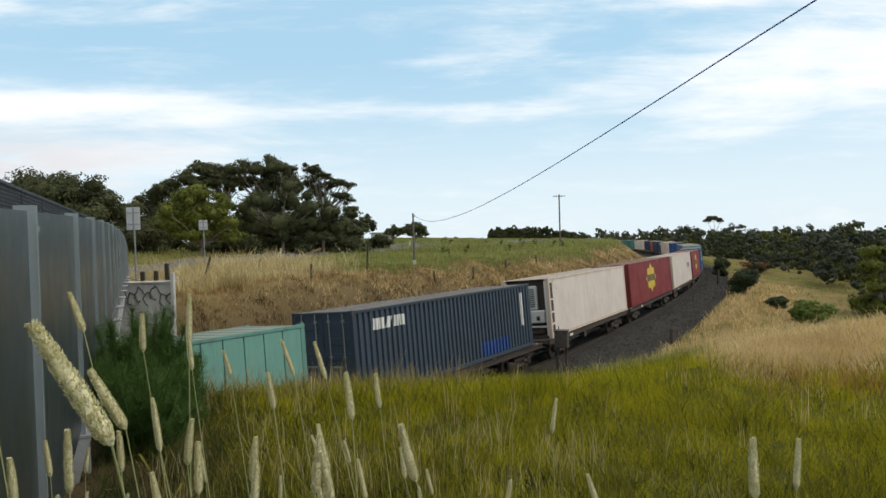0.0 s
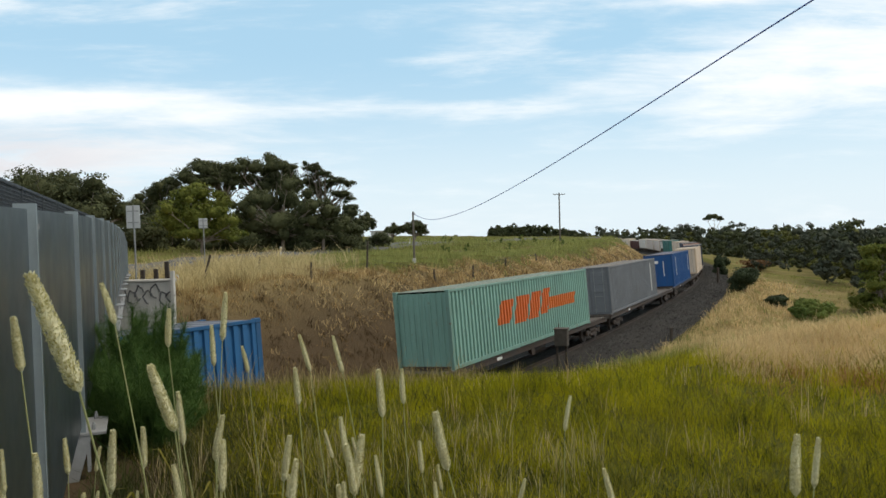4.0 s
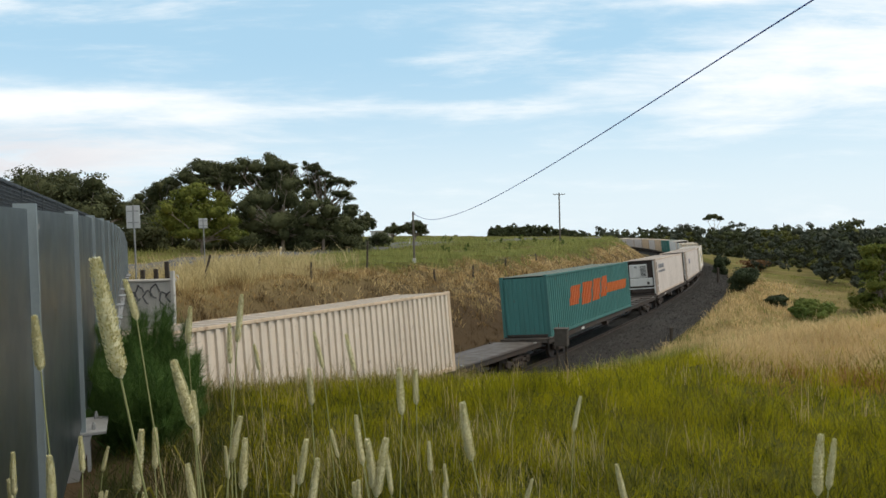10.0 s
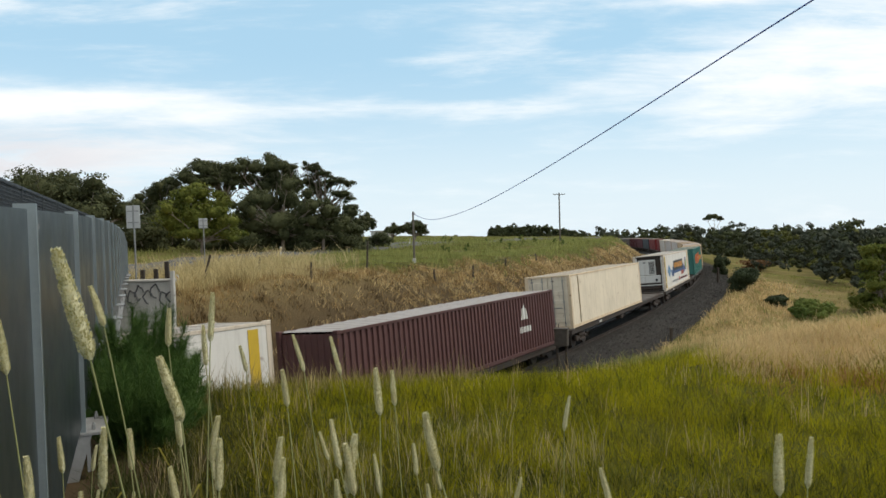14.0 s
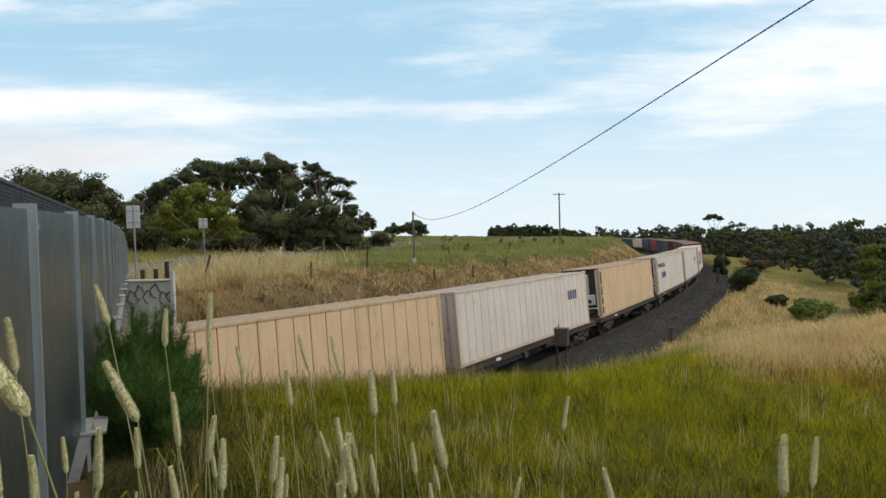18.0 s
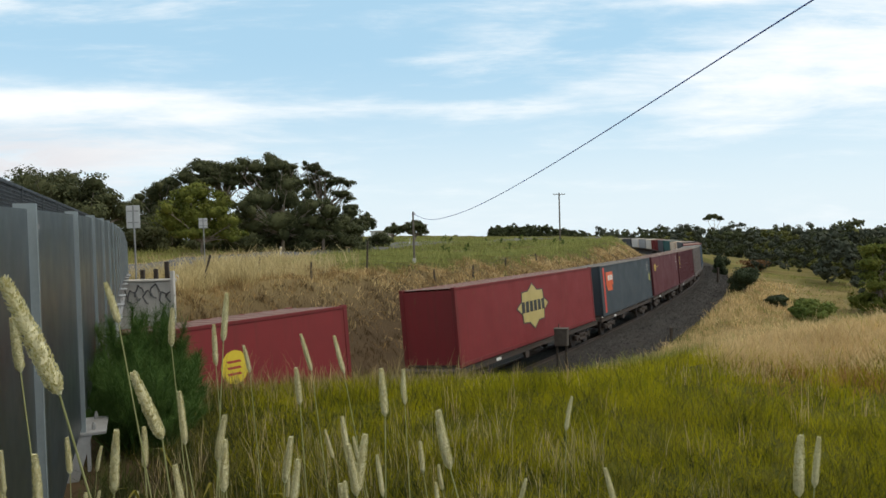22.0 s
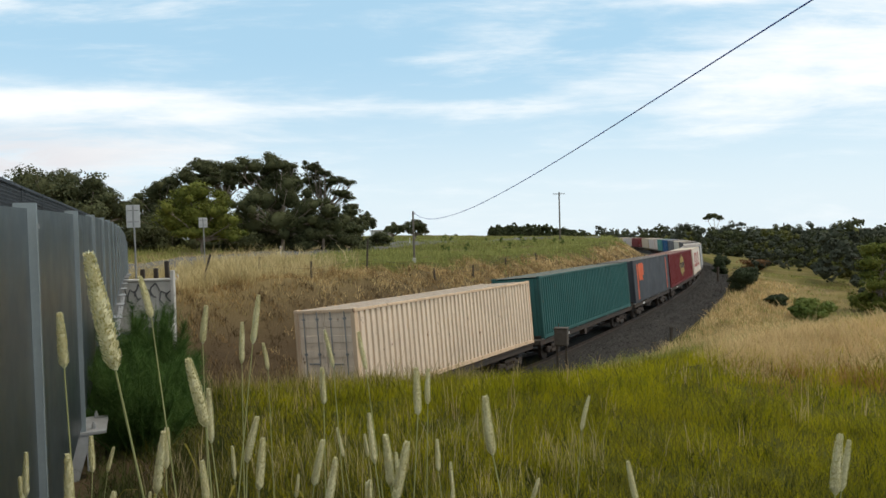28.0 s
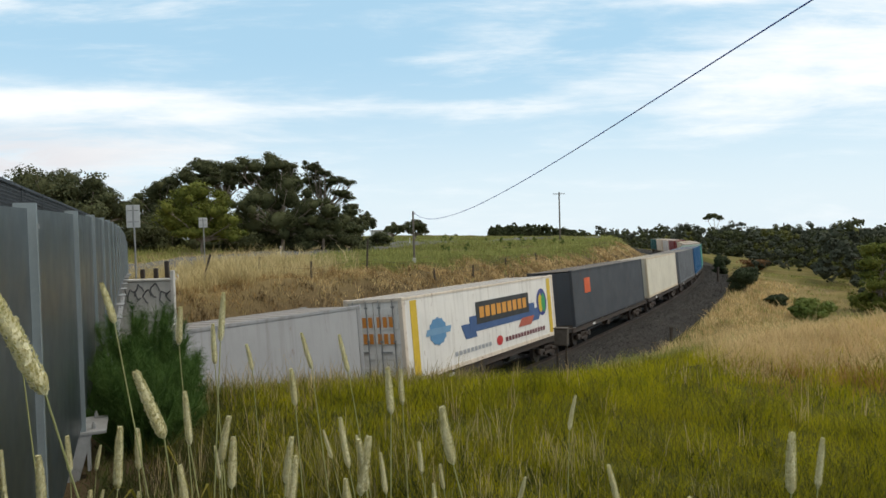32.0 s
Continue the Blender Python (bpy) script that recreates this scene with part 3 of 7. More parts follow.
def build_road():
    line = [(-13.6, 26), (-19.8, 42), (-21.4, 54), (-19.6, 68), (-15.8, 86), (-11, 104), (2, 140), (18, 175), (50, 230)]
    P = np.array(line, float)
    u = np.linspace(0, len(P) - 1, 90)
    x, y = np.interp(u, range(len(P)), P[:, 0]), np.interp(u, range(len(P)), P[:, 1])
    for _ in range(6):
        x[1:-1], y[1:-1] = (x[:-2] + x[1:-1] * 2 + x[2:]) / 4, (y[:-2] + y[1:-1] * 2 + y[2:]) / 4
    dx, dy = np.gradient(x), np.gradient(y)
    r = np.hypot(dx, dy)
    V = []
    for off in (-3.1, -2.9, -1, 1, 2.9, 3.1):
        vx, vy = x + dy / r * off, y - dx / r * off
        V.append(np.stack([vx, vy, ground_z(vx, vy) + (0.14 if abs(off) < 3 else -0.05)], 1))
    m = len(V)
    v = np.stack(V, 1).reshape(-1, 3)
    i = np.arange(len(x) * m).reshape(len(x), m)
    q = np.stack([i[:-1, :-1], i[1:, :-1], i[1:, 1:], i[:-1, 1:]], -1).reshape(-1, 4)
    tagged(new("road", from_arrays("road", v, q, asphalt)), "grey sealed country road beyond the bridge", "road", kind="structure")


build_road()


def power_pole(x, y, z, h, r, arm, label):
    root = new("power_pole")
    root.matrix_world = pose(x, y, z)
    tagged(root, label, "power pole")
    solid("pole", lambda bm: tube(bm, (0, 0, -0.5), (0, 0, h), r, r * 0.75, 12), timber, root)
    if arm:
        for k, zz in enumerate((h - 0.35, h - 1.4)[:arm]):
            a = solid("crossarm", lambda bm: box(bm, -1.15, 1.15, -0.06, 0.06, zz - 0.06, zz + 0.06, 0.01), timber, root)
            for xx in (-1.05, -0.5, 0.5, 1.05):
                solid("insulator", lambda bm: tube(bm, (xx, 0, zz + 0.06), (xx, 0, zz + 0.24), 0.05, 0.035, 8), concrete, a)
    else:
        solid("insulator", lambda bm: tube(bm, (0.12, 0, h - 0.25), (0.12, 0, h - 0.1), 0.05, 0.035, 8), concrete, root)
        solid("stay_block", lambda bm: box(bm, -0.12, 0.12, -0.11, 0.11, -0.3, 0.25, 0.02), concrete, root)


power_pole(-2.1, 51.0, on_ground(-2.1, 51.0), 7.75 - on_ground(-2.1, 51.0), 0.085, 0, "slim weathered timber pole at the top of the cutting")
power_pole(23.3, 140.0, on_ground(23.3, 140.0), 13.6 - on_ground(23.3, 140.0), 0.17, 1, "timber power pole with a crossarm on the far field")


def build_wire():
    ky = [-40, -10, 0, 5, 10, 15, 20, 25, 30, 35, 41, 46, 51]
    kz = [14.6, 11.4, 10.35, 9.83, 9.30, 8.66, 8.05, 7.52, 7.10, 6.87, 6.90, 7.15, 7.62]
    ys = np.linspace(-40, 51, 130)
    zs = np.interp(ys, ky, kz)
    for _ in range(14):
        zs[1:-1] = (zs[:-2] + zs[1:-1] * 2 + zs[2:]) / 4
    cu = bpy.data.curves.new("overhead_wire", "CURVE")
    cu.dimensions, cu.bevel_depth, cu.bevel_resolution = "3D", 0.0125, 2
    sp = cu.splines.new("POLY")
    sp.points.add(len(ys) - 1)
    for p, y, z in zip(sp.points, ys, zs):
        p.co = (-1.85 + 7.25 * (45 - y) / 35 if y < 35 else 0.221 - 2.321 * (y - 35) / 16, y, z, 1)
    cu.materials.append(worn("dark_blue_cable_sheath", (0.03, 0.07, 0.36), None, 0.6, 0, 4, 0.4))
    tagged(new("overhead_wire", cu), "dark blue overhead wire sagging to a pole", "wire")


build_wire()


def fence_post(x, y, h, lean, turn=0.0, r=0.07):
    z = on_ground(x, y)
    root = new("fence_post")
    root.matrix_world = pose(x, y, z, 0, lean, turn)
    tagged(root, "leaning dark timber fence post on the cutting", "fence post", "old fence posts")
    def fn(bm):
        tube(bm, (0, 0, -0.4), (0, 0, h * 0.5), r, r * 0.92, 7)
        tube(bm, (0, 0, h * 0.5), (0.01, 0, h), r * 0.92, r * 0.8, 7)
    solid("stake", fn, timber_dark, root)
    solid("wire_staple", lambda bm: tube(bm, (-r - 0.01, 0, h * 0.8), (r + 0.01, 0, h * 0.8), 0.012, n=5), galv_dull, root)


FENCE = ((-12.75, 37.0, 1.9, 16), (-11.1, 42.4, 1.3, 2), (-7.7, 41.0, 1.2, 0), (-5.0, 46.0, 1.9, 3), (-0.6, 47.2, 0.8, -4), (2.2, 53.0, 0.9, 2), (5.3, 60, 0.8, 0), (9, 68, 0.9, -6))
for fx, fy, fh, fl in FENCE:
    fence_post(fx, fy, fh, fl)
for dz in (0.45, 0.75):
    cu = bpy.data.curves.new("fence_wire", "CURVE")
    cu.dimensions, cu.bevel_depth, cu.bevel_resolution = "3D", 0.006, 0
    sp = cu.splines.new("POLY")
    sp.points.add(len(FENCE) - 1)
    for p, (fx, fy, fh, fl) in zip(sp.points, FENCE):
        p.co = (fx, fy, on_ground(fx, fy) + dz, 1)
    cu.materials.append(mesh_dark)
    tagged(new("fence_wire", cu), "thin rusty fence wire between old posts", "wire")


def marker(x, y, h, r, label, mat=timber_dark):
    z = on_ground(x, y)
    root = new("marker_post")
    root.matrix_world = pose(x, y, z, 0, 1, 10)
    tagged(root, label, "post")
    solid("stake", lambda bm: box(bm, -r, r, -r, r, -0.4, h, 0.01), mat, root)
    solid("cap", lambda bm: box(bm, -r - 0.01, r + 0.01, -r - 0.01, r + 0.01, h, h + 0.05, 0.01), mat, root)


marker(12.9, 40.2, 0.85, 0.07, "short dark timber marker post at the ballast edge")
marker(32.7, 84.0, 2.0, 0.11, "dark timber post beside the bend of the track")


wood_box = worn("grimy_brown_cabinet_paint", (0.085, 0.07, 0.056), (0.05, 0.04, 0.032), 0.8, 0, 5, 0.8, 50, 0.3, 0.4)


def build_cabinet():
    x, y = 5.15, 31.2
    root = new("trackside_cabinet")
    root.matrix_world = pose(x, y, on_ground(x, y) - 0.1, 0, 0, -20)
    tagged(root, "small weathered grey-brown trackside cabinet on a stand", "cabinet")
    h = 1.72 - root.location.z
    solid("body", lambda bm: box(bm, -0.29, 0.29, -0.2, 0.2, h - 0.75, h, 0.02), wood_box, root)
    solid("door", lambda bm: box(bm, -0.26, 0.26, -0.225, -0.2, h - 0.72, h - 0.06, 0.01), wood_box, root)
    solid("lid", lambda bm: box(bm, -0.32, 0.32, -0.24, 0.24, h, h + 0.04, 0.01), wood_box, root)
    for lx in (-0.2, 0.2):
        solid("leg", lambda bm: box(bm, lx - 0.05, lx + 0.05, -0.05, 0.05, -0.3, h - 0.75), timber_dark, root)
    solid("rod", lambda bm: tube(bm, (-0.12, 0, h), (-0.12, 0, h + 0.22), 0.02, n=6), timber_dark, root)


build_cabinet()


def build_shed():
    root = new("farm_shed")
    root.matrix_world = pose(-20, 230, 4.2, 0, 0, 20)
    tagged(root, "distant pale farm shed by the trees", "shed")
    solid("wall", lambda bm: box(bm, -3, 3, -2, 2, 0, 3.2), far_wall, root)
    solid("roof", lambda bm: box(bm, -3.3, 3.3, -2.3, 2.3, 3.2, 3.5), galv_dull, root)
    solid("door", lambda bm: box(bm, -1, 1, -2.05, -2.0, 0, 2.4), galv_dull, root)


build_shed()
# ---- the train: flat wagons, each with its box; x forward, y to the camera's side ----
SPEED, SLOW = 22.784, 0.0095
MOVING = []          # (thing, s of its middle at 0 s, half distance between supports, height over rail)


def travelled(t):
    return SPEED * t - SLOW * t * t


def car_pose(s, half, z):
    a, b = track_pt(s - half), track_pt(s + half)
    h = math.atan2(a[1] - b[1], a[0] - b[0])
    m = Matrix.Translation(((a[0] + b[0]) / 2, (a[1] + b[1]) / 2, (a[2] + b[2]) / 2)) @ Euler((0, GRADE if -60 < s < 400 else 0, h)).to_matrix().to_4x4()
    return m @ Matrix.Rotation(CANT, 4, "X") @ Matrix.Translation((0, 0, z))


def corrugated(length, height, pitch=0.278, depth=0.066, y=1.2):
    """Sheet wall with trapezoid ribs, in the x-z plane at y (outward +y)."""
    n = max(4, round(length / pitch))
    p = length / n
    xs, ys = [], []
    x = -length / 2
    for k in range(n):
        xs += [x, x + 0.43 * p, x + 0.5 * p, x + 0.93 * p]
        ys += [y, y, y - depth, y - depth]
        x += p
    xs.append(length / 2)
    ys.append(y)
    m = len(xs)
    v = np.zeros((2 * m, 3))
    v[:m, 0] = v[m:, 0] = xs
    v[:m, 1] = v[m:, 1] = ys
    v[:m, 2], v[m:, 2] = 0.14, height - 0.1
    q = np.array([(i + 1, i, i + m, i + 1 + m) for i in range(m - 1)])
    return v, q


def turned(v, a):
    c, s = math.cos(a), math.sin(a)
    o = v.copy()
    o[:, 0], o[:, 1] = v[:, 0] * c - v[:, 1] * s, v[:, 0] * s + v[:, 1] * c
    return o


def flat_wall(length, height, seams=0.0, y=1.2):
    """Smooth sheet wall, in one piece, with narrow recessed seams every so many metres."""
    n = max(1, round(length / seams)) if seams else 1
    xs, ys = [-length / 2], [y]
    for k in range(1, n):
        x = -length / 2 + k * length / n
        xs += [x - 0.018, x - 0.014, x + 0.014, x + 0.018]
        ys += [y, y - 0.06, y - 0.06, y]
    xs.append(length / 2)
    ys.append(y)
    m = len(xs)
    v = np.zeros((2 * m, 3))
    v[:m, 0] = v[m:, 0] = xs
    v[:m, 1] = v[m:, 1] = ys
    v[:m, 2], v[m:, 2] = 0.14, height - 0.1
    return v, np.array([(i + 1, i, i + m, i + 1 + m) for i in range(m - 1)])


def star(bm, cx, cz, r, y, points=8, inner=0.74, dx=1.0):
    ring = []
    for k in range(points * 2):
        a = math.pi * k / points + math.pi / 2
        rr = r if k % 2 == 0 else r * inner
        if points == 8 and k % 4 == 2:
            rr = r * 0.93
        ring.append(bm.verts.new((cx + rr * math.cos(a) * dx, y, cz + rr * math.sin(a))))
    f = bm.faces.new(ring)
    bmesh.ops.recalc_face_normals(bm, faces=[f])
    e = bmesh.ops.extrude_face_region(bm, geom=[f])
    bmesh.ops.translate(bm, vec=(0, 0.006, 0), verts=[g for g in e["geom"] if isinstance(g, bmesh.types.BMVert)])


def plate(bm, x0, x1, z0, z1, y, slant=0.0):
    """Thin raised patch on the camera-side wall, leaning by slant."""
    vs = [bm.verts.new((x, yy, z)) for yy in (y, y + 0.006) for x, z in ((x0, z0), (x1, z0), (x1 + slant, z1), (x0 + slant, z1))]
    for f in ((0, 1, 2, 3), (7, 6, 5, 4), (0, 4, 5, 1), (1, 5, 6, 2), (2, 6, 7, 3), (3, 7, 4, 0)):
        bm.faces.new([vs[i] for i in f])


INK = {}


def ink(rgb):
    if rgb not in INK:
        INK[rgb] = worn("sign_paint", rgb, tuple(c * 0.8 for c in rgb), 0.5, 0, 2.0, 0.5, 40, 0.03)
    return INK[rgb]


YELLOW, WHITE, ORANGE, NAVY, RED = (0.62, 0.42, 0.03), (0.72, 0.71, 0.67), (0.6, 0.13, 0.02), (0.02, 0.03, 0.09), (0.36, 0.05, 0.03)
BLACK = (0.03, 0.03, 0.03)


def mark(parent, name, rgb, shapes, label):
    """A painted mark: shapes are functions that add to one bmesh."""
    bm = bmesh.new()
    for f in shapes:
        f(bm)
    return part(name, bm, ink(rgb), parent, label)


def bars(x0, x1, z0, z1, n, y, slant=0.0):
    """n plain bars standing for a line of writing. x0 is the forward end."""
    w = (x0 - x1) / n
    return [lambda bm, k=k: plate(bm, x0 - (k + 0.85) * w, x0 - (k + 0.12) * w, z0, z1, y, slant) for k in range(n)]


SHARED = {}
RIBBED = []          # boxes with ribbed sides and the length of the ribbed sheet


def shared(key, make):
    if key not in SHARED:
        SHARED[key] = make()
    return SHARED[key]


def box_body(kind, length, h, rgb, front="doors", roof=None, dirt=0.45, rusty=0.5, label="", category="container", name="shipping_container"):
    """One freight box. kind: ribbed, smooth, seamed. front: doors, plain, ribbed, reefer."""
    root = new(name)
    tagged(root, label, category, "boxes on the freight train")
    mat = paint(rgb, dirt, rusty)
    roofm = paint(roof or tuple(min(0.6, c * 0.36 + d) for c, d in zip(rgb, (0.13, 0.105, 0.08))), 0.5, 0.5, 0.6)
    trim_m = paint((rgb[0] * 0.9, rgb[1] * 0.81, rgb[2] * 0.71) if min(rgb) > 0.4 else tuple(c * 0.8 for c in rgb), min(1, dirt + 0.2), min(1, rusty + 0.25))
    Lw, hl = length - 0.30, length / 2
    if kind == "ribbed":
        RIBBED.append((root, Lw))
    for a in (0.0, math.pi):
        v, q = corrugated(Lw, h) if kind == "ribbed" else flat_wall(Lw, h, {"smooth": 0, "seamed": 0.61}[kind])
        me = from_arrays("side_wall", turned(v, a), q, mat)
        part("side_wall", me, mat, root)
    # roof with shallow cross ribs, floor frame
    n = int(length / 0.6)
    p = (length - 0.2) / n
    xs = [-hl + 0.1 + k * p + f * p for k in range(n) for f in (0.0, 0.3, 0.36, 0.64, 0.70)] + [hl - 0.1]
    zs = [h - 0.035 + (0.02 if f in (0.36, 0.64) else 0.0) for k in range(n) for f in (0.0, 0.3, 0.36, 0.64, 0.70)] + [h - 0.035]
    v = np.array([(x, y, z) for y in (-1.17, 1.17) for x, z in zip(xs, zs)])
    m = len(xs)
    part("roof", from_arrays("roof", v, np.array([(i, i + 1, i + 1 + m, i + m) for i in range(m - 1)]), roofm), roofm, root, "sun-bleached dusty roof sheet")
    solid("floor_frame", lambda bm: box(bm, -hl + 0.05, hl - 0.05, -1.15, 1.15, 0.03, 0.14), steel_dark, root)
    for sy in (-1, 1):
        solid("top_rail", lambda bm: box(bm, -hl + 0.16, hl - 0.16, sy * 1.19 - 0.03, sy * 1.19 + 0.03, h - 0.11, h - 0.02, 0.008), trim_m, root)
        solid("bottom_rail", lambda bm: box(bm, -hl + 0.16, hl - 0.16, sy * 1.19 - 0.03, sy * 1.19 + 0.028, 0.02, 0.17, 0.008), trim_m, root)
        for sx in (-1, 1):
            solid("corner_post", lambda bm: box(bm, sx * (hl - 0.08) - 0.08, sx * (hl - 0.08) + 0.08, sy * 1.14 - 0.08, sy * 1.14 + 0.08, 0.12, h - 0.12, 0.012), trim_m, root)
            for z in (0.0, h - 0.12):
                solid("corner_casting", lambda bm: box(bm, sx * (hl - 0.085) - 0.09, sx * (hl - 0.085) + 0.09, sy * 1.135 - 0.085, sy * 1.135 + 0.09, z, z + 0.12, 0.012), trim_m, root)
    # rear end: plain ribbed sheet
    v, q = corrugated(2.2, h, 0.25, 0.04, hl - 0.05)
    part("end_wall", from_arrays("end_wall", turned(v, math.pi / 2), q, mat), mat, root)
    # forward end
    if front == "ribbed":
        part("end_wall", from_arrays("end_wall", turned(v, -math.pi / 2), q, mat), mat, root)
    elif front == "plain":
        solid("end_wall", lambda bm: box(bm, hl - 0.09, hl - 0.04, -1.1, 1.1, 0.12, h - 0.1), mat, root)
    elif front == "doors":
        for sy in (-1, 1):
            d = solid("door_leaf", lambda bm: (box(bm, hl - 0.09, hl - 0.05, sy * 0.54 - 0.525, sy * 0.54 + 0.525, 0.15, h - 0.12),
                                               [box(bm, hl - 0.055, hl - 0.03, sy * 0.54 - 0.47, sy * 0.54 + 0.47, z - 0.11, z + 0.11, 0.01) for z in np.linspace(0.45, h - 0.45, 5)]), mat, root)
            for y in (0.27, 0.82):
                solid("lock_rod", lambda bm: (tube(bm, (hl - 0.005, sy * y, 0.12), (hl - 0.005, sy * y, h - 0.08), 0.018, n=6),
                                              [box(bm, hl - 0.03, hl + 0.012, sy * y - 0.05, sy * y + 0.05, z - 0.03, z + 0.03) for z in (0.3, h * 0.5, h - 0.3)]), galv_dull, d)
            solid("door_handle", lambda bm: box(bm, hl - 0.01, hl + 0.02, sy * 0.27 - 0.02, sy * 0.27 + sy * 0.42, 1.05, 1.10) if sy > 0 else box(bm, hl - 0.01, hl + 0.02, sy * 0.27 - 0.42, sy * 0.27 + 0.02, 1.05, 1.10), galv_dull, d)
        solid("door_header", lambda bm: box(bm, hl - 0.1, hl - 0.01, -1.1, 1.1, h - 0.12, h - 0.02), trim_m, root)
        solid("door_sill", lambda bm: box(bm, hl - 0.1, hl - 0.01, -1.1, 1.1, 0.02, 0.15), trim_m, root)
    elif front == "reefer":
        wh = paint((0.62, 0.61, 0.58), 0.4, 0.3)
        solid("end_wall", lambda bm: box(bm, hl - 0.42, hl - 0.36, -1.1, 1.1, 0.12, h - 0.1), steel_dark, root, "dark recess round the cooling unit")
        u = solid("cooling_unit", lambda bm: (box(bm, hl - 0.37, hl - 0.12, -0.86, 0.5, 1.35, h - 0.34, 0.05), box(bm, hl - 0.37, hl - 0.09, -0.86, 0.86, 0.72, 1.33, 0.05)), wh, root, "white refrigeration unit casing")
        solid("grille", lambda bm: [box(bm, hl - 0.125, hl - 0.10, 0.0, 0.42, z, z + 0.05) for z in np.arange(1.5, h - 0.5, 0.1)], black, u, "black ventilation grille")
        solid("maker_plate", lambda bm: box(bm, hl - 0.122, hl - 0.114, -0.45, -0.25, h - 0.62, h - 0.47), galv_dull, u)
        solid("control_box", lambda bm: box(bm, hl - 0.10, hl - 0.06, 0.45, 0.62, 0.85, 1.05, 0.01), black, u)
        solid("cross_bar", lambda bm: box(bm, hl - 0.1, hl - 0.03, -1.06, 1.06, 0.52, 0.60), wh, root)
        # no real openings: dark plates on the wall paint their shade
        for z0, z1 in ((0.22, 0.62), (0.72, 1.18), (1.26, 1.78), (1.86, h - 0.24)):
            solid("side_opening", lambda bm: box(bm, hl - 0.50, hl - 0.19, 1.196, 1.206, z0, z1), steel_dark, root, "dark plate painting the shade of an opening in the side frame")
        solid("fuel_tank", lambda bm: box(bm, hl - 0.36, hl - 0.08, -0.8, 0.8, 0.16, 0.42, 0.08), steel_dark, root)
        for y in (-1.0, 1.0):
            solid("guard_bar", lambda bm: box(bm, hl - 0.1, hl - 0.04, y - 0.04, y + 0.04, 0.12, h - 0.12), wh, root)
        solid("drain_pipe", lambda bm: tube(bm, (hl - 0.07, -0.93, 0.2), (hl - 0.07, -0.93, h - 0.2), 0.025, n=6), wh, root)
    return root


def wheel_mesh():
    bm = bmesh.new()
    for y in (-0.78, 0.78):
        tube(bm, (0, y - 0.065, 0), (0, y + 0.065, 0), 0.42, n=16)
        tube(bm, (0, y - 0.085 if y > 0 else y + 0.065, 0), (0, y - 0.065 if y > 0 else y + 0.085, 0), 0.45, n=16)
    tube(bm, (0, -1.05, 0), (0, 1.05, 0), 0.075, n=10)
    for y in (-1.05, 1.05):
        tube(bm, (0, y - 0.05, 0), (0, y + 0.05, 0), 0.13, n=12)
    me = bpy.data.meshes.new("wheelset")
    bm.to_mesh(me)
    bm.free()
    me.materials.append(steel_dark)
    return me


def bogie_mesh():
    bm = bmesh.new()
    for y in (-1.0, 1.0):
        box(bm, -0.45, 0.45, y - 0.07, y + 0.07, 0.28, 0.42, 0.02)
        for sx in (-1, 1):
            box(bm, min(sx * 0.4, sx * 1.08), max(sx * 0.4, sx * 1.08), y - 0.07, y + 0.07, 0.42, 0.56, 0.02)
            box(bm, sx * 0.9 - 0.16, sx * 0.9 + 0.16, y - 0.1, y + 0.1, 0.36, 0.62, 0.03)
        box(bm, -0.5, 0.5, y - 0.08, y + 0.08, 0.56, 0.68, 0.02)
        for x in (-0.2, 0.0, 0.2):
            tube(bm, (x, y, 0.42), (x, y, 0.56), 0.075, n=8)
    box(bm, -0.22, 0.22, -1.0, 1.0, 0.5, 0.7, 0.03)
    me = bpy.data.meshes.new("bogie")
    bm.to_mesh(me)
    bm.free()
    me.materials.append(steel_dark)
    return me


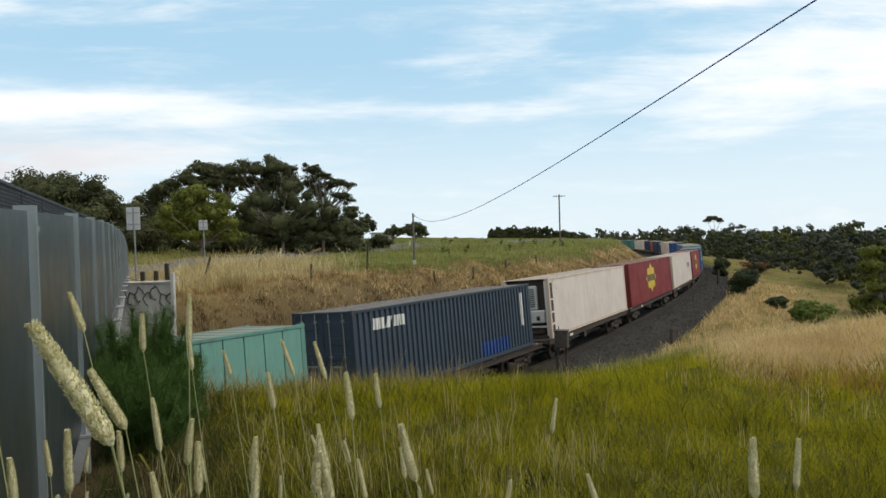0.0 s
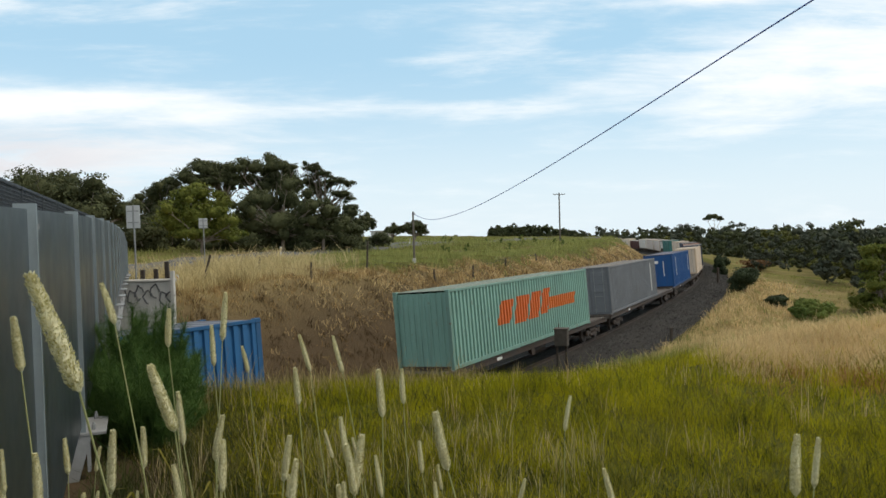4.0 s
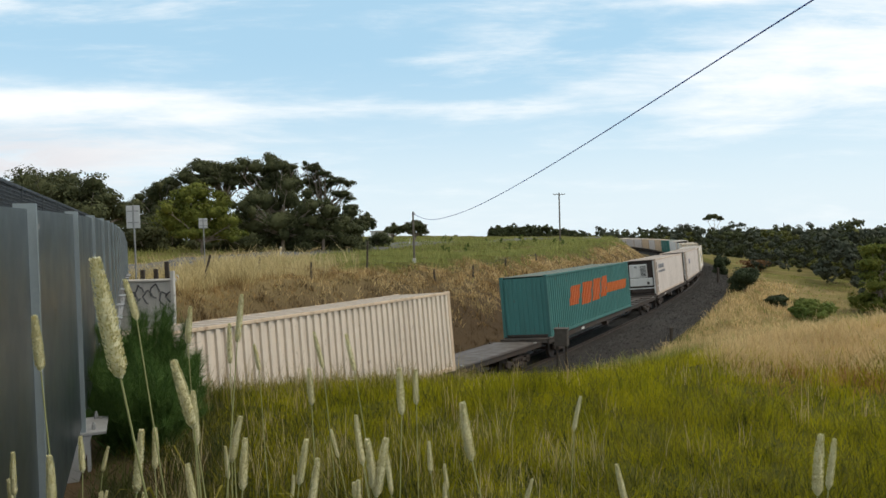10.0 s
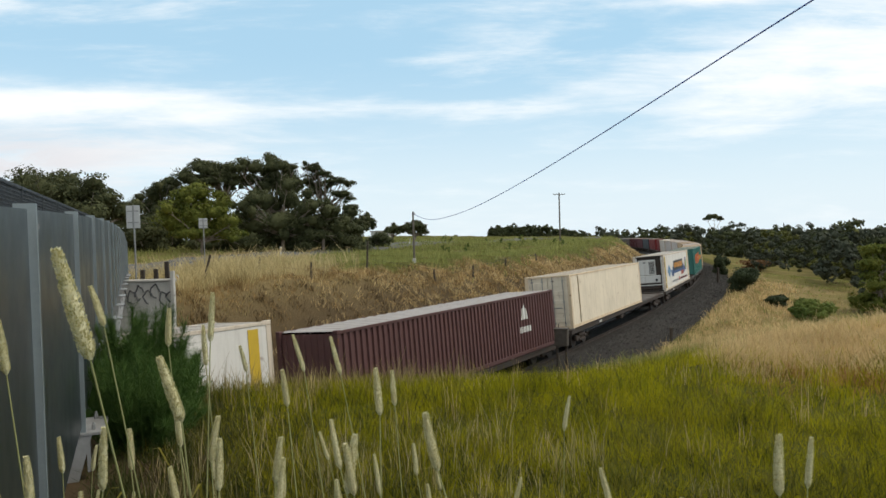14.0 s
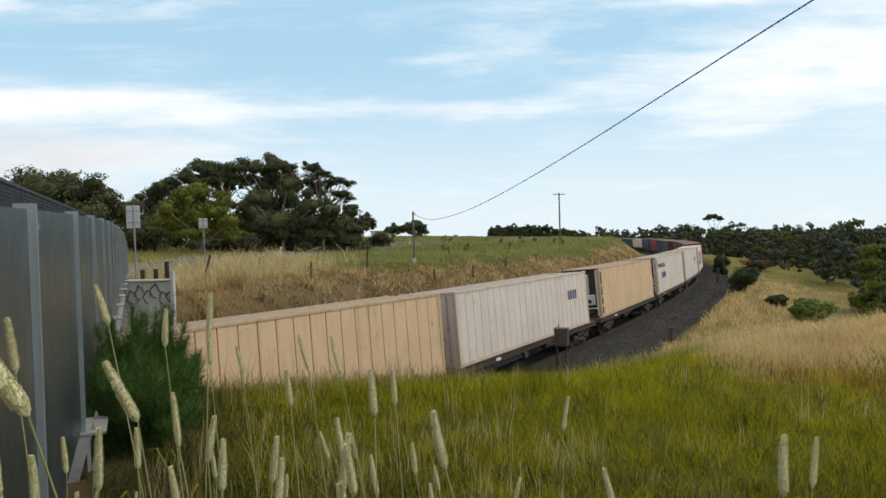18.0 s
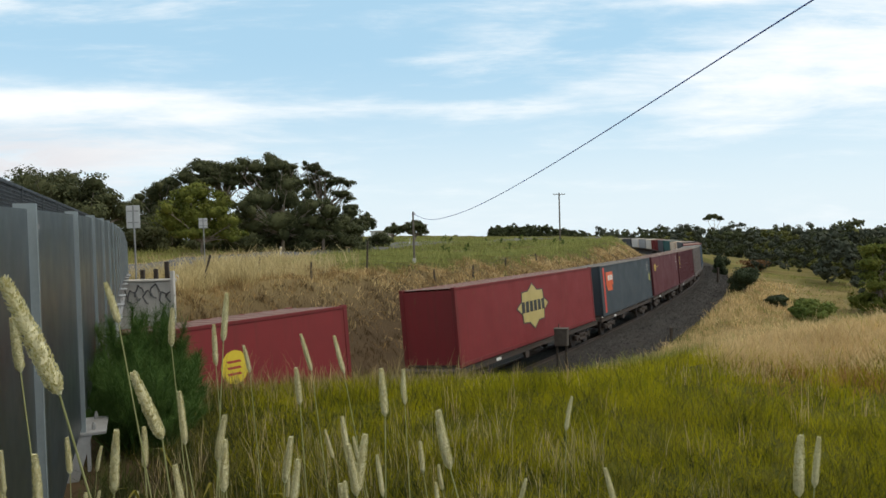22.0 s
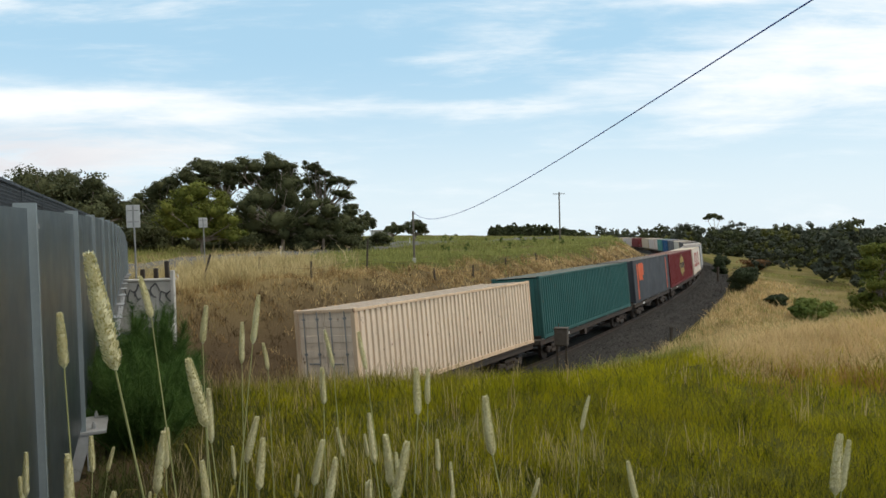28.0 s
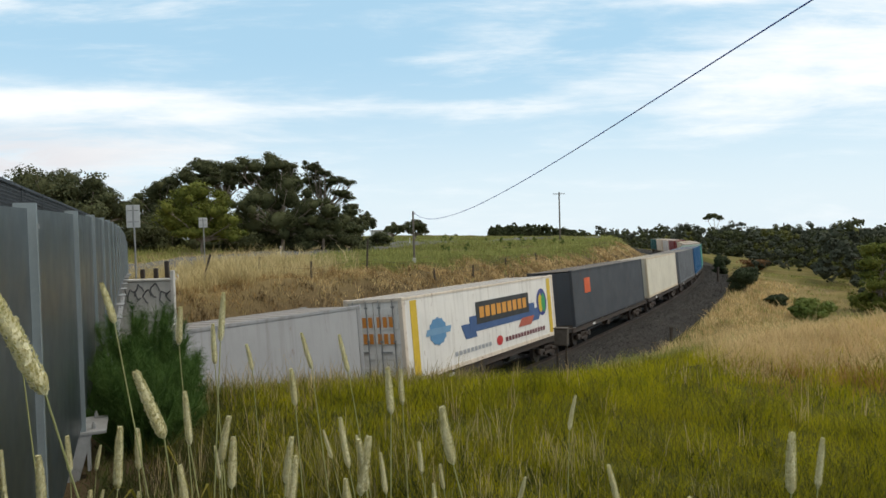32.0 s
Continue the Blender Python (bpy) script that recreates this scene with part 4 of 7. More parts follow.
def flat_wagon(length, deck, low=False, plated=False, sill=steel_dark, top=steel_deck, label="dark steel container flat wagon with open frame deck"):
    root = new("flat_wagon")
    tagged(root, label, "wagon", "wagons of the freight train")
    hl = length / 2
    lo = deck - 0.42
    for y in (-1.16, 1.16):
        solid("side_sill", lambda bm: (box(bm, -hl, hl, y - 0.05, y + 0.05, deck - 0.24, deck - 0.02, 0.01), box(bm, -hl, hl, y - 0.09, y + 0.09, deck - 0.05, deck - 0.02)), sill, root)
    solid("centre_sill", lambda bm: box(bm, -hl, hl, -0.22, 0.22, lo, deck - 0.03), steel_dark, root)
    n = max(3, round(length / 1.6))
    for k in range(n + 1):
        x = -hl + 0.15 + k * (length - 0.3) / n
        w = 0.45 if k in (0, n) else 0.2
        solid("cross_bearer", lambda bm: box(bm, max(-hl, x - w), min(hl, x + w), -1.12, 1.12, deck - 0.2, deck - 0.025), top, root)
    if plated:
        for k in range(n):
            xa = -hl + 0.15 + k * (length - 0.3) / n
            solid("deck_plate", lambda bm: box(bm, xa + 0.01, xa + (length - 0.3) / n - 0.01, -1.08, 1.08, deck - 0.022, deck - 0.008), top, root)
    for x in (() if plated else (-hl + 0.35, hl - 0.35)):
        solid("end_plate", lambda bm: box(bm, x - 0.33, x + 0.33, -1.1, 1.1, deck - 0.022, deck - 0.006), top, root)
    for sx in (-1, 1):
        solid("coupler", lambda bm: (box(bm, min(sx * hl, sx * (hl + 0.4)), max(sx * hl, sx * (hl + 0.4)), -0.09, 0.09, 0.72, 0.92), box(bm, sx * (hl + 0.42) - 0.13, sx * (hl + 0.42) + 0.13, -0.16, 0.16, 0.66, 0.98, 0.04)), steel_dark, root)
        b = new("bogie", shared("bogie", bogie_mesh))
        b.parent = root
        bx = sx * (hl - min(2.1, length * 0.16))
        b.location = (bx, 0, -0.02 if low else 0.0)
        for wx in (-0.9, 0.9):
            w = new("wheelset", shared("wheelset", wheel_mesh))
            w.parent, w.location = b, (wx, 0, 0.45)
    # small gear along the camera side: brake reservoir, twist locks, step
    solid("air_tank", lambda bm: tube(bm, (-0.9, 0.62, 0.55), (0.5, 0.62, 0.55), 0.17, n=12), steel_dark, root)
    solid("hand_brake", lambda bm: tube(bm, (1.6, 1.17, deck - 0.35), (1.6, 1.21, deck - 0.35), 0.2, n=14), steel_dark, root)
    for x in (-hl + 0.5, -hl * 0.33, hl * 0.33, hl - 0.5):
        for y in (-1.14, 1.14):
            solid("twist_lock", lambda bm: box(bm, x - 0.07, x + 0.07, y - 0.06, y + 0.06, deck - 0.02, deck + 0.035, 0.01), steel_bright if y > 0 else steel_dark, root)
    solid("stencil_panel", lambda bm: box(bm, hl * 0.55 - 0.22, hl * 0.55 + 0.22, 1.212, 1.218, deck - 0.2, deck - 0.08), white_paint, root, "small white stencilled data panel")
    return root


def stand(thing, s_front, length, z):
    MOVING.append((thing, s_front + length / 2, length * 0.37, z))
    thing.matrix_world = car_pose(s_front + length / 2, length * 0.37, z)
    return thing


DECK = 1.05
def wagon_under(s0, s1, deck=DECK, **kw):
    w = flat_wagon(s1 - s0, deck, **kw)
    return stand(w, s0, s1 - s0, 0.0)


# marks, given in the box's own space: x forward, camera side at +y
def star_mark(root, h, x=0.0, r=1.05, rgb=YELLOW, y=1.21):
    m = mark(root, "emblem", rgb, [lambda bm: star(bm, x, h * 0.55, r, y, 8, 0.74, 1.75)], "large eight-pointed company emblem")
    solid("emblem_outline", lambda bm: star(bm, x, h * 0.55, r * 1.07, y - 0.004, 8, 0.745, 1.75), ink(BLACK), m, "dark outline of the emblem")
    for f in bars(x + r * 1.35, x - r * 1.35, h * 0.55 - 0.24, h * 0.55 + 0.24, 6, y + 0.007):
        solid("emblem_bar", f, ink(BLACK), m, "black painted bar")


def word_mark(root, x0, x1, z0, z1, rgb, n=5, slant=0.0, y=1.21):
    mark(root, "lettering", rgb, bars(x0, x1, z0, z1, n, y, slant), "painted bars in place of a company name")


def flash_mark(root, h, L, tail=(0.6, 0.15, 0.02), y=1.21):
    """Big orange slanted blocks with a long tail stripe."""
    for x0, x1, lo, hi in ((0.30, 0.20, 0.40, 0.73), (0.17, 0.06, 0.36, 0.75), (0.04, -0.05, 0.37, 0.77), (-0.07, -0.14, 0.40, 0.79)):
        mark(root, "name_block", ORANGE, [lambda bm: plate(bm, L * x1, L * x0, h * lo, h * hi, y, -0.5)], "orange slanted painted block")
    mark(root, "name_stripe", tail, [lambda bm: plate(bm, -L * 0.44, -L * 0.15, h * 0.45, h * 0.64, y + 0.001, -0.2)], "long painted tail stripe")


def disc_mark(root, x, z, r, rgb, y=1.21, name="round_emblem", dx=1.0):
    mark(root, name, rgb, [lambda bm: star(bm, x, z, r, y, 12, 0.97, dx)], "painted round company emblem")
# ---- the boxes in order, from the bridge up the line: s of the forward end at 0 s, length, height ----
LOADS = []
C_TEAL, C_SLATE, C_WHITE, C_RED, C_BLUE = (0.16, 0.34, 0.29), (0.052, 0.072, 0.10), (0.66, 0.585, 0.535), (0.20, 0.026, 0.028), (0.03, 0.125, 0.28)
C_GREY, C_CREAM, C_NAVY, C_RUST, C_TAN = (0.19, 0.20, 0.215), (0.70, 0.58, 0.455), (0.024, 0.05, 0.10), (0.42, 0.11, 0.045), (0.64, 0.455, 0.285)
C_MAROON, C_DGREY, C_GREEN, C_TAUPE, C_STEEL = (0.10, 0.022, 0.027), (0.058, 0.065, 0.077), (0.034, 0.125, 0.12), (0.16, 0.135, 0.12), (0.058, 0.095, 0.14)
C_SILVER, C_BLUE2 = (0.36, 0.36, 0.37), (0.018, 0.085, 0.25)


def load(s, L, h, kind, rgb, front, label, deck=DECK, new_wagon=True, **kw):
    name = "refrigerated_container" if front == "reefer" else "shipping_container"
    ob = box_body(kind, L, h, rgb, front, label=label, name=name, **kw)
    stand(ob, s, L, deck)
    LOADS.append((s, L, deck, new_wagon))
    return ob


def rear_marks(c, L, h, tag=False):
    """Small upright data bars near the rear end of a box."""
    x = -L / 2 + 0.75
    mark(c, "data_bars", (0.5, 0.47, 0.43), [lambda bm, k=k: plate(bm, x, x + 0.07, h * 0.86 - k * 0.22, h * 0.86 - k * 0.22 + 0.15, 1.21) for k in range(6)] + [lambda bm: plate(bm, x + 0.3, x + 0.36, h * 0.7, h * 0.88, 1.21)], "small white data bars")
    if tag:
        mark(c, "yellow_tag", (0.5, 0.45, 0.05), [lambda bm: plate(bm, x - 0.35, x - 0.12, h * 0.45, h * 0.62, 1.21)], "small yellow tag")


def banner_marks(c, L, h, inset=0.55, ahead=0.0):
    """Ribbon banner, badge, round crest and bands on a white box."""
    f = L / 12.55
    a = ahead
    mark(c, "banner", (0.05, 0.10, 0.24), [lambda bm: plate(bm, a - 4.0 * f, a + 1.95 * f, 1.15, 1.75, 1.21), lambda bm: plate(bm, a - 4.4 * f, a - 3.5 * f, 0.95, 1.5, 1.207, -0.3), lambda bm: plate(bm, a + 1.4 * f, a + 2.3 * f, 0.95, 1.5, 1.207, 0.3)], "blue painted ribbon banner")
    mark(c, "banner_fold", (0.42, 0.10, 0.06), [lambda bm: plate(bm, a - 3.5 * f, a - 2.2 * f, 0.85, 1.2, 1.219, -0.4)], "red fold of the ribbon")
    mark(c, "banner_panel", BLACK, [lambda bm: plate(bm, a - 3.4 * f, a + 1.4 * f, 1.4, 2.25, 1.217)], "black panel on the banner")
    word_mark(c, a + 1.2 * f, a - 3.2 * f, 1.62, 2.05, (0.62, 0.28, 0.04), 9, y=1.224)
    mark(c, "blue_badge", (0.10, 0.24, 0.42), [lambda bm: star(bm, 4.2 * f, 1.5, 0.5, 1.21, 12, 0.9, 1.2)], "blue round badge")
    mark(c, "badge_ribbon", (0.16, 0.30, 0.46), [lambda bm: plate(bm, 3.4 * f, 5.0 * f, 1.40, 1.62, 1.217, -0.1)], "blue ribbon across the badge")
    mark(c, "red_dot", (0.5, 0.03, 0.03), [lambda bm: star(bm, -0.4 * f, 0.55, 0.2, 1.21, 10, 0.95, 1.4)], "red dot")
    word_mark(c, -0.9 * f, -5.0 * f, 0.42, 0.60, (0.16, 0.05, 0.06), 14)
    word_mark(c, 3.2 * f, 0.3 * f, 0.45, 0.60, (0.35, 0.36, 0.38), 10)
    cx = -L / 2 + inset + (1.55 if ahead else 0.9)
    disc_mark(c, cx, 1.7, 0.62, (0.035, 0.045, 0.22), dx=0.9)
    mark(c, "crest_leaf", (0.60, 0.45, 0.03), [lambda bm: star(bm, cx + 0.15, 1.66, 0.44, 1.217, 6, 0.9, 0.55)], "yellow half of the crest")
    mark(c, "crest_leaf", (0.03, 0.28, 0.08), [lambda bm: star(bm, cx - 0.17, 1.66, 0.44, 1.219, 6, 0.9, 0.55)], "green half of the crest")
    for x in (L / 2 - 0.65, -L / 2 + inset):
        mark(c, "yellow_band", (0.62, 0.42, 0.03), [lambda bm, x=x: plate(bm, x - 0.19, x + 0.19, 0.2, h - 0.15, 1.21)], "yellow upright band")


R = "white refrigerated container with grimy ribbed sides on a flat wagon"
c = load(-28.2, 13.4, 2.6, "seamed", C_TEAL, "ribbed", "pale teal container with an ochre patch low on its side")
mark(c, "patch", (0.5, 0.3, 0.05), [lambda bm: plate(bm, -4.2, 1.2, 0.2, 0.75, 1.222)], "ochre painted patch")
c = load(-12.88, 12.2, 2.75, "ribbed", C_SLATE, "doors", "slate-blue ribbed container with a small white logo", dirt=0.3)
word_mark(c, 5.2, 3.4, 2.05, 2.4, WHITE, 5, -0.05)
mark(c, "white_stripe", WHITE, [lambda bm: plate(bm, -5.35, -5.15, 1.0, 2.4, 1.21)], "white upright bars")
mark(c, "repaired_patch", (0.02, 0.06, 0.22), [lambda bm: plate(bm, -3.9, -1.6, 0.2, 0.75, 1.21)], "bright blue repaint patch")
c = load(1.57, 13.4, 2.84, "smooth", C_WHITE, "reefer", "white smooth-sided refrigerated container with a dirty roof edge")
c = load(16.1, 15.3, 2.87, "smooth", C_RED, "plain", "red smooth-sided container with a yellow star emblem")
star_mark(c, 2.87, 0.6)
c = load(32.58, 14.0, 2.86, "seamed", C_WHITE, "doors", R)
word_mark(c, -3.6, -5.3, 1.45, 1.85, (0.1, 0.1, 0.16), 4)
c = load(47.76, 12.85, 2.8, "smooth", C_RED, "plain", "bright red smooth container with a yellow star emblem")
star_mark(c, 2.8, 0.4, 0.98)
c = load(62.49, 12.19, 2.87, "ribbed", C_BLUE, "doors", "mid-blue ribbed container with a yellow and white crest")
disc_mark(c, -0.9, 1.75, 0.62, WHITE, dx=1.25)
disc_mark(c, -0.9, 1.8, 0.5, (0.6, 0.5, 0.12), 1.218, "inner_disc", 1.2)
mark(c, "crest_figure", (0.05, 0.05, 0.06), [lambda bm: plate(bm, -1.15, -0.7, 1.5, 2.1, 1.226, 0.15)], "dark figure on the crest")
mark(c, "crest_band", WHITE, [lambda bm: plate(bm, -1.7, -0.1, 1.02, 1.42, 1.219)], "white band under the crest")
c = load(83.4, 14.7, 2.92, "ribbed", (0.22, 0.38, 0.32), "ribbed", "pale green ribbed container with an orange stripe")
flash_mark(c, 2.9, 12)
c = load(102.41, 13.2, 2.83, "ribbed", C_GREY, "doors", "grey ribbed container with a pale upright stripe")
mark(c, "white_stripe", WHITE, [lambda bm: plate(bm, -5.0, -4.9, 0.5, 2.5, 1.21)], "white upright stripe")
c = load(123.85, 12.19, 2.9, "ribbed", C_BLUE2, "plain", "strong blue ribbed container with white upright lettering bars")
for x in (3.9, -5.0):
    mark(c, "upright_lettering", WHITE, [lambda bm, k=k, x=x: plate(bm, x - 0.17, x + 0.17, 2.25 - k * 0.33, 2.5 - k * 0.33, 1.21) for k in range(5)], "white bars in place of upright lettering")
mark(c, "end_mark", WHITE, [lambda bm: box(bm, 6.056, 6.064, -0.35, 0.0, 2.1, 2.35), lambda bm: box(bm, 6.056, 6.064, 0.4, 0.46, 1.0, 2.3)], "small white marks on the end")
c = load(144.66, 12.19, 2.87, "ribbed", C_CREAM, "doors", "cream ribbed container with rusty door gear")
c = load(165.45, 12.19, 2.83, "ribbed", C_NAVY, "doors", "navy ribbed container with a white emblem and lettering bars")
mark(c, "round_emblem", WHITE, [lambda bm: star(bm, 4.65, 1.8, 0.36, 1.21, 9, 0.7, 1.2), lambda bm: plate(bm, 4.0, 4.25, 1.6, 2.2, 1.211, 0.12), lambda bm: plate(bm, 3.85, 4.1, 1.4, 1.65, 1.211, -0.2)], "white painted emblem")
word_mark(c, 3.75, 1.9, 2.0, 2.25, WHITE, 6)
mark(c, "end_mark", WHITE, [lambda bm: box(bm, 6.09, 6.1, -0.62, -0.2, 1.95, 2.25), lambda bm: [box(bm, 6.09, 6.1, 0.35 + 0.16 * (k // 5), 0.45 + 0.16 * (k // 5), 1.0 + 0.25 * (k % 5), 1.12 + 0.25 * (k % 5)) for k in range(15)]], "white marks and data bars on the doors")
mark(c, "leaf_mark", WHITE, [lambda bm: plate(bm, -4.6, -4.2, 1.6, 2.5, 1.21, -0.5)], "white slanted mark")
c = load(178.71, 6.06, 2.83, "ribbed", C_RUST, "doors", "short rust-orange ribbed container with a white bar panel", new_wagon=False)
mark(c, "white_stripe", WHITE, [lambda bm: plate(bm, 2.35, 2.6, 0.8, 2.3, 1.21)], "white upright panel of bars")
c = load(186.63, 12.19, 2.87, "ribbed", C_NAVY, "doors", "navy ribbed container with a white emblem and lettering bars")
mark(c, "round_emblem", WHITE, [lambda bm: star(bm, 4.65, 1.8, 0.36, 1.21, 9, 0.7, 1.2), lambda bm: plate(bm, 4.0, 4.25, 1.6, 2.2, 1.211, 0.12), lambda bm: plate(bm, 3.85, 4.1, 1.4, 1.65, 1.211, -0.2)], "white painted emblem")
word_mark(c, 3.75, 1.9, 2.0, 2.25, WHITE, 6)
mark(c, "end_mark", WHITE, [lambda bm: box(bm, 6.09, 6.1, -0.62, -0.2, 1.95, 2.25), lambda bm: [box(bm, 6.09, 6.1, 0.35 + 0.16 * (k // 5), 0.45 + 0.16 * (k // 5), 1.0 + 0.25 * (k % 5), 1.12 + 0.25 * (k % 5)) for k in range(15)]], "white marks and data bars on the doors")
mark(c, "leaf_mark", WHITE, [lambda bm: plate(bm, -4.6, -4.2, 1.6, 2.5, 1.21, -0.5)], "white slanted mark")
c = load(207.27, 12.19, 2.85, "ribbed", (0.74, 0.64, 0.53), "doors", "off-white ribbed container with pale doors")
c = load(228.27, 14.6, 2.93, "ribbed", (0.07, 0.21, 0.195), "ribbed", "turquoise ribbed container with an orange slanted stripe")
flash_mark(c, 2.93, 14.6)
c = load(251.82, 14.25, 2.75, "seamed", C_WHITE, "reefer", "white ribbed refrigerated container with dark lettering bars")
word_mark(c, 6.1, 3.4, 1.95, 2.3, (0.22, 0.22, 0.24), 6)
word_mark(c, 6.1, 3.0, 1.65, 1.82, (0.22, 0.22, 0.24), 9)
c = load(269.05, 14.7, 2.8, "seamed", C_WHITE, "reefer", R)
word_mark(c, 4.6, 3.2, 1.5, 1.95, (0.08, 0.08, 0.16), 4)
c = load(286.97, 14.16, 2.78, "smooth", (0.76, 0.73, 0.68), "doors", "white smooth container with a yellow star and yellow end bands")
star_mark(c, 2.78, -0.9, 1.02)
for x in (6.1, -6.5):
    mark(c, "yellow_band", (0.6, 0.4, 0.03), [lambda bm, x=x: plate(bm, x - 0.16, x + 0.16, 0.2, 2.6, 1.21)], "yellow upright band")
for y in (-0.62, 0.52):
    mark(c, "door_panel", (0.6, 0.4, 0.03), [lambda bm, y=y: box(bm, 7.06, 7.066, y - 0.2, y + 0.2, 0.45, 0.9)], "yellow warning panel")
c = load(303.49, 15.6, 2.57, "ribbed", (0.125, 0.06, 0.057), "ribbed", "low maroon-brown ribbed container with a white triangle mark", deck=0.68, roof=(0.36, 0.33, 0.31))
mark(c, "triangle_mark", WHITE, [lambda bm: star(bm, -4.6, 1.75, 0.48, 1.21, 3, 0.5)], "white triangular emblem")
word_mark(c, -4.0, -5.2, 0.95, 1.2, WHITE, 4)
c = load(321.56, 14.7, 2.75, "smooth", (0.80, 0.70, 0.55), "doors", "cream smooth container with rust-streaked corner posts", rusty=0.8)
mark(c, "end_stripe", (0.2, 0.13, 0.05), [lambda bm: plate(bm, 5.95, 6.08, 0.2, 2.6, 1.21)], "brown rusty band")
c = load(345.49, 15.65, 2.95, "smooth", (0.76, 0.73, 0.68), "reefer", "white refrigerated container with a dark banner and round emblem")
banner_marks(c, 15.65, 2.95, 0.86, 0.9)
c = load(367.01, 14.9, 2.89, "ribbed", (0.055, 0.195, 0.165), "ribbed", "teal-green ribbed container with an orange slanted stripe")
flash_mark(c, 2.89, 14.9, (0.62, 0.27, 0.03))
c = load(384.32, 14.6, 2.86, "seamed", C_TAN, "reefer", "tan ribbed refrigerated container with a white cooling unit")
c = load(399.9, 14.17, 2.81, "seamed", C_WHITE, "doors", R)
word_mark(c, -4.2, -5.5, 1.5, 1.95, (0.1, 0.1, 0.18), 4)
c = load(416.44, 13.85, 2.84, "seamed", C_TAN, "reefer", "tan ribbed refrigerated container with grimy panels")
c = load(432.09, 14.25, 2.86, "seamed", C_WHITE, "reefer", "white ribbed refrigerated container with dark scrawls and lettering bars")
word_mark(c, 4.9, 2.9, 1.15, 1.6, (0.07, 0.06, 0.16), 4)
mark(c, "scrawl", (0.06, 0.06, 0.07), [lambda bm, k=k: plate(bm, 5.9 - k * 0.42, 6.1 - k * 0.42, 1.95 + 0.06 * (k % 3), 2.35 - 0.05 * (k % 2), 1.222, 0.12 * (-1) ** k) for k in range(8)], "black sprayed scrawl")
c = load(447.9, 14.07, 2.89, "seamed", C_WHITE, "doors", R)
word_mark(c, -3.4, -4.9, 1.5, 1.95, (0.08, 0.08, 0.18), 4)
def three_blocks(c):
    z0, z1 = 0.75, 2.3
    def block(bm, x, w):
        """An upright frame of four bars."""
        for x0, x1, a, b in ((x - w, x - w + 0.32, z0, z1), (x + w - 0.42, x + w, z0, z1), (x - w + 0.32, x + w - 0.42, z1 - 0.34, z1), (x - w + 0.32, x + w - 0.42, z0, z0 + 0.28)):
            plate(bm, x0, x1, a, b, 1.21)
    mark(c, "lettering", RED, [lambda bm: block(bm, 3.0, 0.7), lambda bm: block(bm, 0.6, 0.7), lambda bm: block(bm, -2.2, 0.65)] +
         [lambda bm, x=x: plate(bm, x - 0.15, x + 0.15, z0, z0 + 0.3, 1.21) for x in (1.8, -0.75, -3.3)], "big brick-red painted blocks")
    mark(c, "red_slash", RED, [lambda bm: plate(bm, 4.3, 4.7, 0.3, 1.2, 1.21, 0.75)], "brick-red slash")
c = load(464.31, 12.19, 2.92, "smooth", (0.68, 0.62, 0.55), "doors", "white smooth container with big brick-red painted blocks", roof=(0.6, 0.53, 0.42))
three_blocks(c)
c = load(477.32, 6.3, 2.89, "smooth", C_RED, "plain", "short red container with a yellow disc", new_wagon=False)
disc_mark(c, 1.0, 1.75, 0.42, (0.65, 0.5, 0.03))
mark(c, "disc_figure", RED, [lambda bm, k=k: plate(bm, 0.8, 1.2, 1.56 + k * 0.15, 1.62 + k * 0.15, 1.217, 0.05) for k in range(3)], "red bars on the disc")
c = load(489.48, 15.2, 2.96, "smooth", C_RED, "plain", "red smooth container with a faded yellow star emblem")
star_mark(c, 2.96, 0.6, 0.98, (0.45, 0.36, 0.13))
c = load(506.3, 13.1, 2.92, "smooth", (0.05, 0.064, 0.076), "plain", "dark grey smooth container with an orange eight-sided badge")
mark(c, "end_stripe", (0.6, 0.06, 0.03), [lambda bm: plate(bm, 5.7, 6.0, 0.2, 2.8, 1.21)], "red upright corner band")
mark(c, "badge", (0.62, 0.1, 0.02), [lambda bm: (plate(bm, 3.9, 5.4, 1.72, 2.5, 1.21), plate(bm, 4.1, 5.2, 1.4, 1.72, 1.21, 0.12))], "orange eight-sided badge")
mark(c, "front_badge", (0.62, 0.1, 0.02), [lambda bm: box(bm, 6.512, 6.52, -0.75, 0.45, 1.55, 2.4)], "orange badge on the end wall")
word_mark(c, 5.05, 3.95, 2.0, 2.3, WHITE, 3, y=1.218)
rear_marks(c, 13.1, 2.92, True)
c = load(520.12, 12.4, 2.93, "smooth", C_MAROON, "plain", "maroon smooth container with a small yellow oval")
disc_mark(c, 5.0, 2.1, 0.3, (0.55, 0.4, 0.05))
rear_marks(c, 12.4, 2.93)
word_mark(c, 4.45, 3.75, 2.12, 2.2, (0.5, 0.36, 0.1), 4)
c = load(533.1, 12.9, 2.92, "ribbed", C_MAROON, "plain", "maroon ribbed container with a yellow oval badge")
disc_mark(c, 5.4, 2.1, 0.42, (0.5, 0.36, 0.08))
mark(c, "disc_figure", C_MAROON, [lambda bm, k=k: plate(bm, 5.2 + k * 0.16, 5.27 + k * 0.16, 1.85, 2.35, 1.217) for k in range(3)], "dark bars on the disc")
word_mark(c, 5.75, 5.05, 1.45, 1.55, (0.5, 0.36, 0.1), 5)
c = load(546.61, 13.2, 2.88, "ribbed", C_TAUPE, "plain", "weathered taupe ribbed container on a flat wagon")
c = load(560.7, 12.56, 2.86, "ribbed", C_STEEL, "doors", "steel-blue ribbed container with open door gear")
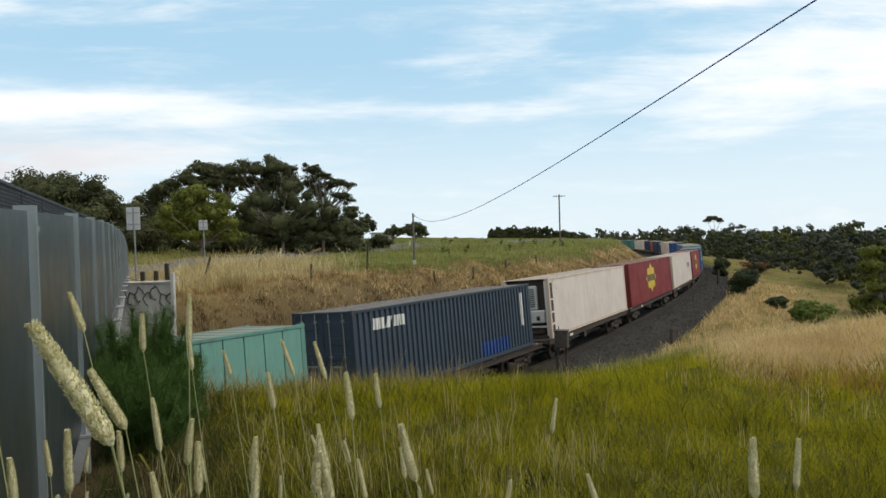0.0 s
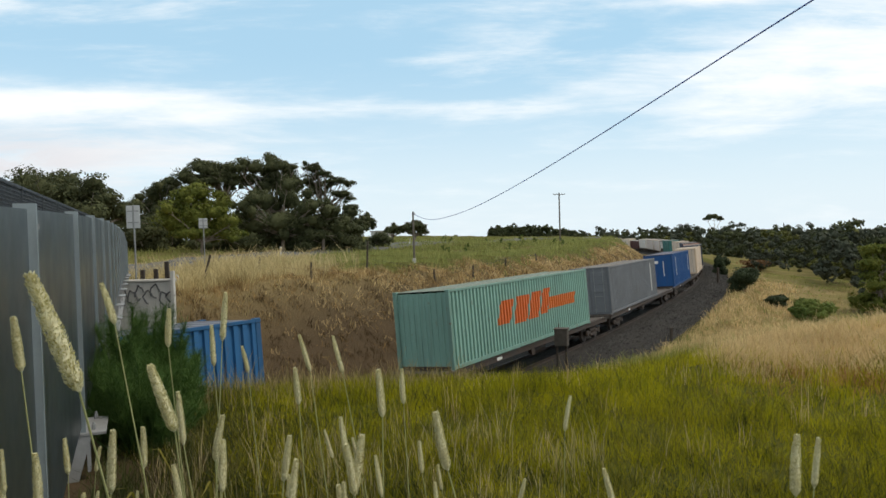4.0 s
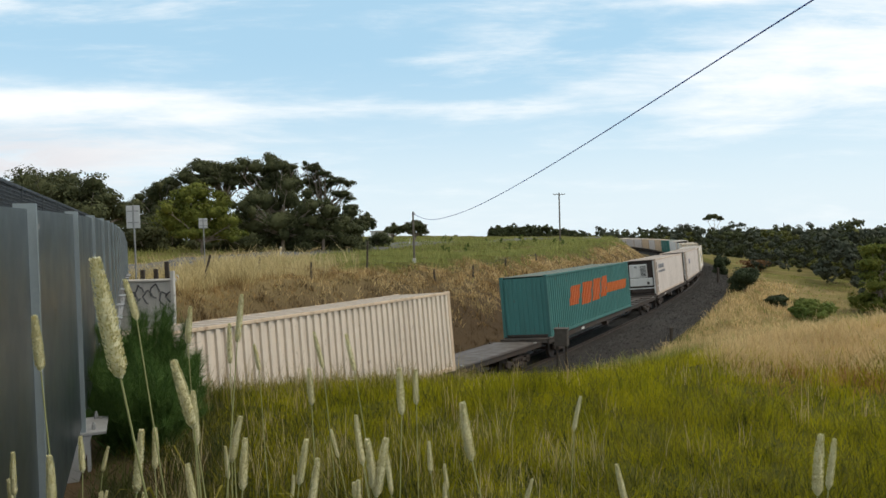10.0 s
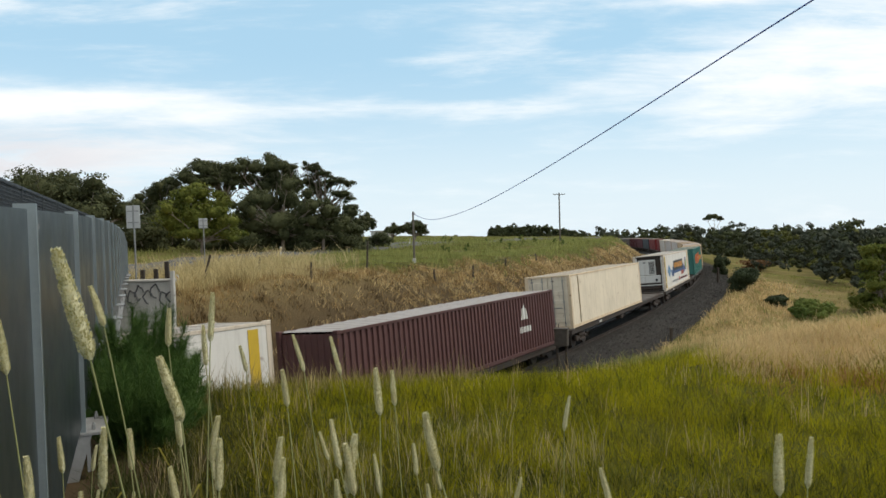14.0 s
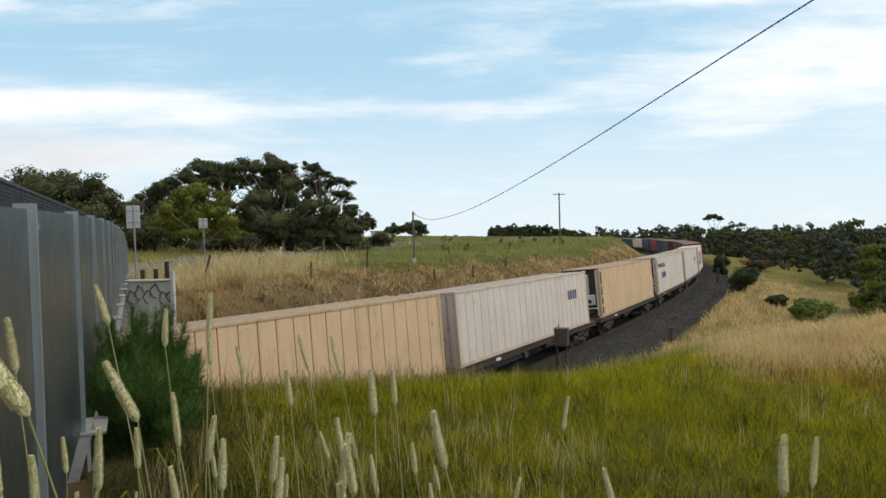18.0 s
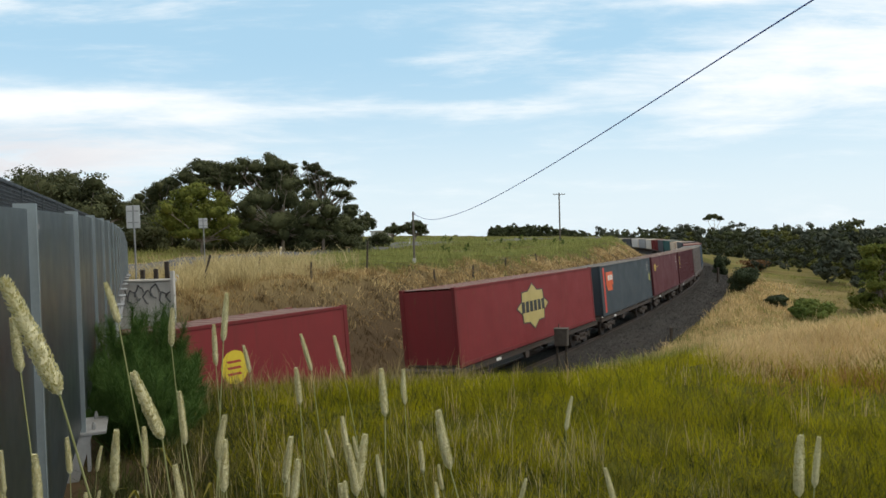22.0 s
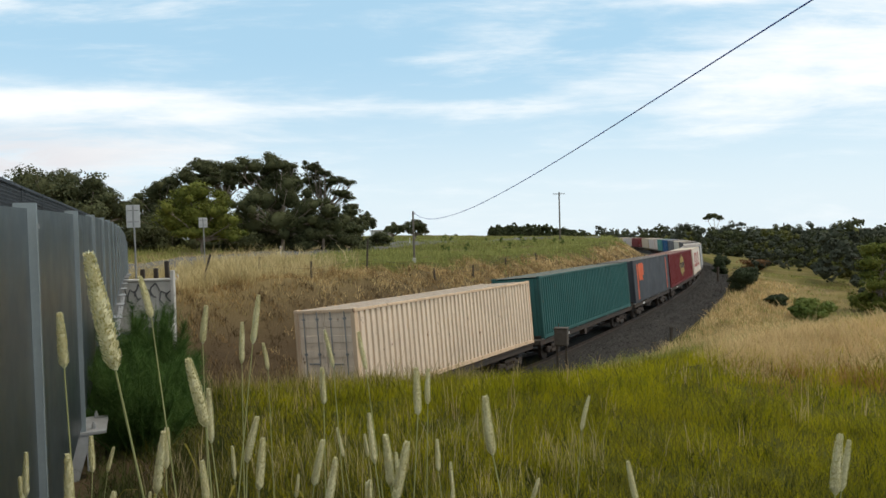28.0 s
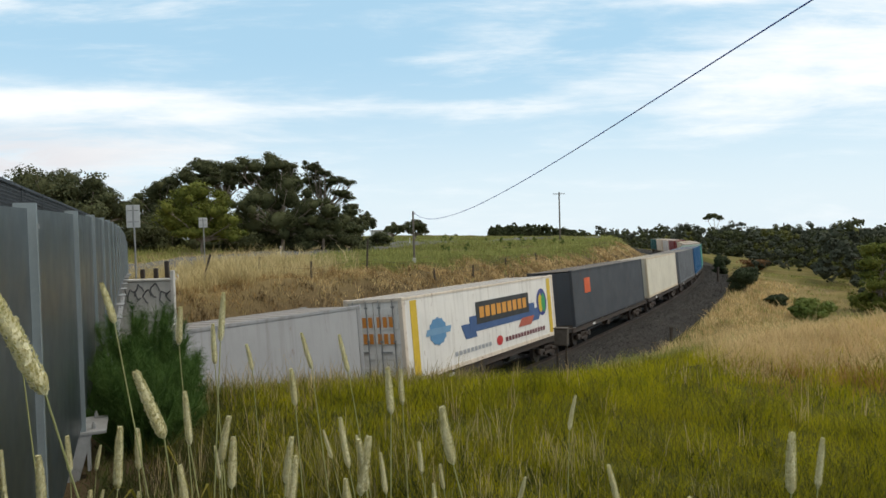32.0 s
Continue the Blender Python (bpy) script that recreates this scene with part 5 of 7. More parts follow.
c = load(574.93, 15.3, 2.94, "smooth", (0.28, 0.04, 0.04), "plain", "red smooth container with a white star emblem")
star_mark(c, 2.94, 0.4, 1.0, WHITE)
c = load(596.09, 15.2, 2.96, "smooth", C_DGREY, "doors", "charcoal smooth container with an orange badge and corner band")
mark(c, "badge", (0.62, 0.1, 0.02), [lambda bm: (plate(bm, 4.4, 6.1, 1.75, 2.5, 1.21), plate(bm, 4.7, 5.9, 1.45, 1.75, 1.21, 0.15))], "orange square badge")
mark(c, "orange_band", (0.62, 0.1, 0.02), [lambda bm: plate(bm, -6.2, -6.0, 0.2, 2.75, 1.21)], "orange upright band")
c = load(617.71, 12.19, 2.75, "ribbed", (0.78, 0.64, 0.50), "doors", "cream ribbed container with rust-stained doors", rusty=0.8)
c = load(631.04, 15.3, 2.88, "ribbed", C_GREEN, "ribbed", "dark sea-green ribbed container on a flat wagon")
c = load(647.87, 13.2, 2.88, "smooth", C_DGREY, "plain", "charcoal smooth container with an orange badge")
mark(c, "badge", (0.62, 0.1, 0.02), [lambda bm: (plate(bm, 3.4, 5.1, 1.75, 2.5, 1.21), plate(bm, 3.7, 4.9, 1.45, 1.75, 1.21, 0.15), plate(bm, 3.6, 4.9, 2.5, 2.62, 1.21))], "orange square badge")
mark(c, "orange_band", (0.62, 0.1, 0.02), [lambda bm: (plate(bm, -5.5, -5.25, 0.2, 2.7, 1.21), plate(bm, 5.25, 5.55, 0.2, 2.6, 1.21))], "orange upright band")
c = load(661.6, 16.58, 2.84, "ribbed", C_RED, "plain", "red ribbed container with a faded gold star emblem")
star_mark(c, 2.84, 0.0, 1.05, (0.45, 0.33, 0.10))
c = load(679.61, 12.26, 2.8, "smooth", (0.68, 0.62, 0.55), "doors", "white smooth container with big brick-red painted blocks", roof=(0.6, 0.53, 0.42))
three_blocks(c)
c = load(693.88, 13.02, 2.82, "smooth", C_SILVER, "plain", "silver-grey smooth container with a small yellow-green crest")
disc_mark(c, 0.0, 1.85, 0.42, (0.32, 0.33, 0.04), dx=0.7)
c = load(708.93, 12.55, 2.86, "smooth", (0.76, 0.73, 0.69), "doors", "white container with a painted banner and yellow end bands")
banner_marks(c, 12.55, 2.86)
mark(c, "end_mark", (0.6, 0.22, 0.03), [lambda bm: [box(bm, 6.27, 6.278, y0, y0 + 0.16, z, z + 0.34) for z in (1.9, 1.35) for y0 in (-0.7, -0.45, -0.2, 0.15, 0.4, 0.65)]], "orange bars across the doors")
c = load(724.14, 15.2, 2.91, "smooth", (0.06, 0.065, 0.075), "plain", "near-black smooth container with an orange badge")
mark(c, "badge", (0.62, 0.1, 0.02), [lambda bm: plate(bm, 4.6, 5.6, 1.6, 2.4, 1.21)], "orange square badge")
c = load(740.97, 13.2, 2.88, "smooth", (0.64, 0.6, 0.5), "doors", "cream smooth-sided container on a flat wagon")
c = load(755.9, 13.2, 2.88, "ribbed", C_GREY, "plain", "mid-grey ribbed container on a flat wagon")
c = load(770.6, 12.2, 2.88, "ribbed", C_BLUE, "plain", "mid-blue ribbed container on a flat wagon")
c = load(784.2, 12.2, 2.88, "ribbed", (0.10, 0.33, 0.30), "plain", "teal ribbed container on a flat wagon")
c = load(804.5, 14.2, 2.88, "seamed", C_WHITE, "doors", "off-white ribbed container on a flat wagon")
c = load(820.5, 14.2, 2.88, "seamed", (0.62, 0.5, 0.36), "doors", "sandy ribbed container on a flat wagon")
c = load(843.0, 12.2, 2.88, "smooth", C_RED, "doors", "brown-red smooth container on a flat wagon")
c = load(857.0, 14.2, 2.88, "seamed", C_WHITE, "doors", "off-white ribbed container on a flat wagon")
c = load(873.0, 14.2, 2.88, "seamed", C_CREAM, "doors", "cream ribbed container on a flat wagon")
c = load(889.0, 14.2, 2.88, "ribbed", C_GREEN, "doors", "dark green ribbed container on a flat wagon")


def paint_over_ribs():
    """Painted marks on ribbed boxes lie in and out of the ribs."""
    for root, length in RIBBED:
        p = length / max(4, round(length / 0.278))
        for ob in root.children_recursive:
            me = ob.data
            if me is None or not me.materials or not me.materials[0].name.startswith("sign_paint") or min(v.co.y for v in me.vertices) < 1.15:
                continue
            bm = bmesh.new()
            bm.from_mesh(me)
            lo, hi = min(v.co.x for v in bm.verts), max(v.co.x for v in bm.verts)
            for k in range(int((lo + length / 2) / p), int((hi + length / 2) / p) + 1):
                for f in (0.0, 0.43, 0.5, 0.93):
                    x = -length / 2 + (k + f) * p
                    if lo < x < hi:
                        bmesh.ops.bisect_plane(bm, geom=bm.verts[:] + bm.edges[:] + bm.faces[:], plane_co=(x, 0, 0), plane_no=(1, 0, 0))
            for v in bm.verts:
                f = ((v.co.x + length / 2) / p) % 1.0
                v.co.y -= 0.066 * float(np.interp(f, (0.0, 0.43, 0.5, 0.93, 1.0), (0, 0, 1, 1, 0))) + 0.006
            bm.to_mesh(me)
            bm.free()


paint_over_ribs()


def build_wagons():
    starts = [k for k, l in enumerate(LOADS) if l[3]]
    for a, b in zip(starts, starts[1:] + [None]):
        s0 = LOADS[a][0] - 0.45
        s1 = (LOADS[b][0] - 0.45 - 0.85) if b is not None else LOADS[a][0] + LOADS[a][1] + 0.4
        ochre = a in (12, 13)
        plated = a % 3 != 0
        wagon_under(s0, s1, LOADS[a][2], low=LOADS[a][2] < 0.9, plated=plated, **(dict(sill=wagon_tan, label="ochre-edged flat wagon with open frame deck") if ochre else {}))


build_wagons()
# ---- trees, shrubs and grass ----


def leaf_quads(centres, facing, size, rng, longish=1.5):
    """One small leaf or spray of leaves per centre, facing outwards."""
    n = len(centres)
    a = np.cross(facing, rng.normal(size=(n, 3)))
    a /= np.linalg.norm(a, axis=1)[:, None] + 1e-9
    b = np.cross(a, facing)
    b /= np.linalg.norm(b, axis=1)[:, None] + 1e-9
    s = size * rng.uniform(0.55, 1.25, n)[:, None]
    a, b = a * s * longish * 0.5, b * s * 0.5
    v = np.stack([centres - a, centres + b, centres + a, centres - b], 1).reshape(-1, 3)
    return v, np.arange(4 * n).reshape(n, 4)


def clump_points(clumps, n, rng, puffs=11):
    """Leaves in a crown and the way they face: each clump is a heap of rounded puffs, leafy on the outside."""
    w = np.array([c[3] ** 2 for c in clumps])
    counts = np.maximum(8, (n * w / w.sum()).astype(int))
    P, N = [], []
    for (cx, cy, cz, r, sq), k in zip(clumps, counts):
        c = rng.normal(size=(puffs, 3))
        c /= np.linalg.norm(c, axis=1)[:, None]
        c[:, 2] = np.where(c[:, 2] < -0.2, c[:, 2] * 0.35, c[:, 2])
        c *= rng.uniform(0.4, 0.72, puffs)[:, None]
        size = rng.uniform(0.32, 0.52, puffs)
        j = rng.integers(0, puffs, k)
        u = rng.normal(size=(k, 3))
        u /= np.linalg.norm(u, axis=1)[:, None]
        u[:, 2] = np.where(rng.uniform(size=k) < 0.4, np.abs(u[:, 2]), u[:, 2])
        p = c[j] + u * size[j][:, None] * rng.uniform(0.7, 1.08, k)[:, None]
        P.append(p * np.array([r, r, r * sq]) + np.array([cx, cy, cz]))
        N.append(u + c[j] * 0.5 + rng.normal(size=(k, 3)) * 0.38)
    return np.concatenate(P), np.concatenate(N)


BALL = np.array([(math.cos(a) * math.cos(b), math.sin(a) * math.cos(b), math.sin(b)) for b in (-1.35, -0.4, 0.5, 1.4) for a in np.linspace(0, 5.236, 6)])
BALL_Q = np.array([(r * 6 + k, r * 6 + (k + 1) % 6, r * 6 + 6 + (k + 1) % 6, r * 6 + 6 + k) for r in range(3) for k in range(6)])


def cores(clumps, rng, size):
    """Dense inner foliage of each clump: uneven lumps that close the crown."""
    V, Q = [], []
    for k, (cx, cy, cz, r, sq) in enumerate(clumps):
        V.append(BALL * np.array([r, r, r * sq]) * size * rng.uniform(0.8, 1.2, (24, 1)) + np.array([cx, cy, cz]))
        Q.append(BALL_Q + 24 * k)
    return np.concatenate(V), np.concatenate(Q)


def tree(x, y, z, height, crown, mat, leaves, leaf, label, trunk_r=0.22, name="gum_tree", seed=0, forks=None, category="tree", core=0.0):
    """crown: clumps (x, y, z, radius, squash) relative to the base."""
    rng = np.random.default_rng(seed)
    root = new(name)
    root.matrix_world = pose(x, y, z)
    tagged(root, label, category)
    bm = bmesh.new()
    fork = Vector((0.1, 0, height * (0.32 if forks is None else forks)))
    tube(bm, (0, 0, -0.5), fork, trunk_r, trunk_r * 0.72, 9)
    for cx, cy, cz, r, sq in crown:
        end = Vector((cx, cy, cz - r * sq * 0.2))
        mid = fork.lerp(end, 0.5) + Vector((rng.normal() * 0.1, rng.normal() * 0.1, 0.12)) * height * 0.25
        tube(bm, fork, mid, trunk_r * 0.5, trunk_r * 0.3, 6)
        tube(bm, mid, end, trunk_r * 0.3, trunk_r * 0.1, 5)
        for k in range(3):
            tip = end + Vector(rng.normal(size=3)) * r * 0.45
            tube(bm, mid.lerp(end, 0.6), tip, trunk_r * 0.13, trunk_r * 0.04, 4)
    part("trunk", bm, bark, root)
    v, q = leaf_quads(*clump_points(crown, leaves, rng), leaf, rng)
    if core:
        cv, cq = cores(crown, rng, core)
        v, q = np.concatenate([v, cv]), np.concatenate([q, cq + len(v)])
    part("crown", from_arrays("crown", v, q, mat, True), mat, root, "loose uneven crown of small leaves")
    return root


def random_crown(width, height, n, rng, low=0.35, flat=0.7):
    out = []
    for k in range(n):
        a, rr = rng.uniform(0, 6.28), width * 0.5 * math.sqrt(rng.uniform(0, 0.7))
        zz = height * rng.uniform(low, 0.86)
        r = width * rng.uniform(0.17, 0.29)
        out.append((rr * math.cos(a), rr * math.sin(a), zz, r, flat))
    out.append((0, 0, height * 0.88, width * 0.2, flat))
    return out


def gum(x, y, top, width, n, seed, mat=None, low=0.4, leaves=10000, leaf=0.19, label="tall dark-green gum tree with a loose crown", **kw):
    z = on_ground(x, y)
    rng = np.random.default_rng(seed)
    return tree(x, y, z, top - z, random_crown(width, top - z, n, rng, low), mat or leaf_euc, leaves, leaf, label, seed=seed, core=0.46, **kw)


# the stand of trees beyond the road
gum(-46, 64, 12.9, 12, 14, 1, low=0.25)
gum(-38.5, 66, 13.0, 11, 14, 2, low=0.25)
gum(-35.6, 68, 13.1, 9, 12, 23, low=0.25)
gum(-32.5, 66, 12.6, 8, 11, 19, low=0.2)
gum(-55, 70, 12.0, 12, 10, 3, low=0.25)
gum(-27, 104, 9.8, 12, 14, 16, low=0.05)
gum(-38, 92, 11.4, 12, 14, 17, low=0.05)
gum(-19, 100, 10.6, 10, 14, 18, low=0.05)
gum(-33, 80, 8.6, 9, 12, 20, low=0.05)
gum(-14.5, 98, 7.2, 7, 10, 22, low=0.05)
for ux, uy, ut, uw, us in ((-23.0, 86, 8.4, 8.5, 231), (-17.5, 86, 8.6, 8.5, 232), (-12.9, 94, 7.6, 6.5, 233), (-29.5, 84, 8.6, 8.5, 234), (-35.0, 82, 8.4, 9.0, 235), (-9.8, 108, 6.2, 5.0, 236)):
    gum(ux, uy, ut, uw, 13, us, low=0.02, leaves=6000, leaf=0.22, label="low dark scrubby gum under the taller trees", trunk_r=0.12)


def shaped_gum(x, y, crown, label, mat=leaf_euc, leaves=17000, leaf=0.16, forks=0.45, trunk_r=0.26, seed=0, core=0.55, **kw):
    """A tree of the grove with its own outline: clumps (x, y from the trunk; height above the datum, radius, squash)."""
    z = on_ground(x, y)
    top = max(c[2] for c in crown) - z
    rng = np.random.default_rng(seed + 500)
    # smaller boughs round each clump run the crown together
    for a, b, c, r, q in list(crown):
        for _ in range(4):
            w = rng.uniform(0, 2 * math.pi)
            crown.append((a + math.cos(w) * r * 0.8, b + rng.normal() * r * 0.5, c + math.sin(w) * r * q * 0.75, r * rng.uniform(0.38, 0.62), min(1.0, q * rng.uniform(0.9, 1.4))))
    return tree(x, y, z, top, [(a, b, c - z, r, q) for a, b, c, r, q in crown], mat, leaves, leaf, label, trunk_r, seed=seed, forks=forks, core=core, **kw)


shaped_gum(-26.4, 86, [(-4.3, -1.0, 13.8, 1.8, .85), (-2.2, 0, 14.7, 2.25, .58), (-0.1, 1.0, 14.0, 2.1, .69), (1.2, -0.5, 13.0, 1.35, .74), (-3.2, 0.5, 13.1, 1.95, .55), (-1.2, -1.0, 13.2, 1.95, .51)],
           "tall gum tree with a wide umbrella crown", forks=0.6, seed=201)
shaped_gum(-36.0, 90, [(-0.2, -1.0, 12.1, 1.9, .85), (1.4, 0, 12.7, 1.7, .83), (-1.5, 1.0, 10.7, 1.9, 1.0), (0.1, -0.5, 9.0, 2.65, .9), (-2.5, 0.5, 8.3, 2.0, .94), (1.9, -1.0, 10.1, 2.0, 1.15)],
           "dark dense gum tree at the edge of the grove", forks=0.3, seed=202)
shaped_gum(-24.7, 72, [(0.3, -1.0, 10.9, 1.9, .61), (-1.3, 0, 9.9, 2.0, .7), (1.9, 1.0, 9.7, 1.5, .9), (-0.2, -0.5, 8.5, 2.6, .68), (2.3, 0.5, 7.9, 1.6, .94), (-2.5, -1.0, 8.0, 2.1, .84), (-0.5, 0, 6.9, 2.85, .4), (2.3, 1.0, 6.7, 1.75, .51)],
           "bushy yellow-green wattle tree before the gums", leaf_wattle, forks=0.2, trunk_r=0.16, seed=203)
shaped_gum(-20.7, 88, [(-2.2, -1.0, 14.8, 1.9, .65), (-0.3, 0, 15.1, 2.15, .62), (1.5, 1.0, 14.5, 1.5, .71), (-3.0, -0.5, 13.6, 1.5, .61), (0.2, 0.5, 13.5, 2.45, .57), (2.5, -1.0, 12.8, 1.3, .9), (-1.2, 0, 12.6, 2.0, .55)],
           "tallest gum tree with a broad dark crown", forks=0.35, trunk_r=0.3, seed=204)
shaped_gum(-19.1, 84, [(-3.9, -1.0, 9.9, 1.9, .86), (-1.9, 0, 10.5, 2.3, .77), (0.8, 1.0, 10.9, 2.3, .89), (3.1, -0.5, 9.6, 2.3, .96), (4.2, 0.5, 7.8, 2.3, .83), (0.1, -1.0, 8.0, 2.75, .75), (-3.3, 0, 7.7, 2.6, .74), (6.2, 1.0, 7.4, 1.75, .93), (5.5, -0.5, 9.2, 1.6, .93), (2.1, 0.5, 7.0, 2.9, .46)],
           "wide dark gum tree filling the middle of the grove", leaves=19000, forks=0.3, seed=205)
shaped_gum(-15.6, 92, [(-1.4, -1.0, 15.0, 1.35, .54), (-0.2, 0, 14.4, 1.2, .54), (-2.0, 1.0, 13.5, 1.5, .81), (1.5, -0.5, 13.3, 1.65, .34), (3.2, 0.5, 13.0, 1.05, .39), (2.2, -1.0, 11.6, 1.45, .34), (3.6, 0, 11.0, 1.05, .55), (-0.5, 1.0, 12.0, 1.75, .83), (0.6, -0.5, 14.0, 1.25, .38)],
           "open-limbed gum tree with sparse tiers of leaves", leaves=9000, forks=0.4, trunk_r=0.2, seed=206, core=0.4)
shaped_gum(-12.8, 104, [(-0.4, -1.0, 9.5, 1.7, .64), (-1.9, 0, 8.5, 1.35, .88), (1.9, 1.0, 8.2, 1.25, 1.05), (0.7, -0.5, 7.4, 1.6, .68), (-1.2, 0.5, 7.2, 1.6, .68)],
           "small rounded gum tree beside the road", leaves=8000, leaf=0.19, forks=0.3, trunk_r=0.16, seed=207)
shaped_gum(-6.6, 170, [(0.1, -1.0, 8.1, 2.35, .77), (-2.0, 0, 7.5, 1.45, .92), (1.9, 1.0, 7.2, 1.6, .74)], "distant dark tree at the end of the road", leaves=3500, leaf=0.32, forks=0.3, seed=208)
shaped_gum(-12.1, 170, [(0, -1.0, 7.7, 1.6, .74), (1.9, 0, 7.4, 1.2, .89), (-1.3, 1.0, 7.2, 0.9, .85)], "low distant dark tree beside the farm shed", leaves=2500, leaf=0.32, forks=0.3, seed=209)
# right-hand side
gum(37.2, 60, 4.6, 4.8, 24, 30, leaf_wattle, low=-0.05, leaves=16000, leaf=0.15, label="dark olive-green leafy tree on the slope", name="roadside_tree", trunk_r=0.16)
gum(41.8, 63, 4.4, 5.5, 11, 31, low=0.05, leaf=0.3)
gum(46, 62, 4.6, 6.5, 11, 33, low=0.05, leaf=0.3)
g0 = on_ground(152, 395)
tree(152, 395, g0, 23, [(0, 0, 11.3 - g0, 4.6, .36), (-3.6, 0, 10.2 - g0, 3.0, .34), (3.8, 0, 10.0 - g0, 2.4, .4)], leaf_euc, 1600, 0.8, "lone umbrella-topped gum tree on the wooded skyline", 0.4, seed=32, forks=0.72)


def shrub(x, y, w, h, mat, seed, label, leaves=4200, leaf=0.15, sink=0.0):
    rng = np.random.default_rng(seed)
    crown = [(rng.normal() * w * 0.15, rng.normal() * w * 0.15, h * rng.uniform(0.08, 0.68), w * rng.uniform(0.26, 0.36), 0.8 * h / w) for _ in range(11)]
    return tree(x, y, on_ground(x, y) - sink, h, crown, mat, leaves, leaf, label, 0.05, "shrub", seed, 0.15, "shrub", core=0.5)


shrub(29.9, 70, 3.0, 3.3, leaf_bush, 41, "dense dark-green rounded shrub", leaves=7000, leaf=0.13, sink=0.25)
shrub(28.4, 60, 2.1, 1.3, leaf_bush, 42, "low dark-green shrub on the slope")
shrub(27.6, 52.5, 2.6, 2.1, leaf_lime, 43, "bright yellow-green shrub on the slope")
shrub(26.3, 52.0, 1.6, 1.2, leaf_green, 44, "small green shrub on the slope")
shrub(39.3, 100, 2.2, 3.2, leaf_bush, 45, "tall dark shrub beside the bend")
shrub(44, 112, 3.0, 3.4, leaf_bush, 46, "tall dark shrub beside the bend")
shrub(53, 119, 6.0, 2.2, leaf_russet, 48, "low russet-brown scrub by the slope", leaves=1500, leaf=0.3)
shrub(37.5, 108, 1.3, 0.9, leaf_bush, 47, "small dark bush on the dry bank", leaves=600)


def far_wood(name, spots, leaves, leaf, mat, label, seed):
    """Woods too dense to count: many crowns in one mesh."""
    rng = np.random.default_rng(seed)
    P, N, V, Q, total = [], [], [], [], 0
    for x, y, z, h, w in spots:
        c = random_crown(w, h, 6, rng, 0.12, 0.85)
        p, f = clump_points(c, leaves, rng, 4)
        P.append(p + np.array([x, y, z]))
        N.append(f)
        cv, cq = cores(c, rng, 0.42)
        V.append(cv + np.array([x, y, z]))
        Q.append(cq + total)
        total += len(cv)
    v, q = leaf_quads(np.concatenate(P), np.concatenate(N), leaf, rng)
    v, q = np.concatenate([v] + V), np.concatenate([q, np.concatenate(Q) + len(v)])
    tagged(new(name, from_arrays(name, v, q, mat, True)), label, "woodland", kind="stuff")


def wood_spots(n, x0, x1, y0, y1, keep, h0, h1, seed, cap=0.016):
    rng = np.random.default_rng(seed)
    x, y = rng.uniform(x0, x1, n), rng.uniform(y0, y1, n)
    s, d = nearest(x, y)
    ok = keep(x, y, s, d)
    x, y = x[ok], y[ok]
    z = ground_z(x, y)
    h = np.clip(rng.uniform(h0, h1, len(x)), min(3.0, h0), np.maximum(min(3.5, h1), 6.3 + cap * (y - 210) + rng.normal(size=len(x)) * 1.0 - z))
    return np.stack([x, y, z, h, h * rng.uniform(0.6, 1.0, len(x))], 1)


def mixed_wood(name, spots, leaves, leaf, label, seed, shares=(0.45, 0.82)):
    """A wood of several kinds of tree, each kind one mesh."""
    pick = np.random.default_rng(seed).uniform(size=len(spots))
    for lo, hi, mat, tone in ((0, shares[0], leaf_far, "dark olive"), (shares[0], shares[1], leaf_grey_haze, "grey-green"), (shares[1], 1, leaf_lit, "yellow-green")):
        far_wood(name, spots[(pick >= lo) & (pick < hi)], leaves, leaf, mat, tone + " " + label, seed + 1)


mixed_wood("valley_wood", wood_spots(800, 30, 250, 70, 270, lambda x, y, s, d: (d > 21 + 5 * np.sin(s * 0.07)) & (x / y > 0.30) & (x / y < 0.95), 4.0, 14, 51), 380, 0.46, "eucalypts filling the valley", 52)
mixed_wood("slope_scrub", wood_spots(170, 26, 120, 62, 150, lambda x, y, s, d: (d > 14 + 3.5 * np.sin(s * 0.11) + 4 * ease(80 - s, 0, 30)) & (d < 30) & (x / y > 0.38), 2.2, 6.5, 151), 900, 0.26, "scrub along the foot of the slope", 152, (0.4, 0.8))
# larger grey share here: distance haze painted into the leaves
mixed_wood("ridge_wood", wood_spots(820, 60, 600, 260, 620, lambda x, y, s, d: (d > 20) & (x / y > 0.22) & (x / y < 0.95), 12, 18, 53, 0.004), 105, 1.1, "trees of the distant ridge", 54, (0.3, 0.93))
far_wood("field_edge_wood", wood_spots(260, 20, 90, 330, 420, lambda x, y, s, d: (x / y > 0.068) & (x / y < 0.20), 5, 10, 55, 0.012), 110, 1.0, leaf_far, "dark row of trees behind the field", 56)
far_wood("field_weeds", wood_spots(130, 0, 50, 62, 150, lambda x, y, s, d: (d < -17) & (d > -60) & (wave(x, y, 0.13, 2.0) > 0.25), 0.7, 1.3, 155, 9.0), 160, 0.16, leaf_green, "low green weeds scattered over the field", 156)
far_wood("horizon_wood", wood_spots(380, -100, 900, 1100, 1500, lambda x, y, s, d: x / y > -0.05, 16, 26, 57, 0.006), 34, 5.0, leaf_far, "hazy line of trees on the horizon", 58)


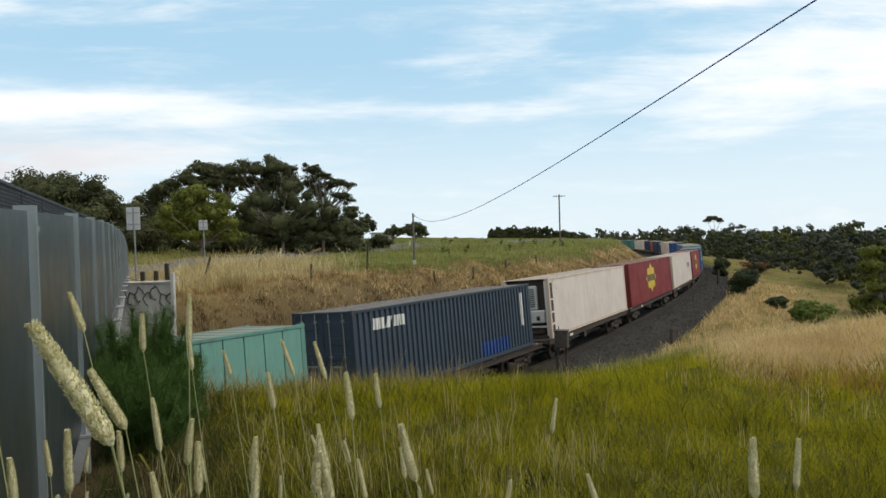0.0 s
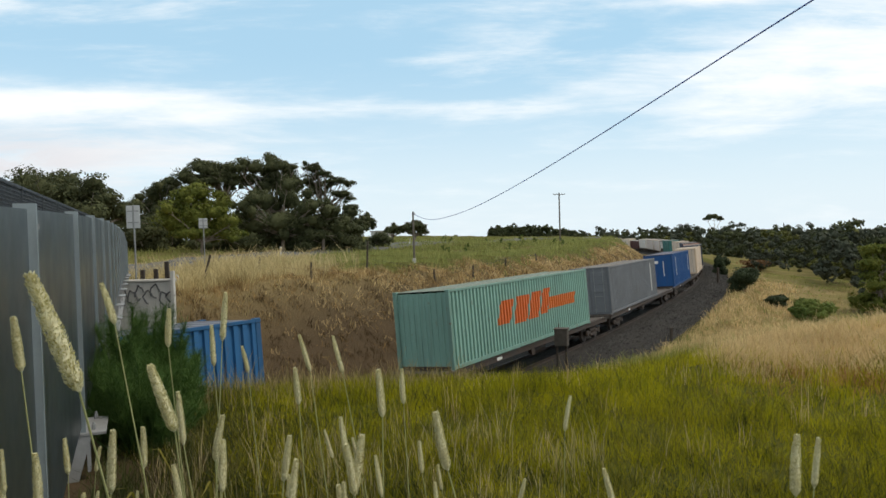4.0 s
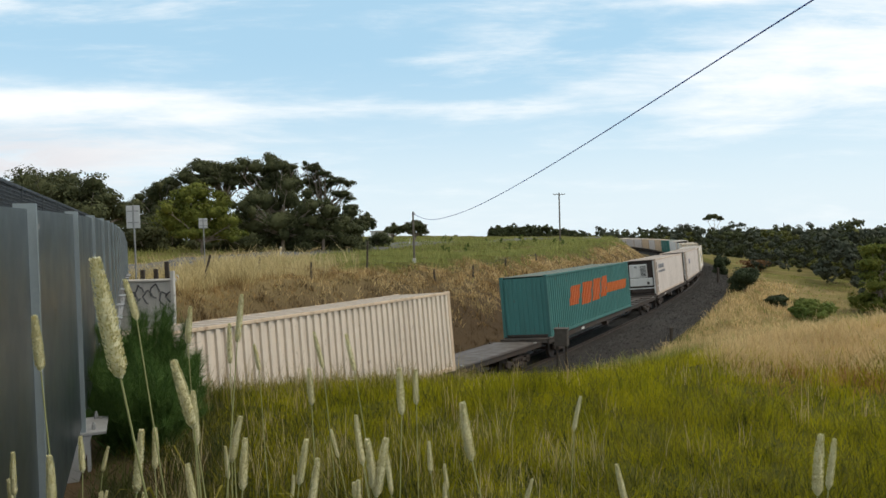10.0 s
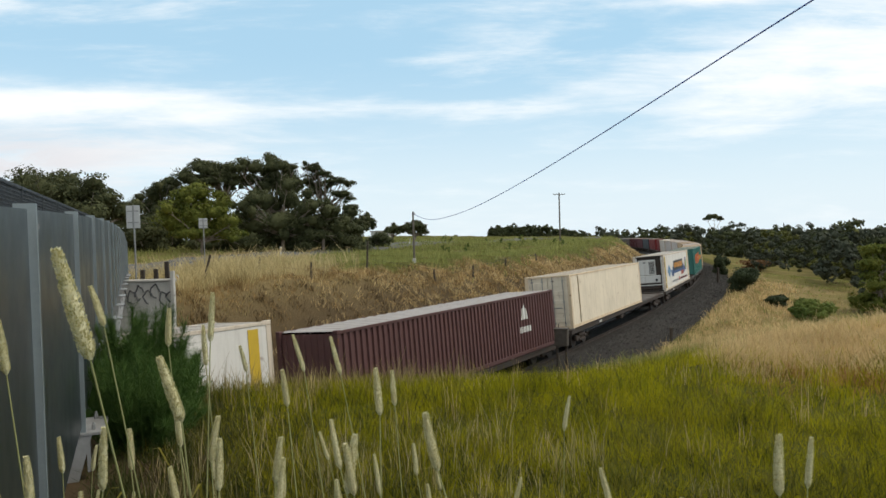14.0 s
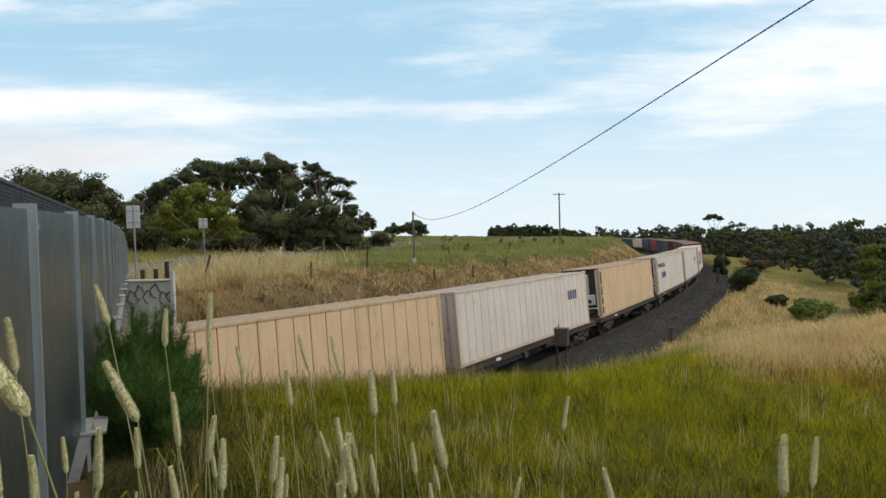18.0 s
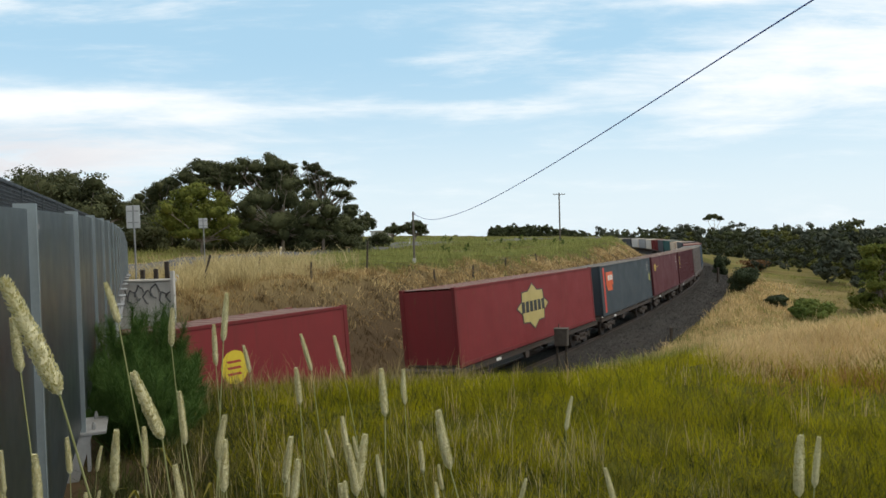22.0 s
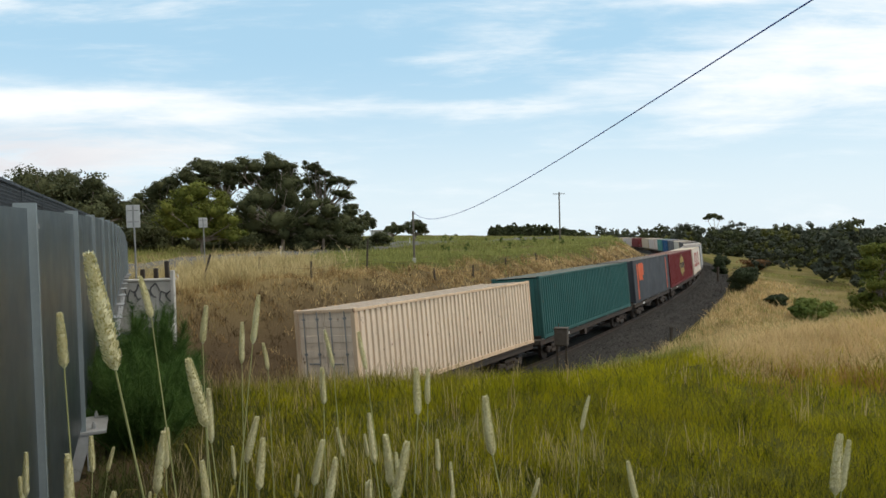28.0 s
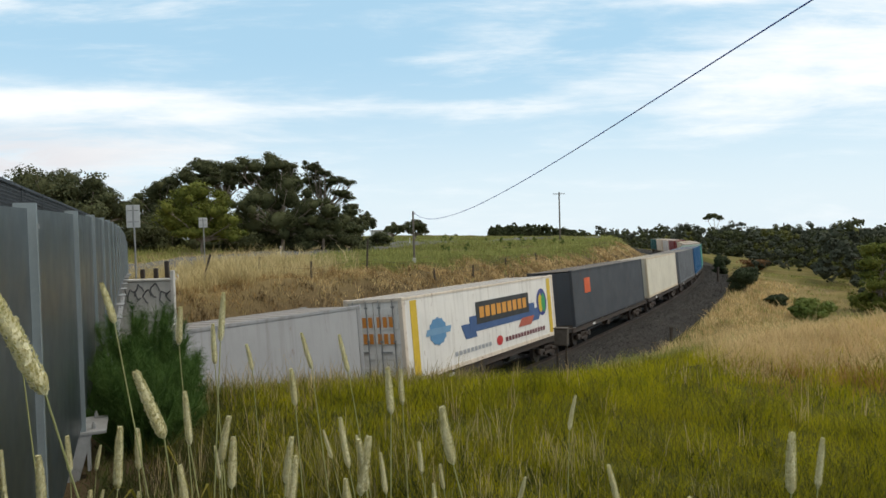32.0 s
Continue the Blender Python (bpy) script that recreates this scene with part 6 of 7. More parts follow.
# ---- grass ----
def blades(name, x, y, h, w, lean, mat, label, rng, dz=0.0):
    """Bent blades of grass standing on the ground, three faces each."""
    n = len(x)
    z = ground_z(x, y) + dz
    a = rng.uniform(0, 2 * math.pi, n)
    fx, fy = np.cos(a), np.sin(a)
    b = rng.uniform(0, 2 * math.pi, n)
    lx, ly = np.cos(b) * lean * h, np.sin(b) * lean * h
    base = np.stack([x, y, z - 0.03], 1)
    side = np.stack([fx * w, fy * w, np.zeros(n)], 1)
    mid = base + np.stack([lx * 0.3, ly * 0.3, h * 0.55], 1)
    tip = base + np.stack([lx, ly, h], 1)
    v = np.stack([base - side, base + side, mid - side * 0.8, mid + side * 0.8, tip - side * 0.15, tip + side * 0.15], 1).reshape(-1, 3)
    i = np.arange(n)[:, None] * 6
    q = np.concatenate([i + np.array([[0, 1, 3, 2]]), i + np.array([[2, 3, 5, 4]])], 1).reshape(-1, 4)
    tagged(new(name, from_arrays(name, v, q, mat, True)), label, "grass", kind="stuff")


def fan(n, r0, r1, a0, a1, rng, power=1.0):
    """Points in a fan before the camera; angles as x/y slopes."""
    r = r0 * (r1 / r0) ** (rng.uniform(0, 1, n) ** power)
    a = np.arctan(rng.uniform(a0, a1, n))
    return r * np.sin(a), r * np.cos(a), r


def grow(name, mat, label, n, r0, r1, a0, a1, h0, h1, w0, keep, seed, power=1.0, lean=1.0, tuft=9):
    """Grass in tufts: a few blades from each foot, leaning apart."""
    rng = np.random.default_rng(seed)
    x, y, r = fan(max(1, n // tuft), r0, r1, a0, a1, rng, power)
    s, d = nearest(x, y)
    ok = keep(x, y, s, d, rng)
    x, y, r = np.repeat(x[ok], tuft), np.repeat(y[ok], tuft), np.repeat(r[ok], tuft)
    tall = np.repeat(rng.uniform(0.65, 1.25, int(ok.sum())), tuft)
    spread_r = 0.035 + r * 0.0035
    x, y = x + rng.normal(size=len(x)) * spread_r, y + rng.normal(size=len(x)) * spread_r
    h = rng.uniform(h0, h1, len(x)) * tall * (0.85 + 0.35 * np.clip(0.6 * wave(x, y, 1.1, 3.3) + 0.5 * wave(x, y, 3.7, 1.3), -1, 1))
    blades(name, x, y, h, np.maximum(w0, r * 0.0004) * rng.uniform(0.6, 1.4, len(x)), rng.uniform(0.05, lean, len(x)), mat, label, rng)


def off_bridge(x, y):
    return x > -0.39 - 0.4355 * y + 0.25


def dryness(x, y):
    return zones(x, y)[0]


KN = lambda x, y, s, d, g: (d > 4.6) & off_bridge(x, y)
grow("knoll_grass", blade_green, "lush green-yellow meadow grass on the knoll", 250000, 1.5, 30, -0.75, 0.75, 0.06, 0.22, 0.0022, lambda x, y, s, d, g: KN(x, y, s, d, g) & (g.uniform(0, 1, len(x)) > ease(-x / y, 0.20, 0.36)) & (g.uniform(0, 1, len(x)) > dryness(x, y) * 0.9) & (g.uniform(0, 1, len(x)) > 0.72 * ease(-np.hypot(x, y), -7.0, -2.8) * (1 - 0.6 * ease(x / y, 0.05, 0.4))), 61, 0.8)
grow("olive_grass", blade_olive, "darker olive grass among the meadow", 70000, 1.0, 26, -0.75, 0.75, 0.10, 0.32, 0.0024, lambda x, y, s, d, g: KN(x, y, s, d, g) & (g.uniform(0, 1, len(x)) > 0.75 * ease(-x / y, 0.30, 0.40)) & (g.uniform(0, 1, len(x)) > dryness(x, y)), 62, 0.8)
# dark blades paint in the shade under the bush and between near tufts
grow("dark_undergrowth", blade_under_shade, "tangled undergrowth, coloured dark for shade under the bush and between tufts", 90000, 0.9, 9, -0.75, 0.75, 0.08, 0.26, 0.003, lambda x, y, s, d, g: (d > 4.6) & (x > -0.39 - 0.4355 * y + 0.02) & (g.uniform(0, 1, len(x)) < 0.1 + 0.8 * ease(-x / y + 0.5 * wave(x, y, 1.7, 2.0) * 0.15, 0.0, 0.34) + 0.5 * ease(-np.hypot(x, y), -6.5, -3.0)), 161, 0.7, 1.2)
grow("slope_straw", blade_cut, "faded straw on the far slope", 60000, 20, 100, 0.05, 0.8, 0.14, 0.42, 0.004, lambda x, y, s, d, g: (d > 4.9) & (d < 45) & (g.uniform(0, 1, len(x)) < (0.2 + dryness(x, y)) * (1 - 0.75 * ease(y, 46, 62) * ease(d, 8, 12))), 263, 0.8)
grow("straw_grass", blade_dry, "straw-coloured dry grass on the slope", 110000, 6.2, 22, 0.05, 0.8, 0.10, 0.32, 0.0025, lambda x, y, s, d, g: (d > 5.0) & (d < 45) & (dryness(x, y) > 0.24) & (g.uniform(0, 1, len(x)) < dryness(x, y)), 63, 0.6)
grow("slope_grass", blade_field, "olive-green grass among the straw of the slope", 40000, 14, 120, 0.2, 0.8, 0.15, 0.45, 0.004, lambda x, y, s, d, g: (d > 5.0 + 0.5 * wave(x, y, 0.5, 3.0)) & (d < 45) & (g.uniform(0, 1, len(x)) < 0.55 - 0.6 * wave(x, y, 0.35, 1.0)), 163, 0.8)
grow("verge_straw", blade_dry, "tall pale straw along the ballast edge", 26000, 30, 95, 0.2, 0.5, 0.25, 0.65, 0.004, lambda x, y, s, d, g: (d > 4.9) & (d < 10.5 + wave(x, y, 0.4, 6.0)) & (g.uniform(0, 1, len(x)) < 0.75 + 0.4 * wave(x, y, 0.8, 4.0)), 264, 0.8)
grow("russet_grass", blade_russet, "short russet-brown grass below the straw", 14000, 6.6, 9.8, 0.36, 0.8, 0.06, 0.2, 0.002, lambda x, y, s, d, g: (d > 5.0) & (g.uniform(0, 1, len(x)) < 0.85 * np.exp(-((y - 7.2 - 0.5 * wave(x, y, 0.9, 1.0)) / 0.8) ** 2) * ease(x / y, 0.36, 0.5)), 364, 1.0, 0.9)
grow("straw_stems", blade_dry, "thin dry stems among the green grass", 900, 1.4, 16, -0.75, 0.75, 0.2, 0.45, 0.0012, KN, 64, 0.8, 0.3)
ON_CUT = lambda x, y: x > -0.435 * y + 1.0
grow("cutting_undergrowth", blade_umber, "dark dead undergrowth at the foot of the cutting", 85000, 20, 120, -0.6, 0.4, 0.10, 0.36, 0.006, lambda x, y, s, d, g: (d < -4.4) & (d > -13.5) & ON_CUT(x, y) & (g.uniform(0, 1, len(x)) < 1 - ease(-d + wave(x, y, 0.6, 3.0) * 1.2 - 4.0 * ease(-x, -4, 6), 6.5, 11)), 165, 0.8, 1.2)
grow("cutting_grass", blade_brown, "long brown dead grass hanging on the cutting", 200000, 20, 130, -0.6, 0.4, 0.14, 0.42, 0.005, lambda x, y, s, d, g: (d < -6.3) & (d > -0.4 - field_edge(x, y, s)) & ON_CUT(x, y) & (g.uniform(0, 1, len(x)) < 0.1 + 0.9 * ease(-d + wave(x, y, 0.7, 2.2) * 1.2 - 4.0 * ease(-x, -4, 6), 6.5, 10.5)), 65, 0.8, 1.2)
grow("bank_straw", blade_dry, "bright straw hanging on the bank of the cutting", 260000, 26, 150, -0.3, 0.4, 0.14, 0.42, 0.005, lambda x, y, s, d, g: (d < -7.2) & (d > -0.2 - field_edge(x, y, s)) & (g.uniform(0, 1, len(x)) < (0.6 + 0.4 * np.clip(wave(x, y, 0.6, 5.2), -1, 1)) * ease(-d, 6.5, 9.0) * (0.06 + 0.94 * ease(x + 0.8 * (-d - 10), -8, 3))), 266, 0.8, 1.2)
grow("cutting_straw", blade_cut, "pale straw grass along the top of the cutting", 130000, 20, 130, -0.6, 0.4, 0.16, 0.5, 0.005, lambda x, y, s, d, g: (d < -7) & (d > -0.6 - field_edge(x, y, s)) & ON_CUT(x, y) & (g.uniform(0, 1, len(x)) < (0.15 + 0.4 * np.clip(wave(x, y, 0.5, 7.2), -1, 1)) * (1 - 0.9 * ease(-x, -4, 5)) + ease(-d, 9.5, 14) * 0.6), 66, 0.8, 1.0)
grow("cutting_olive", blade_field, "olive weeds along the top of the cutting", 26000, 24, 120, -0.46, 0.4, 0.15, 0.5, 0.006, lambda x, y, s, d, g: (d < 1.5 - field_edge(x, y, s)) & (d > -22) & ON_CUT(x, y) & (wave(x, y, 0.28, 4.4) + g.normal(size=len(x)) * 0.3 > 0.3), 166, 0.8, 1.0)
grow("field_grass", blade_field, "green field grass behind the cutting", 60000, 34, 190, -0.5, 0.36, 0.3, 0.7, 0.008, lambda x, y, s, d, g: (d < 0.4 - field_edge(x, y, s)) & ~((x < -13) & (x > -24) & (y < 110)), 67, 0.7, 0.5)

grow("tall_straw", blade_pale, "tall pale seeding grass at the end of the bridge", 36000, 30, 58, -0.46, -0.10, 0.6, 1.5, 0.0045, lambda x, y, s, d, g: (d < -13.6) & (x > -0.435 * y - 1.0) & (x > -16.5) & (g.uniform(0, 1, len(x)) < np.clip((-0.12 - x / y) * 4, 0, 1) * (0.75 + 0.5 * np.clip(wave(x, y, 0.9, 5.0), -1, 1))), 68, 0.8, 1.0)

grow("crest_stems", blade_cut, "thin pale flowering stems along the crest", 1800, 7.0, 14, -0.40, 0.05, 0.22, 0.5, 0.0016, lambda x, y, s, d, g: (d > 5.6) & (d < 10), 69, 0.9, 0.5, 5)
grow("seeding_stems", blade_pale, "thin pale seeding stems rising from the meadow", 3000, 1.5, 5.5, -0.42, 0.42, 0.22, 0.46, 0.0010, lambda x, y, s, d, g: KN(x, y, s, d, g) & (g.uniform(0, 1, len(x)) < 0.75 + 0.5 * wave(x, y, 1.3, 2.0) - 0.5 * ease(x / y, 0.0, 0.3)), 269, 0.8, 0.35, 4)

# the meadow goes on behind and beside
rng_m = np.random.default_rng(77)
mx, my = rng_m.uniform(-5, 9, 9000), rng_m.uniform(-9, 6, 9000)
keep_m = (mx > -0.39 - 0.4355 * my + 0.3) & ((np.abs(mx) > 0.8 * my) | (my < 0.6)) & (np.hypot(mx, my) > 0.7)
mx, my = mx[keep_m], my[keep_m]
blades("meadow_grass", mx, my, rng_m.uniform(0.06, 0.24, len(mx)), np.full(len(mx), 0.004), rng_m.uniform(0.1, 1.0, len(mx)), blade_green, "green-yellow meadow grass on the flat of the knoll", rng_m)

# feathery fennel-like bush against the bridge
def fennel(x, y, w, h, n, seed):
    rng = np.random.default_rng(seed)
    root = new("feathery_bush")
    z = on_ground(x, y)
    root.matrix_world = pose(x, y, z)
    tagged(root, "feathery dark-green bush beside the bridge", "bush")
    bm = bmesh.new()
    tips = []
    for k in range(90):
        a, rr = rng.uniform(0, 6.28), w * 0.5 * math.sqrt(rng.uniform())
        t = Vector((rr * math.cos(a), rr * math.sin(a), h * rng.uniform(0.35, 1.0) * (1 - 0.3 * (rr / (w * 0.5)) ** 4)))
        tube(bm, (t.x * 0.3, t.y * 0.3, -0.1), t, 0.012, 0.004, 5)
        tips.append(t)
    part("woody_base", bm, leaf_fennel, root)
    T = np.array([tuple(t) for t in tips])
    k = rng.integers(0, len(T), n)
    f = rng.uniform(0.25, 1.05, n)[:, None]
    start = T[k] * np.concatenate([0.3 + 0.7 * f, 0.3 + 0.7 * f, f], 1)
    d = rng.normal(size=(n, 3)) * 0.6 + np.array([0, 0, 0.7])
    d /= np.linalg.norm(d, axis=1)[:, None]
    ln = rng.uniform(0.05, 0.15, n)[:, None]
    sd = np.cross(d, rng.normal(size=(n, 3)))
    sd /= np.linalg.norm(sd, axis=1)[:, None]
    sd *= 0.0016
    end = start + d * ln
    v = np.stack([start - sd, start + sd, end + sd * 0.3, end - sd * 0.3], 1).reshape(-1, 3)
    part("fronds", from_arrays("fronds", v, np.arange(4 * n).reshape(n, 4), leaf_fennel), leaf_fennel, root, "fine thread-like green fronds")


fennel(-2.84, 6.5, 1.12, 1.03, 66000, 71)
fennel(-2.42, 5.6, 0.95, 0.8, 34000, 72)

# ---- canary-grass seed heads close to the camera, swaying ----
SWAYING = []


def head_mesh(seed, ln, r):
    """A dense bristly spike, full below, narrowing to a blunt tip, a little bowed."""
    rng = random.Random(seed)
    bm = bmesh.new()
    n, m = 26, 10
    bow = rng.uniform(-0.10, 0.10) * ln
    def girth(f):
        return r * min(1.0, 0.35 + f * 7) * (1.0 - 0.55 * max(0.0, f - 0.45) ** 1.3 / 0.46) * (1 if f < 0.95 else 0.75)
    rings = []
    for i in range(n + 1):
        f = i / n
        rad = girth(f) * 0.86
        rings.append([bm.verts.new((bow * f * f + rad * rng.uniform(0.8, 1.15) * math.cos(a), rad * rng.uniform(0.8, 1.15) * math.sin(a), f * ln + rng.uniform(-.3, .3) * ln / n)) for a in np.linspace(0, 2 * math.pi, m, endpoint=False) + i * 0.3])
    for a, b in zip(rings, rings[1:]):
        for k in range(m):
            bm.faces.new((a[k], a[(k + 1) % m], b[(k + 1) % m], b[k]))
    bm.faces.new(rings[-1])
    bm.faces.new(rings[0][::-1])
    # spikelets: short pointed scales lying close along the spike
    for k in range(1250):
        f, a = rng.uniform(0.01, 0.99), rng.uniform(0, 6.28)
        rad = girth(f) * 0.84
        c = Vector((bow * f * f + rad * math.cos(a), rad * math.sin(a), f * ln))
        o = Vector((math.cos(a), math.sin(a), rng.uniform(0.8, 1.9))).normalized() * r * rng.uniform(0.38, 0.72)
        sd = Vector((-math.sin(a), math.cos(a), 0)) * r * rng.uniform(0.09, 0.15)
        mid = c + o * 0.5 + Vector((math.cos(a), math.sin(a), 0)) * r * 0.12
        bm.faces.new([bm.verts.new(c), bm.verts.new(mid + sd), bm.verts.new(c + o), bm.verts.new(mid - sd)])
    me = bpy.data.meshes.new("seed_head")
    bm.to_mesh(me)
    bm.free()
    me.materials.append(seed_mat)
    return me


HEADS = [head_mesh(80 + k, 0.092 + 0.008 * k, 0.0066 + 0.0006 * (k % 3)) for k in range(5)]
LONG_HEAD = head_mesh(95, 0.128, 0.0082)


def seed_plant(x, y, tip_z, lean, turn, k, sway=0.02):
    """One stalk with its head; it leans about its foot."""
    z = on_ground(x, y)
    root = new("canary_grass")
    base = pose(x, y, z, 0, lean, turn)
    root.matrix_world = base
    tagged(root, "tall canary grass stalk with a pale bristly seed head", "grass stalk", "seed-headed grass stalks")
    hl = 0.092 + 0.008 * (k % 5)
    ln = (tip_z - z) / math.cos(radians(lean)) - hl
    bm = bmesh.new()
    tube(bm, (0, 0, -0.05), (0, 0, ln * 0.55), 0.0022, 0.0018, 6)
    tube(bm, (0, 0, ln * 0.55), (0, 0, ln + 0.01), 0.0018, 0.0012, 6)
    part("stalk", bm, stalk_mat, root)
    h = part("seed_head", HEADS[k % 5], None, root)
    h.location = (0, 0, ln)
    h.rotation_euler = (radians((k * 37) % 13 - 6), radians((k * 53) % 17 - 8), k * 1.3)
    bm = bmesh.new()
    for j in range(3):
        zz, a = ln * (0.25 + 0.22 * j), k * 2.1 + j * 2.4
        ex, ey = math.cos(a) * 0.16, math.sin(a) * 0.16
        vs = [bm.verts.new(p) for p in ((0, 0, zz), (ex * .5 - ey * .02, ey * .5 + ex * .02, zz + .13), (ex, ey, zz + .12), (ex * .5 + ey * .02, ey * .5 - ex * .02, zz + .13))]
        bm.faces.new(vs)
    part("leaf_blade", bm, blade_olive, root)
    SWAYING.append((root, base, sway, k * 1.7))


def place_head(u, v, r, lean, k):
    """A head whose tip is seen at slope (u, v) from the eye, r metres off."""
    tip = EYE + Vector((u, 1, v)) * r
    z = 4.4
    foot = tip.x - math.tan(radians(lean)) * (tip.z - z)
    seed_plant(foot, tip.y, tip.z, lean, 0, k, 0.85 + 0.3 * ((k * 7) % 5) / 4)


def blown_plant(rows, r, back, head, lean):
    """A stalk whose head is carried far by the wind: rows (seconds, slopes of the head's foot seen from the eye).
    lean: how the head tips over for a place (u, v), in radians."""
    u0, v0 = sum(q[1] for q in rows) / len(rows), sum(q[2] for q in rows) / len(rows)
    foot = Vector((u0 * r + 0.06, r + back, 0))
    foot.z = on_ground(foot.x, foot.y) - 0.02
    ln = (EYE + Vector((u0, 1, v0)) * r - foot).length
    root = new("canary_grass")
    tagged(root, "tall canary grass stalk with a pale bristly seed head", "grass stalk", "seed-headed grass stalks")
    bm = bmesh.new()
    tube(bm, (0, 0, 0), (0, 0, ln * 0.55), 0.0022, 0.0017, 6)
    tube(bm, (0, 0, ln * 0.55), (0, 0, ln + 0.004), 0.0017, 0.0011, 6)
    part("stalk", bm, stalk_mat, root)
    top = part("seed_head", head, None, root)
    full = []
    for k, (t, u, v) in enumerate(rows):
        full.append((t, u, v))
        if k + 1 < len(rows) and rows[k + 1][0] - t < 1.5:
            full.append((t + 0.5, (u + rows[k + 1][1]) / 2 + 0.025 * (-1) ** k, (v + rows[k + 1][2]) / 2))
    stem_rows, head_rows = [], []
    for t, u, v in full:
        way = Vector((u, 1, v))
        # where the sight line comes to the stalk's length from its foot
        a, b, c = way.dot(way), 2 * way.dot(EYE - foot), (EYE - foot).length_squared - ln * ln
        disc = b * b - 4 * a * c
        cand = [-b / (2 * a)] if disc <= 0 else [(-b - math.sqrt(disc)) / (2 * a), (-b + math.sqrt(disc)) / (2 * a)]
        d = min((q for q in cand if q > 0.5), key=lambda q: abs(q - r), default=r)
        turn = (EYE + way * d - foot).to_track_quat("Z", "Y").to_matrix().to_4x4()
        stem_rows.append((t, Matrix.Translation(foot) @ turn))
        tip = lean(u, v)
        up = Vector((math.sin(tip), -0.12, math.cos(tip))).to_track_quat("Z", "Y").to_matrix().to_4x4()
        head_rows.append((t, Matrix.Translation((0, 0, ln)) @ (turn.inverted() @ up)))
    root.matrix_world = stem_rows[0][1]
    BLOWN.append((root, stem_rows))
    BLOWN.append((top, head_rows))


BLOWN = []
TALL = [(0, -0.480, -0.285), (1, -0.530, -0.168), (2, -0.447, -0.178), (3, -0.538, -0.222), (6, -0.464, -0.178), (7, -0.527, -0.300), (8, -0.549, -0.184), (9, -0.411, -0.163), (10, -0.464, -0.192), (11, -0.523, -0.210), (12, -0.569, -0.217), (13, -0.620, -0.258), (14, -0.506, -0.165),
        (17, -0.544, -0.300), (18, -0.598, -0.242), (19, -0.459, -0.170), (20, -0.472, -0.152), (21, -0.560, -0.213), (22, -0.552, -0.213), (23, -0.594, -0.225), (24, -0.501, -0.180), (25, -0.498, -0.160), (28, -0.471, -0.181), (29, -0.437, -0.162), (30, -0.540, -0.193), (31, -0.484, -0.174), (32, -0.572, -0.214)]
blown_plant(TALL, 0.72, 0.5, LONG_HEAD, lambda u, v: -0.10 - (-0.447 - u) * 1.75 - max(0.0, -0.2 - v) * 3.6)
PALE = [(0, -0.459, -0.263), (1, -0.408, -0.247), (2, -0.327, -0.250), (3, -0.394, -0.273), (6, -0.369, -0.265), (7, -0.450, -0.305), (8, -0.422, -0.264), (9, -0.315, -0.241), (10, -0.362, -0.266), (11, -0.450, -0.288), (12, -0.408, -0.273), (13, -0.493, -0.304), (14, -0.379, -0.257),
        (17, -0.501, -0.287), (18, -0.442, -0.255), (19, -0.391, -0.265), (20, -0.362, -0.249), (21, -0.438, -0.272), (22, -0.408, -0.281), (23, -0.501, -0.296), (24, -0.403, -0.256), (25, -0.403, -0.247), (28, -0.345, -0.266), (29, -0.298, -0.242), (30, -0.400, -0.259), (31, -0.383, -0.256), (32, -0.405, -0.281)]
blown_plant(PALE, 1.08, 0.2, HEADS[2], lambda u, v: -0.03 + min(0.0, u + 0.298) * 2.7)

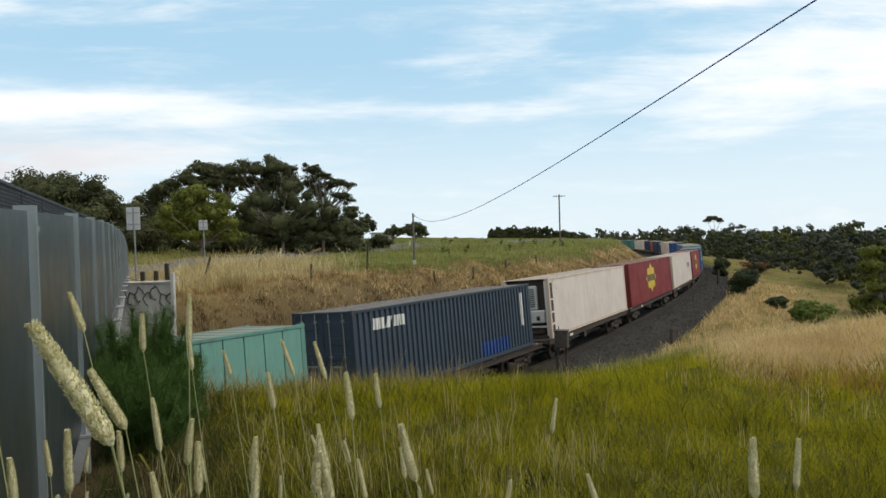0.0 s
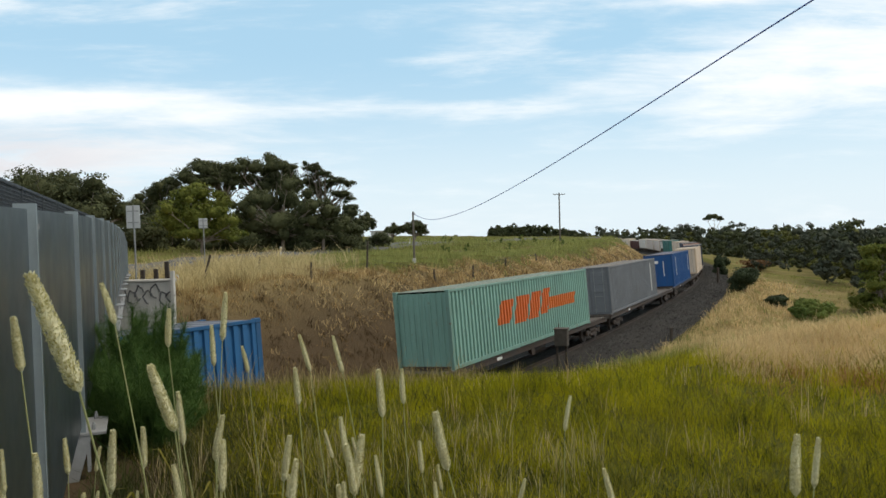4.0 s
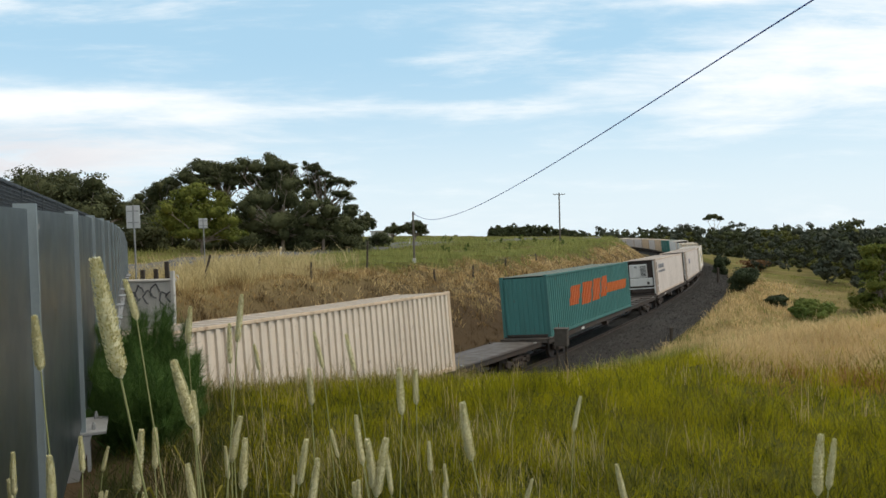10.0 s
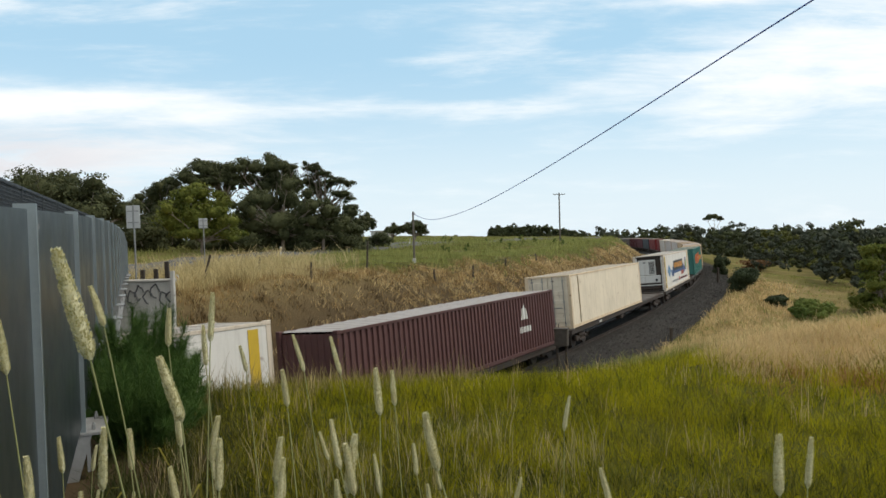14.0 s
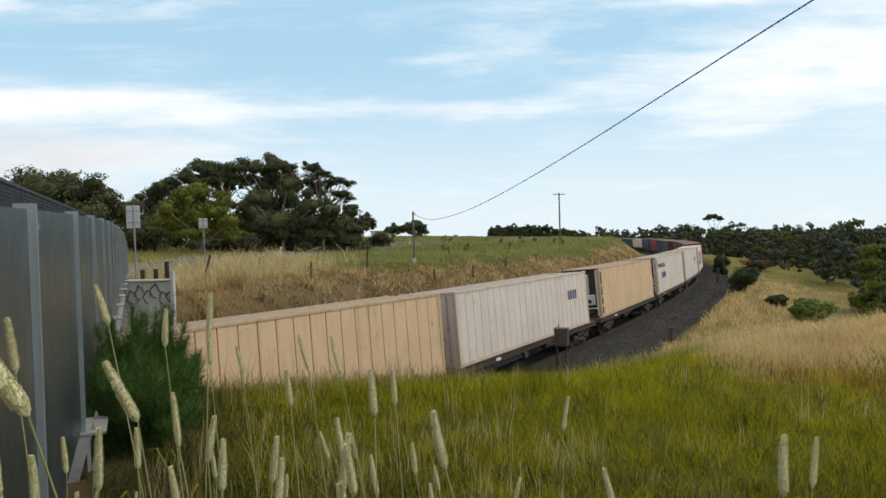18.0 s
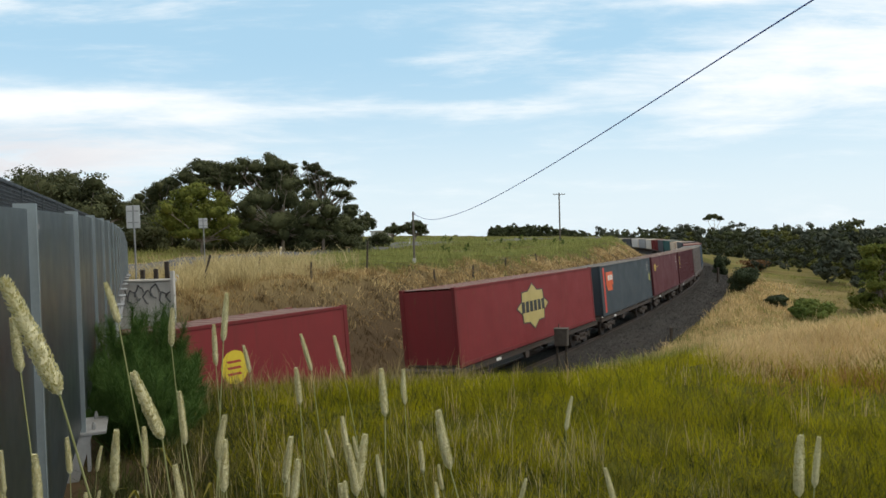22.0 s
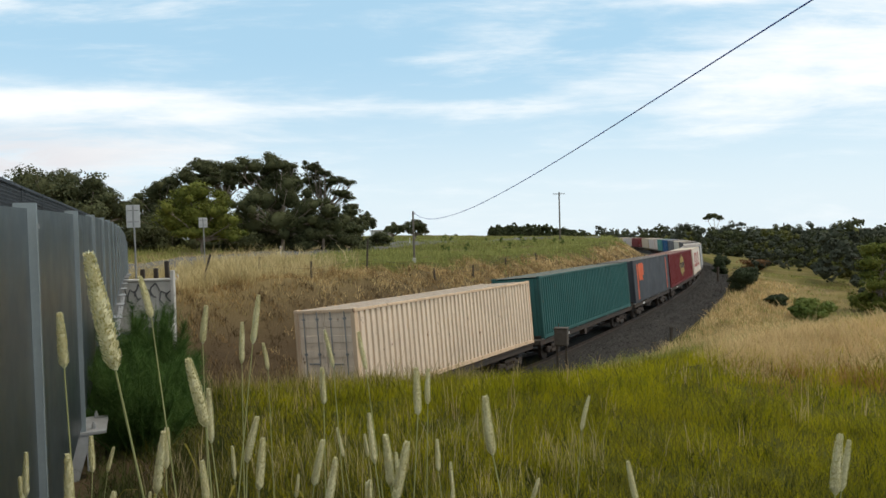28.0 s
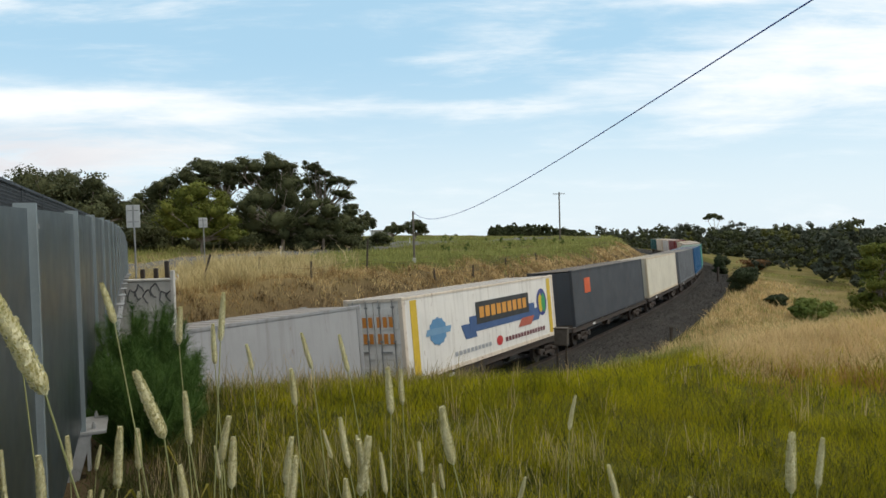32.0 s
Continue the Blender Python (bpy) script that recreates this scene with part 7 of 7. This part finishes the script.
# other stalks: tips seen at slope (u, v), r metres off, leaning by so many degrees
for k, (u, v, r, lean) in enumerate(((-0.485, -0.055, 1.2, -9), (-0.612, -0.10, 1.0, -5), (-0.395, -0.095, 1.6, -4), (-0.318, -0.075, 1.35, 4), (-0.335, -0.12, 1.7, -3), (-0.59, -0.30, 0.95, -2),
                                     (-0.09, -0.19, 1.2, 1), (-0.068, -0.192, 1.75, -2), (-0.2, -0.135, 1.7, -6), (-0.155, -0.14, 1.8, -9), (-0.285, -0.15, 1.9, -4), (-0.22, -0.185, 1.5, -3), (-0.03, -0.25, 1.0, -14),
                                     (-0.39, -0.215, 1.2, -8), (-0.475, -0.26, 1.05, 6), (-0.445, -0.265, 1.25, -3), (-0.315, -0.285, 1.1, 3), (-0.335, -0.25, 1.3, -1), (-0.23, -0.315, 1.0, 3), (-0.16, -0.26, 1.4, -10), (-0.145, -0.29, 0.95, -8), (-0.128, -0.285, 0.95, 6),
                                     (0.49, -0.30, 1.0, 2), (0.53, -0.305, 1.25, 4), (0.17, -0.235, 2.0, 2))):
    place_head(u, v, r * 1.25, lean, k)
rng_s = random.Random(5)
for k in range(24):
    u = rng_s.uniform(-0.64, 0.02) if k < 19 else rng_s.uniform(0.05, 0.6)
    place_head(u, -rng_s.uniform(0.27, 0.36) - (0.05 if u > 0 else 0), rng_s.uniform(1.5, 3.0), rng_s.uniform(-12, 8), 30 + k)
# ---- what moves: the train along its curve, seed heads in the wind ----
# the wind's push on the stalks: seconds and lean in radians
GUST = [(0, -0.048), (1, -0.016), (2, 0.041), (3, -0.012), (6, 0.026), (7, -0.077), (8, -0.030), (9, 0.038), (10, 0.032), (11, -0.026), (12, 0.012), (13, -0.033), (14, -0.012), (17, -0.017), (18, -0.010), (19, 0.071), (20, -0.009), (21, -0.025), (22, 0.004), (23, -0.028), (24, 0.009), (25, -0.006), (28, 0.059), (29, 0.057), (30, -0.003), (31, 0.019), (32, 0.007)]


def motions():
    for thing, s, half, z in MOVING:
        rows = []
        for k in range(65):
            t = k * 0.5
            rows.append((t, car_pose(s - travelled(t), half, z)))
        walk(thing, rows)
    when, push = zip(*GUST)
    for plant, base, share, phase in SWAYING:
        rows = []
        for k in range(65):
            t = k * 0.5
            a = share * float(np.interp(t, when, push)) + (k % 2) * 0.02 * (-1) ** (k // 2) + 0.006 * math.sin(t * 2.1 + phase)
            b = 0.008 * math.sin(t * 1.7 + phase * 1.9)
            rows.append((t, base @ Euler((b, a, 0)).to_matrix().to_4x4()))
        walk(plant, rows)
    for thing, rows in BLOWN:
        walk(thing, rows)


motions()
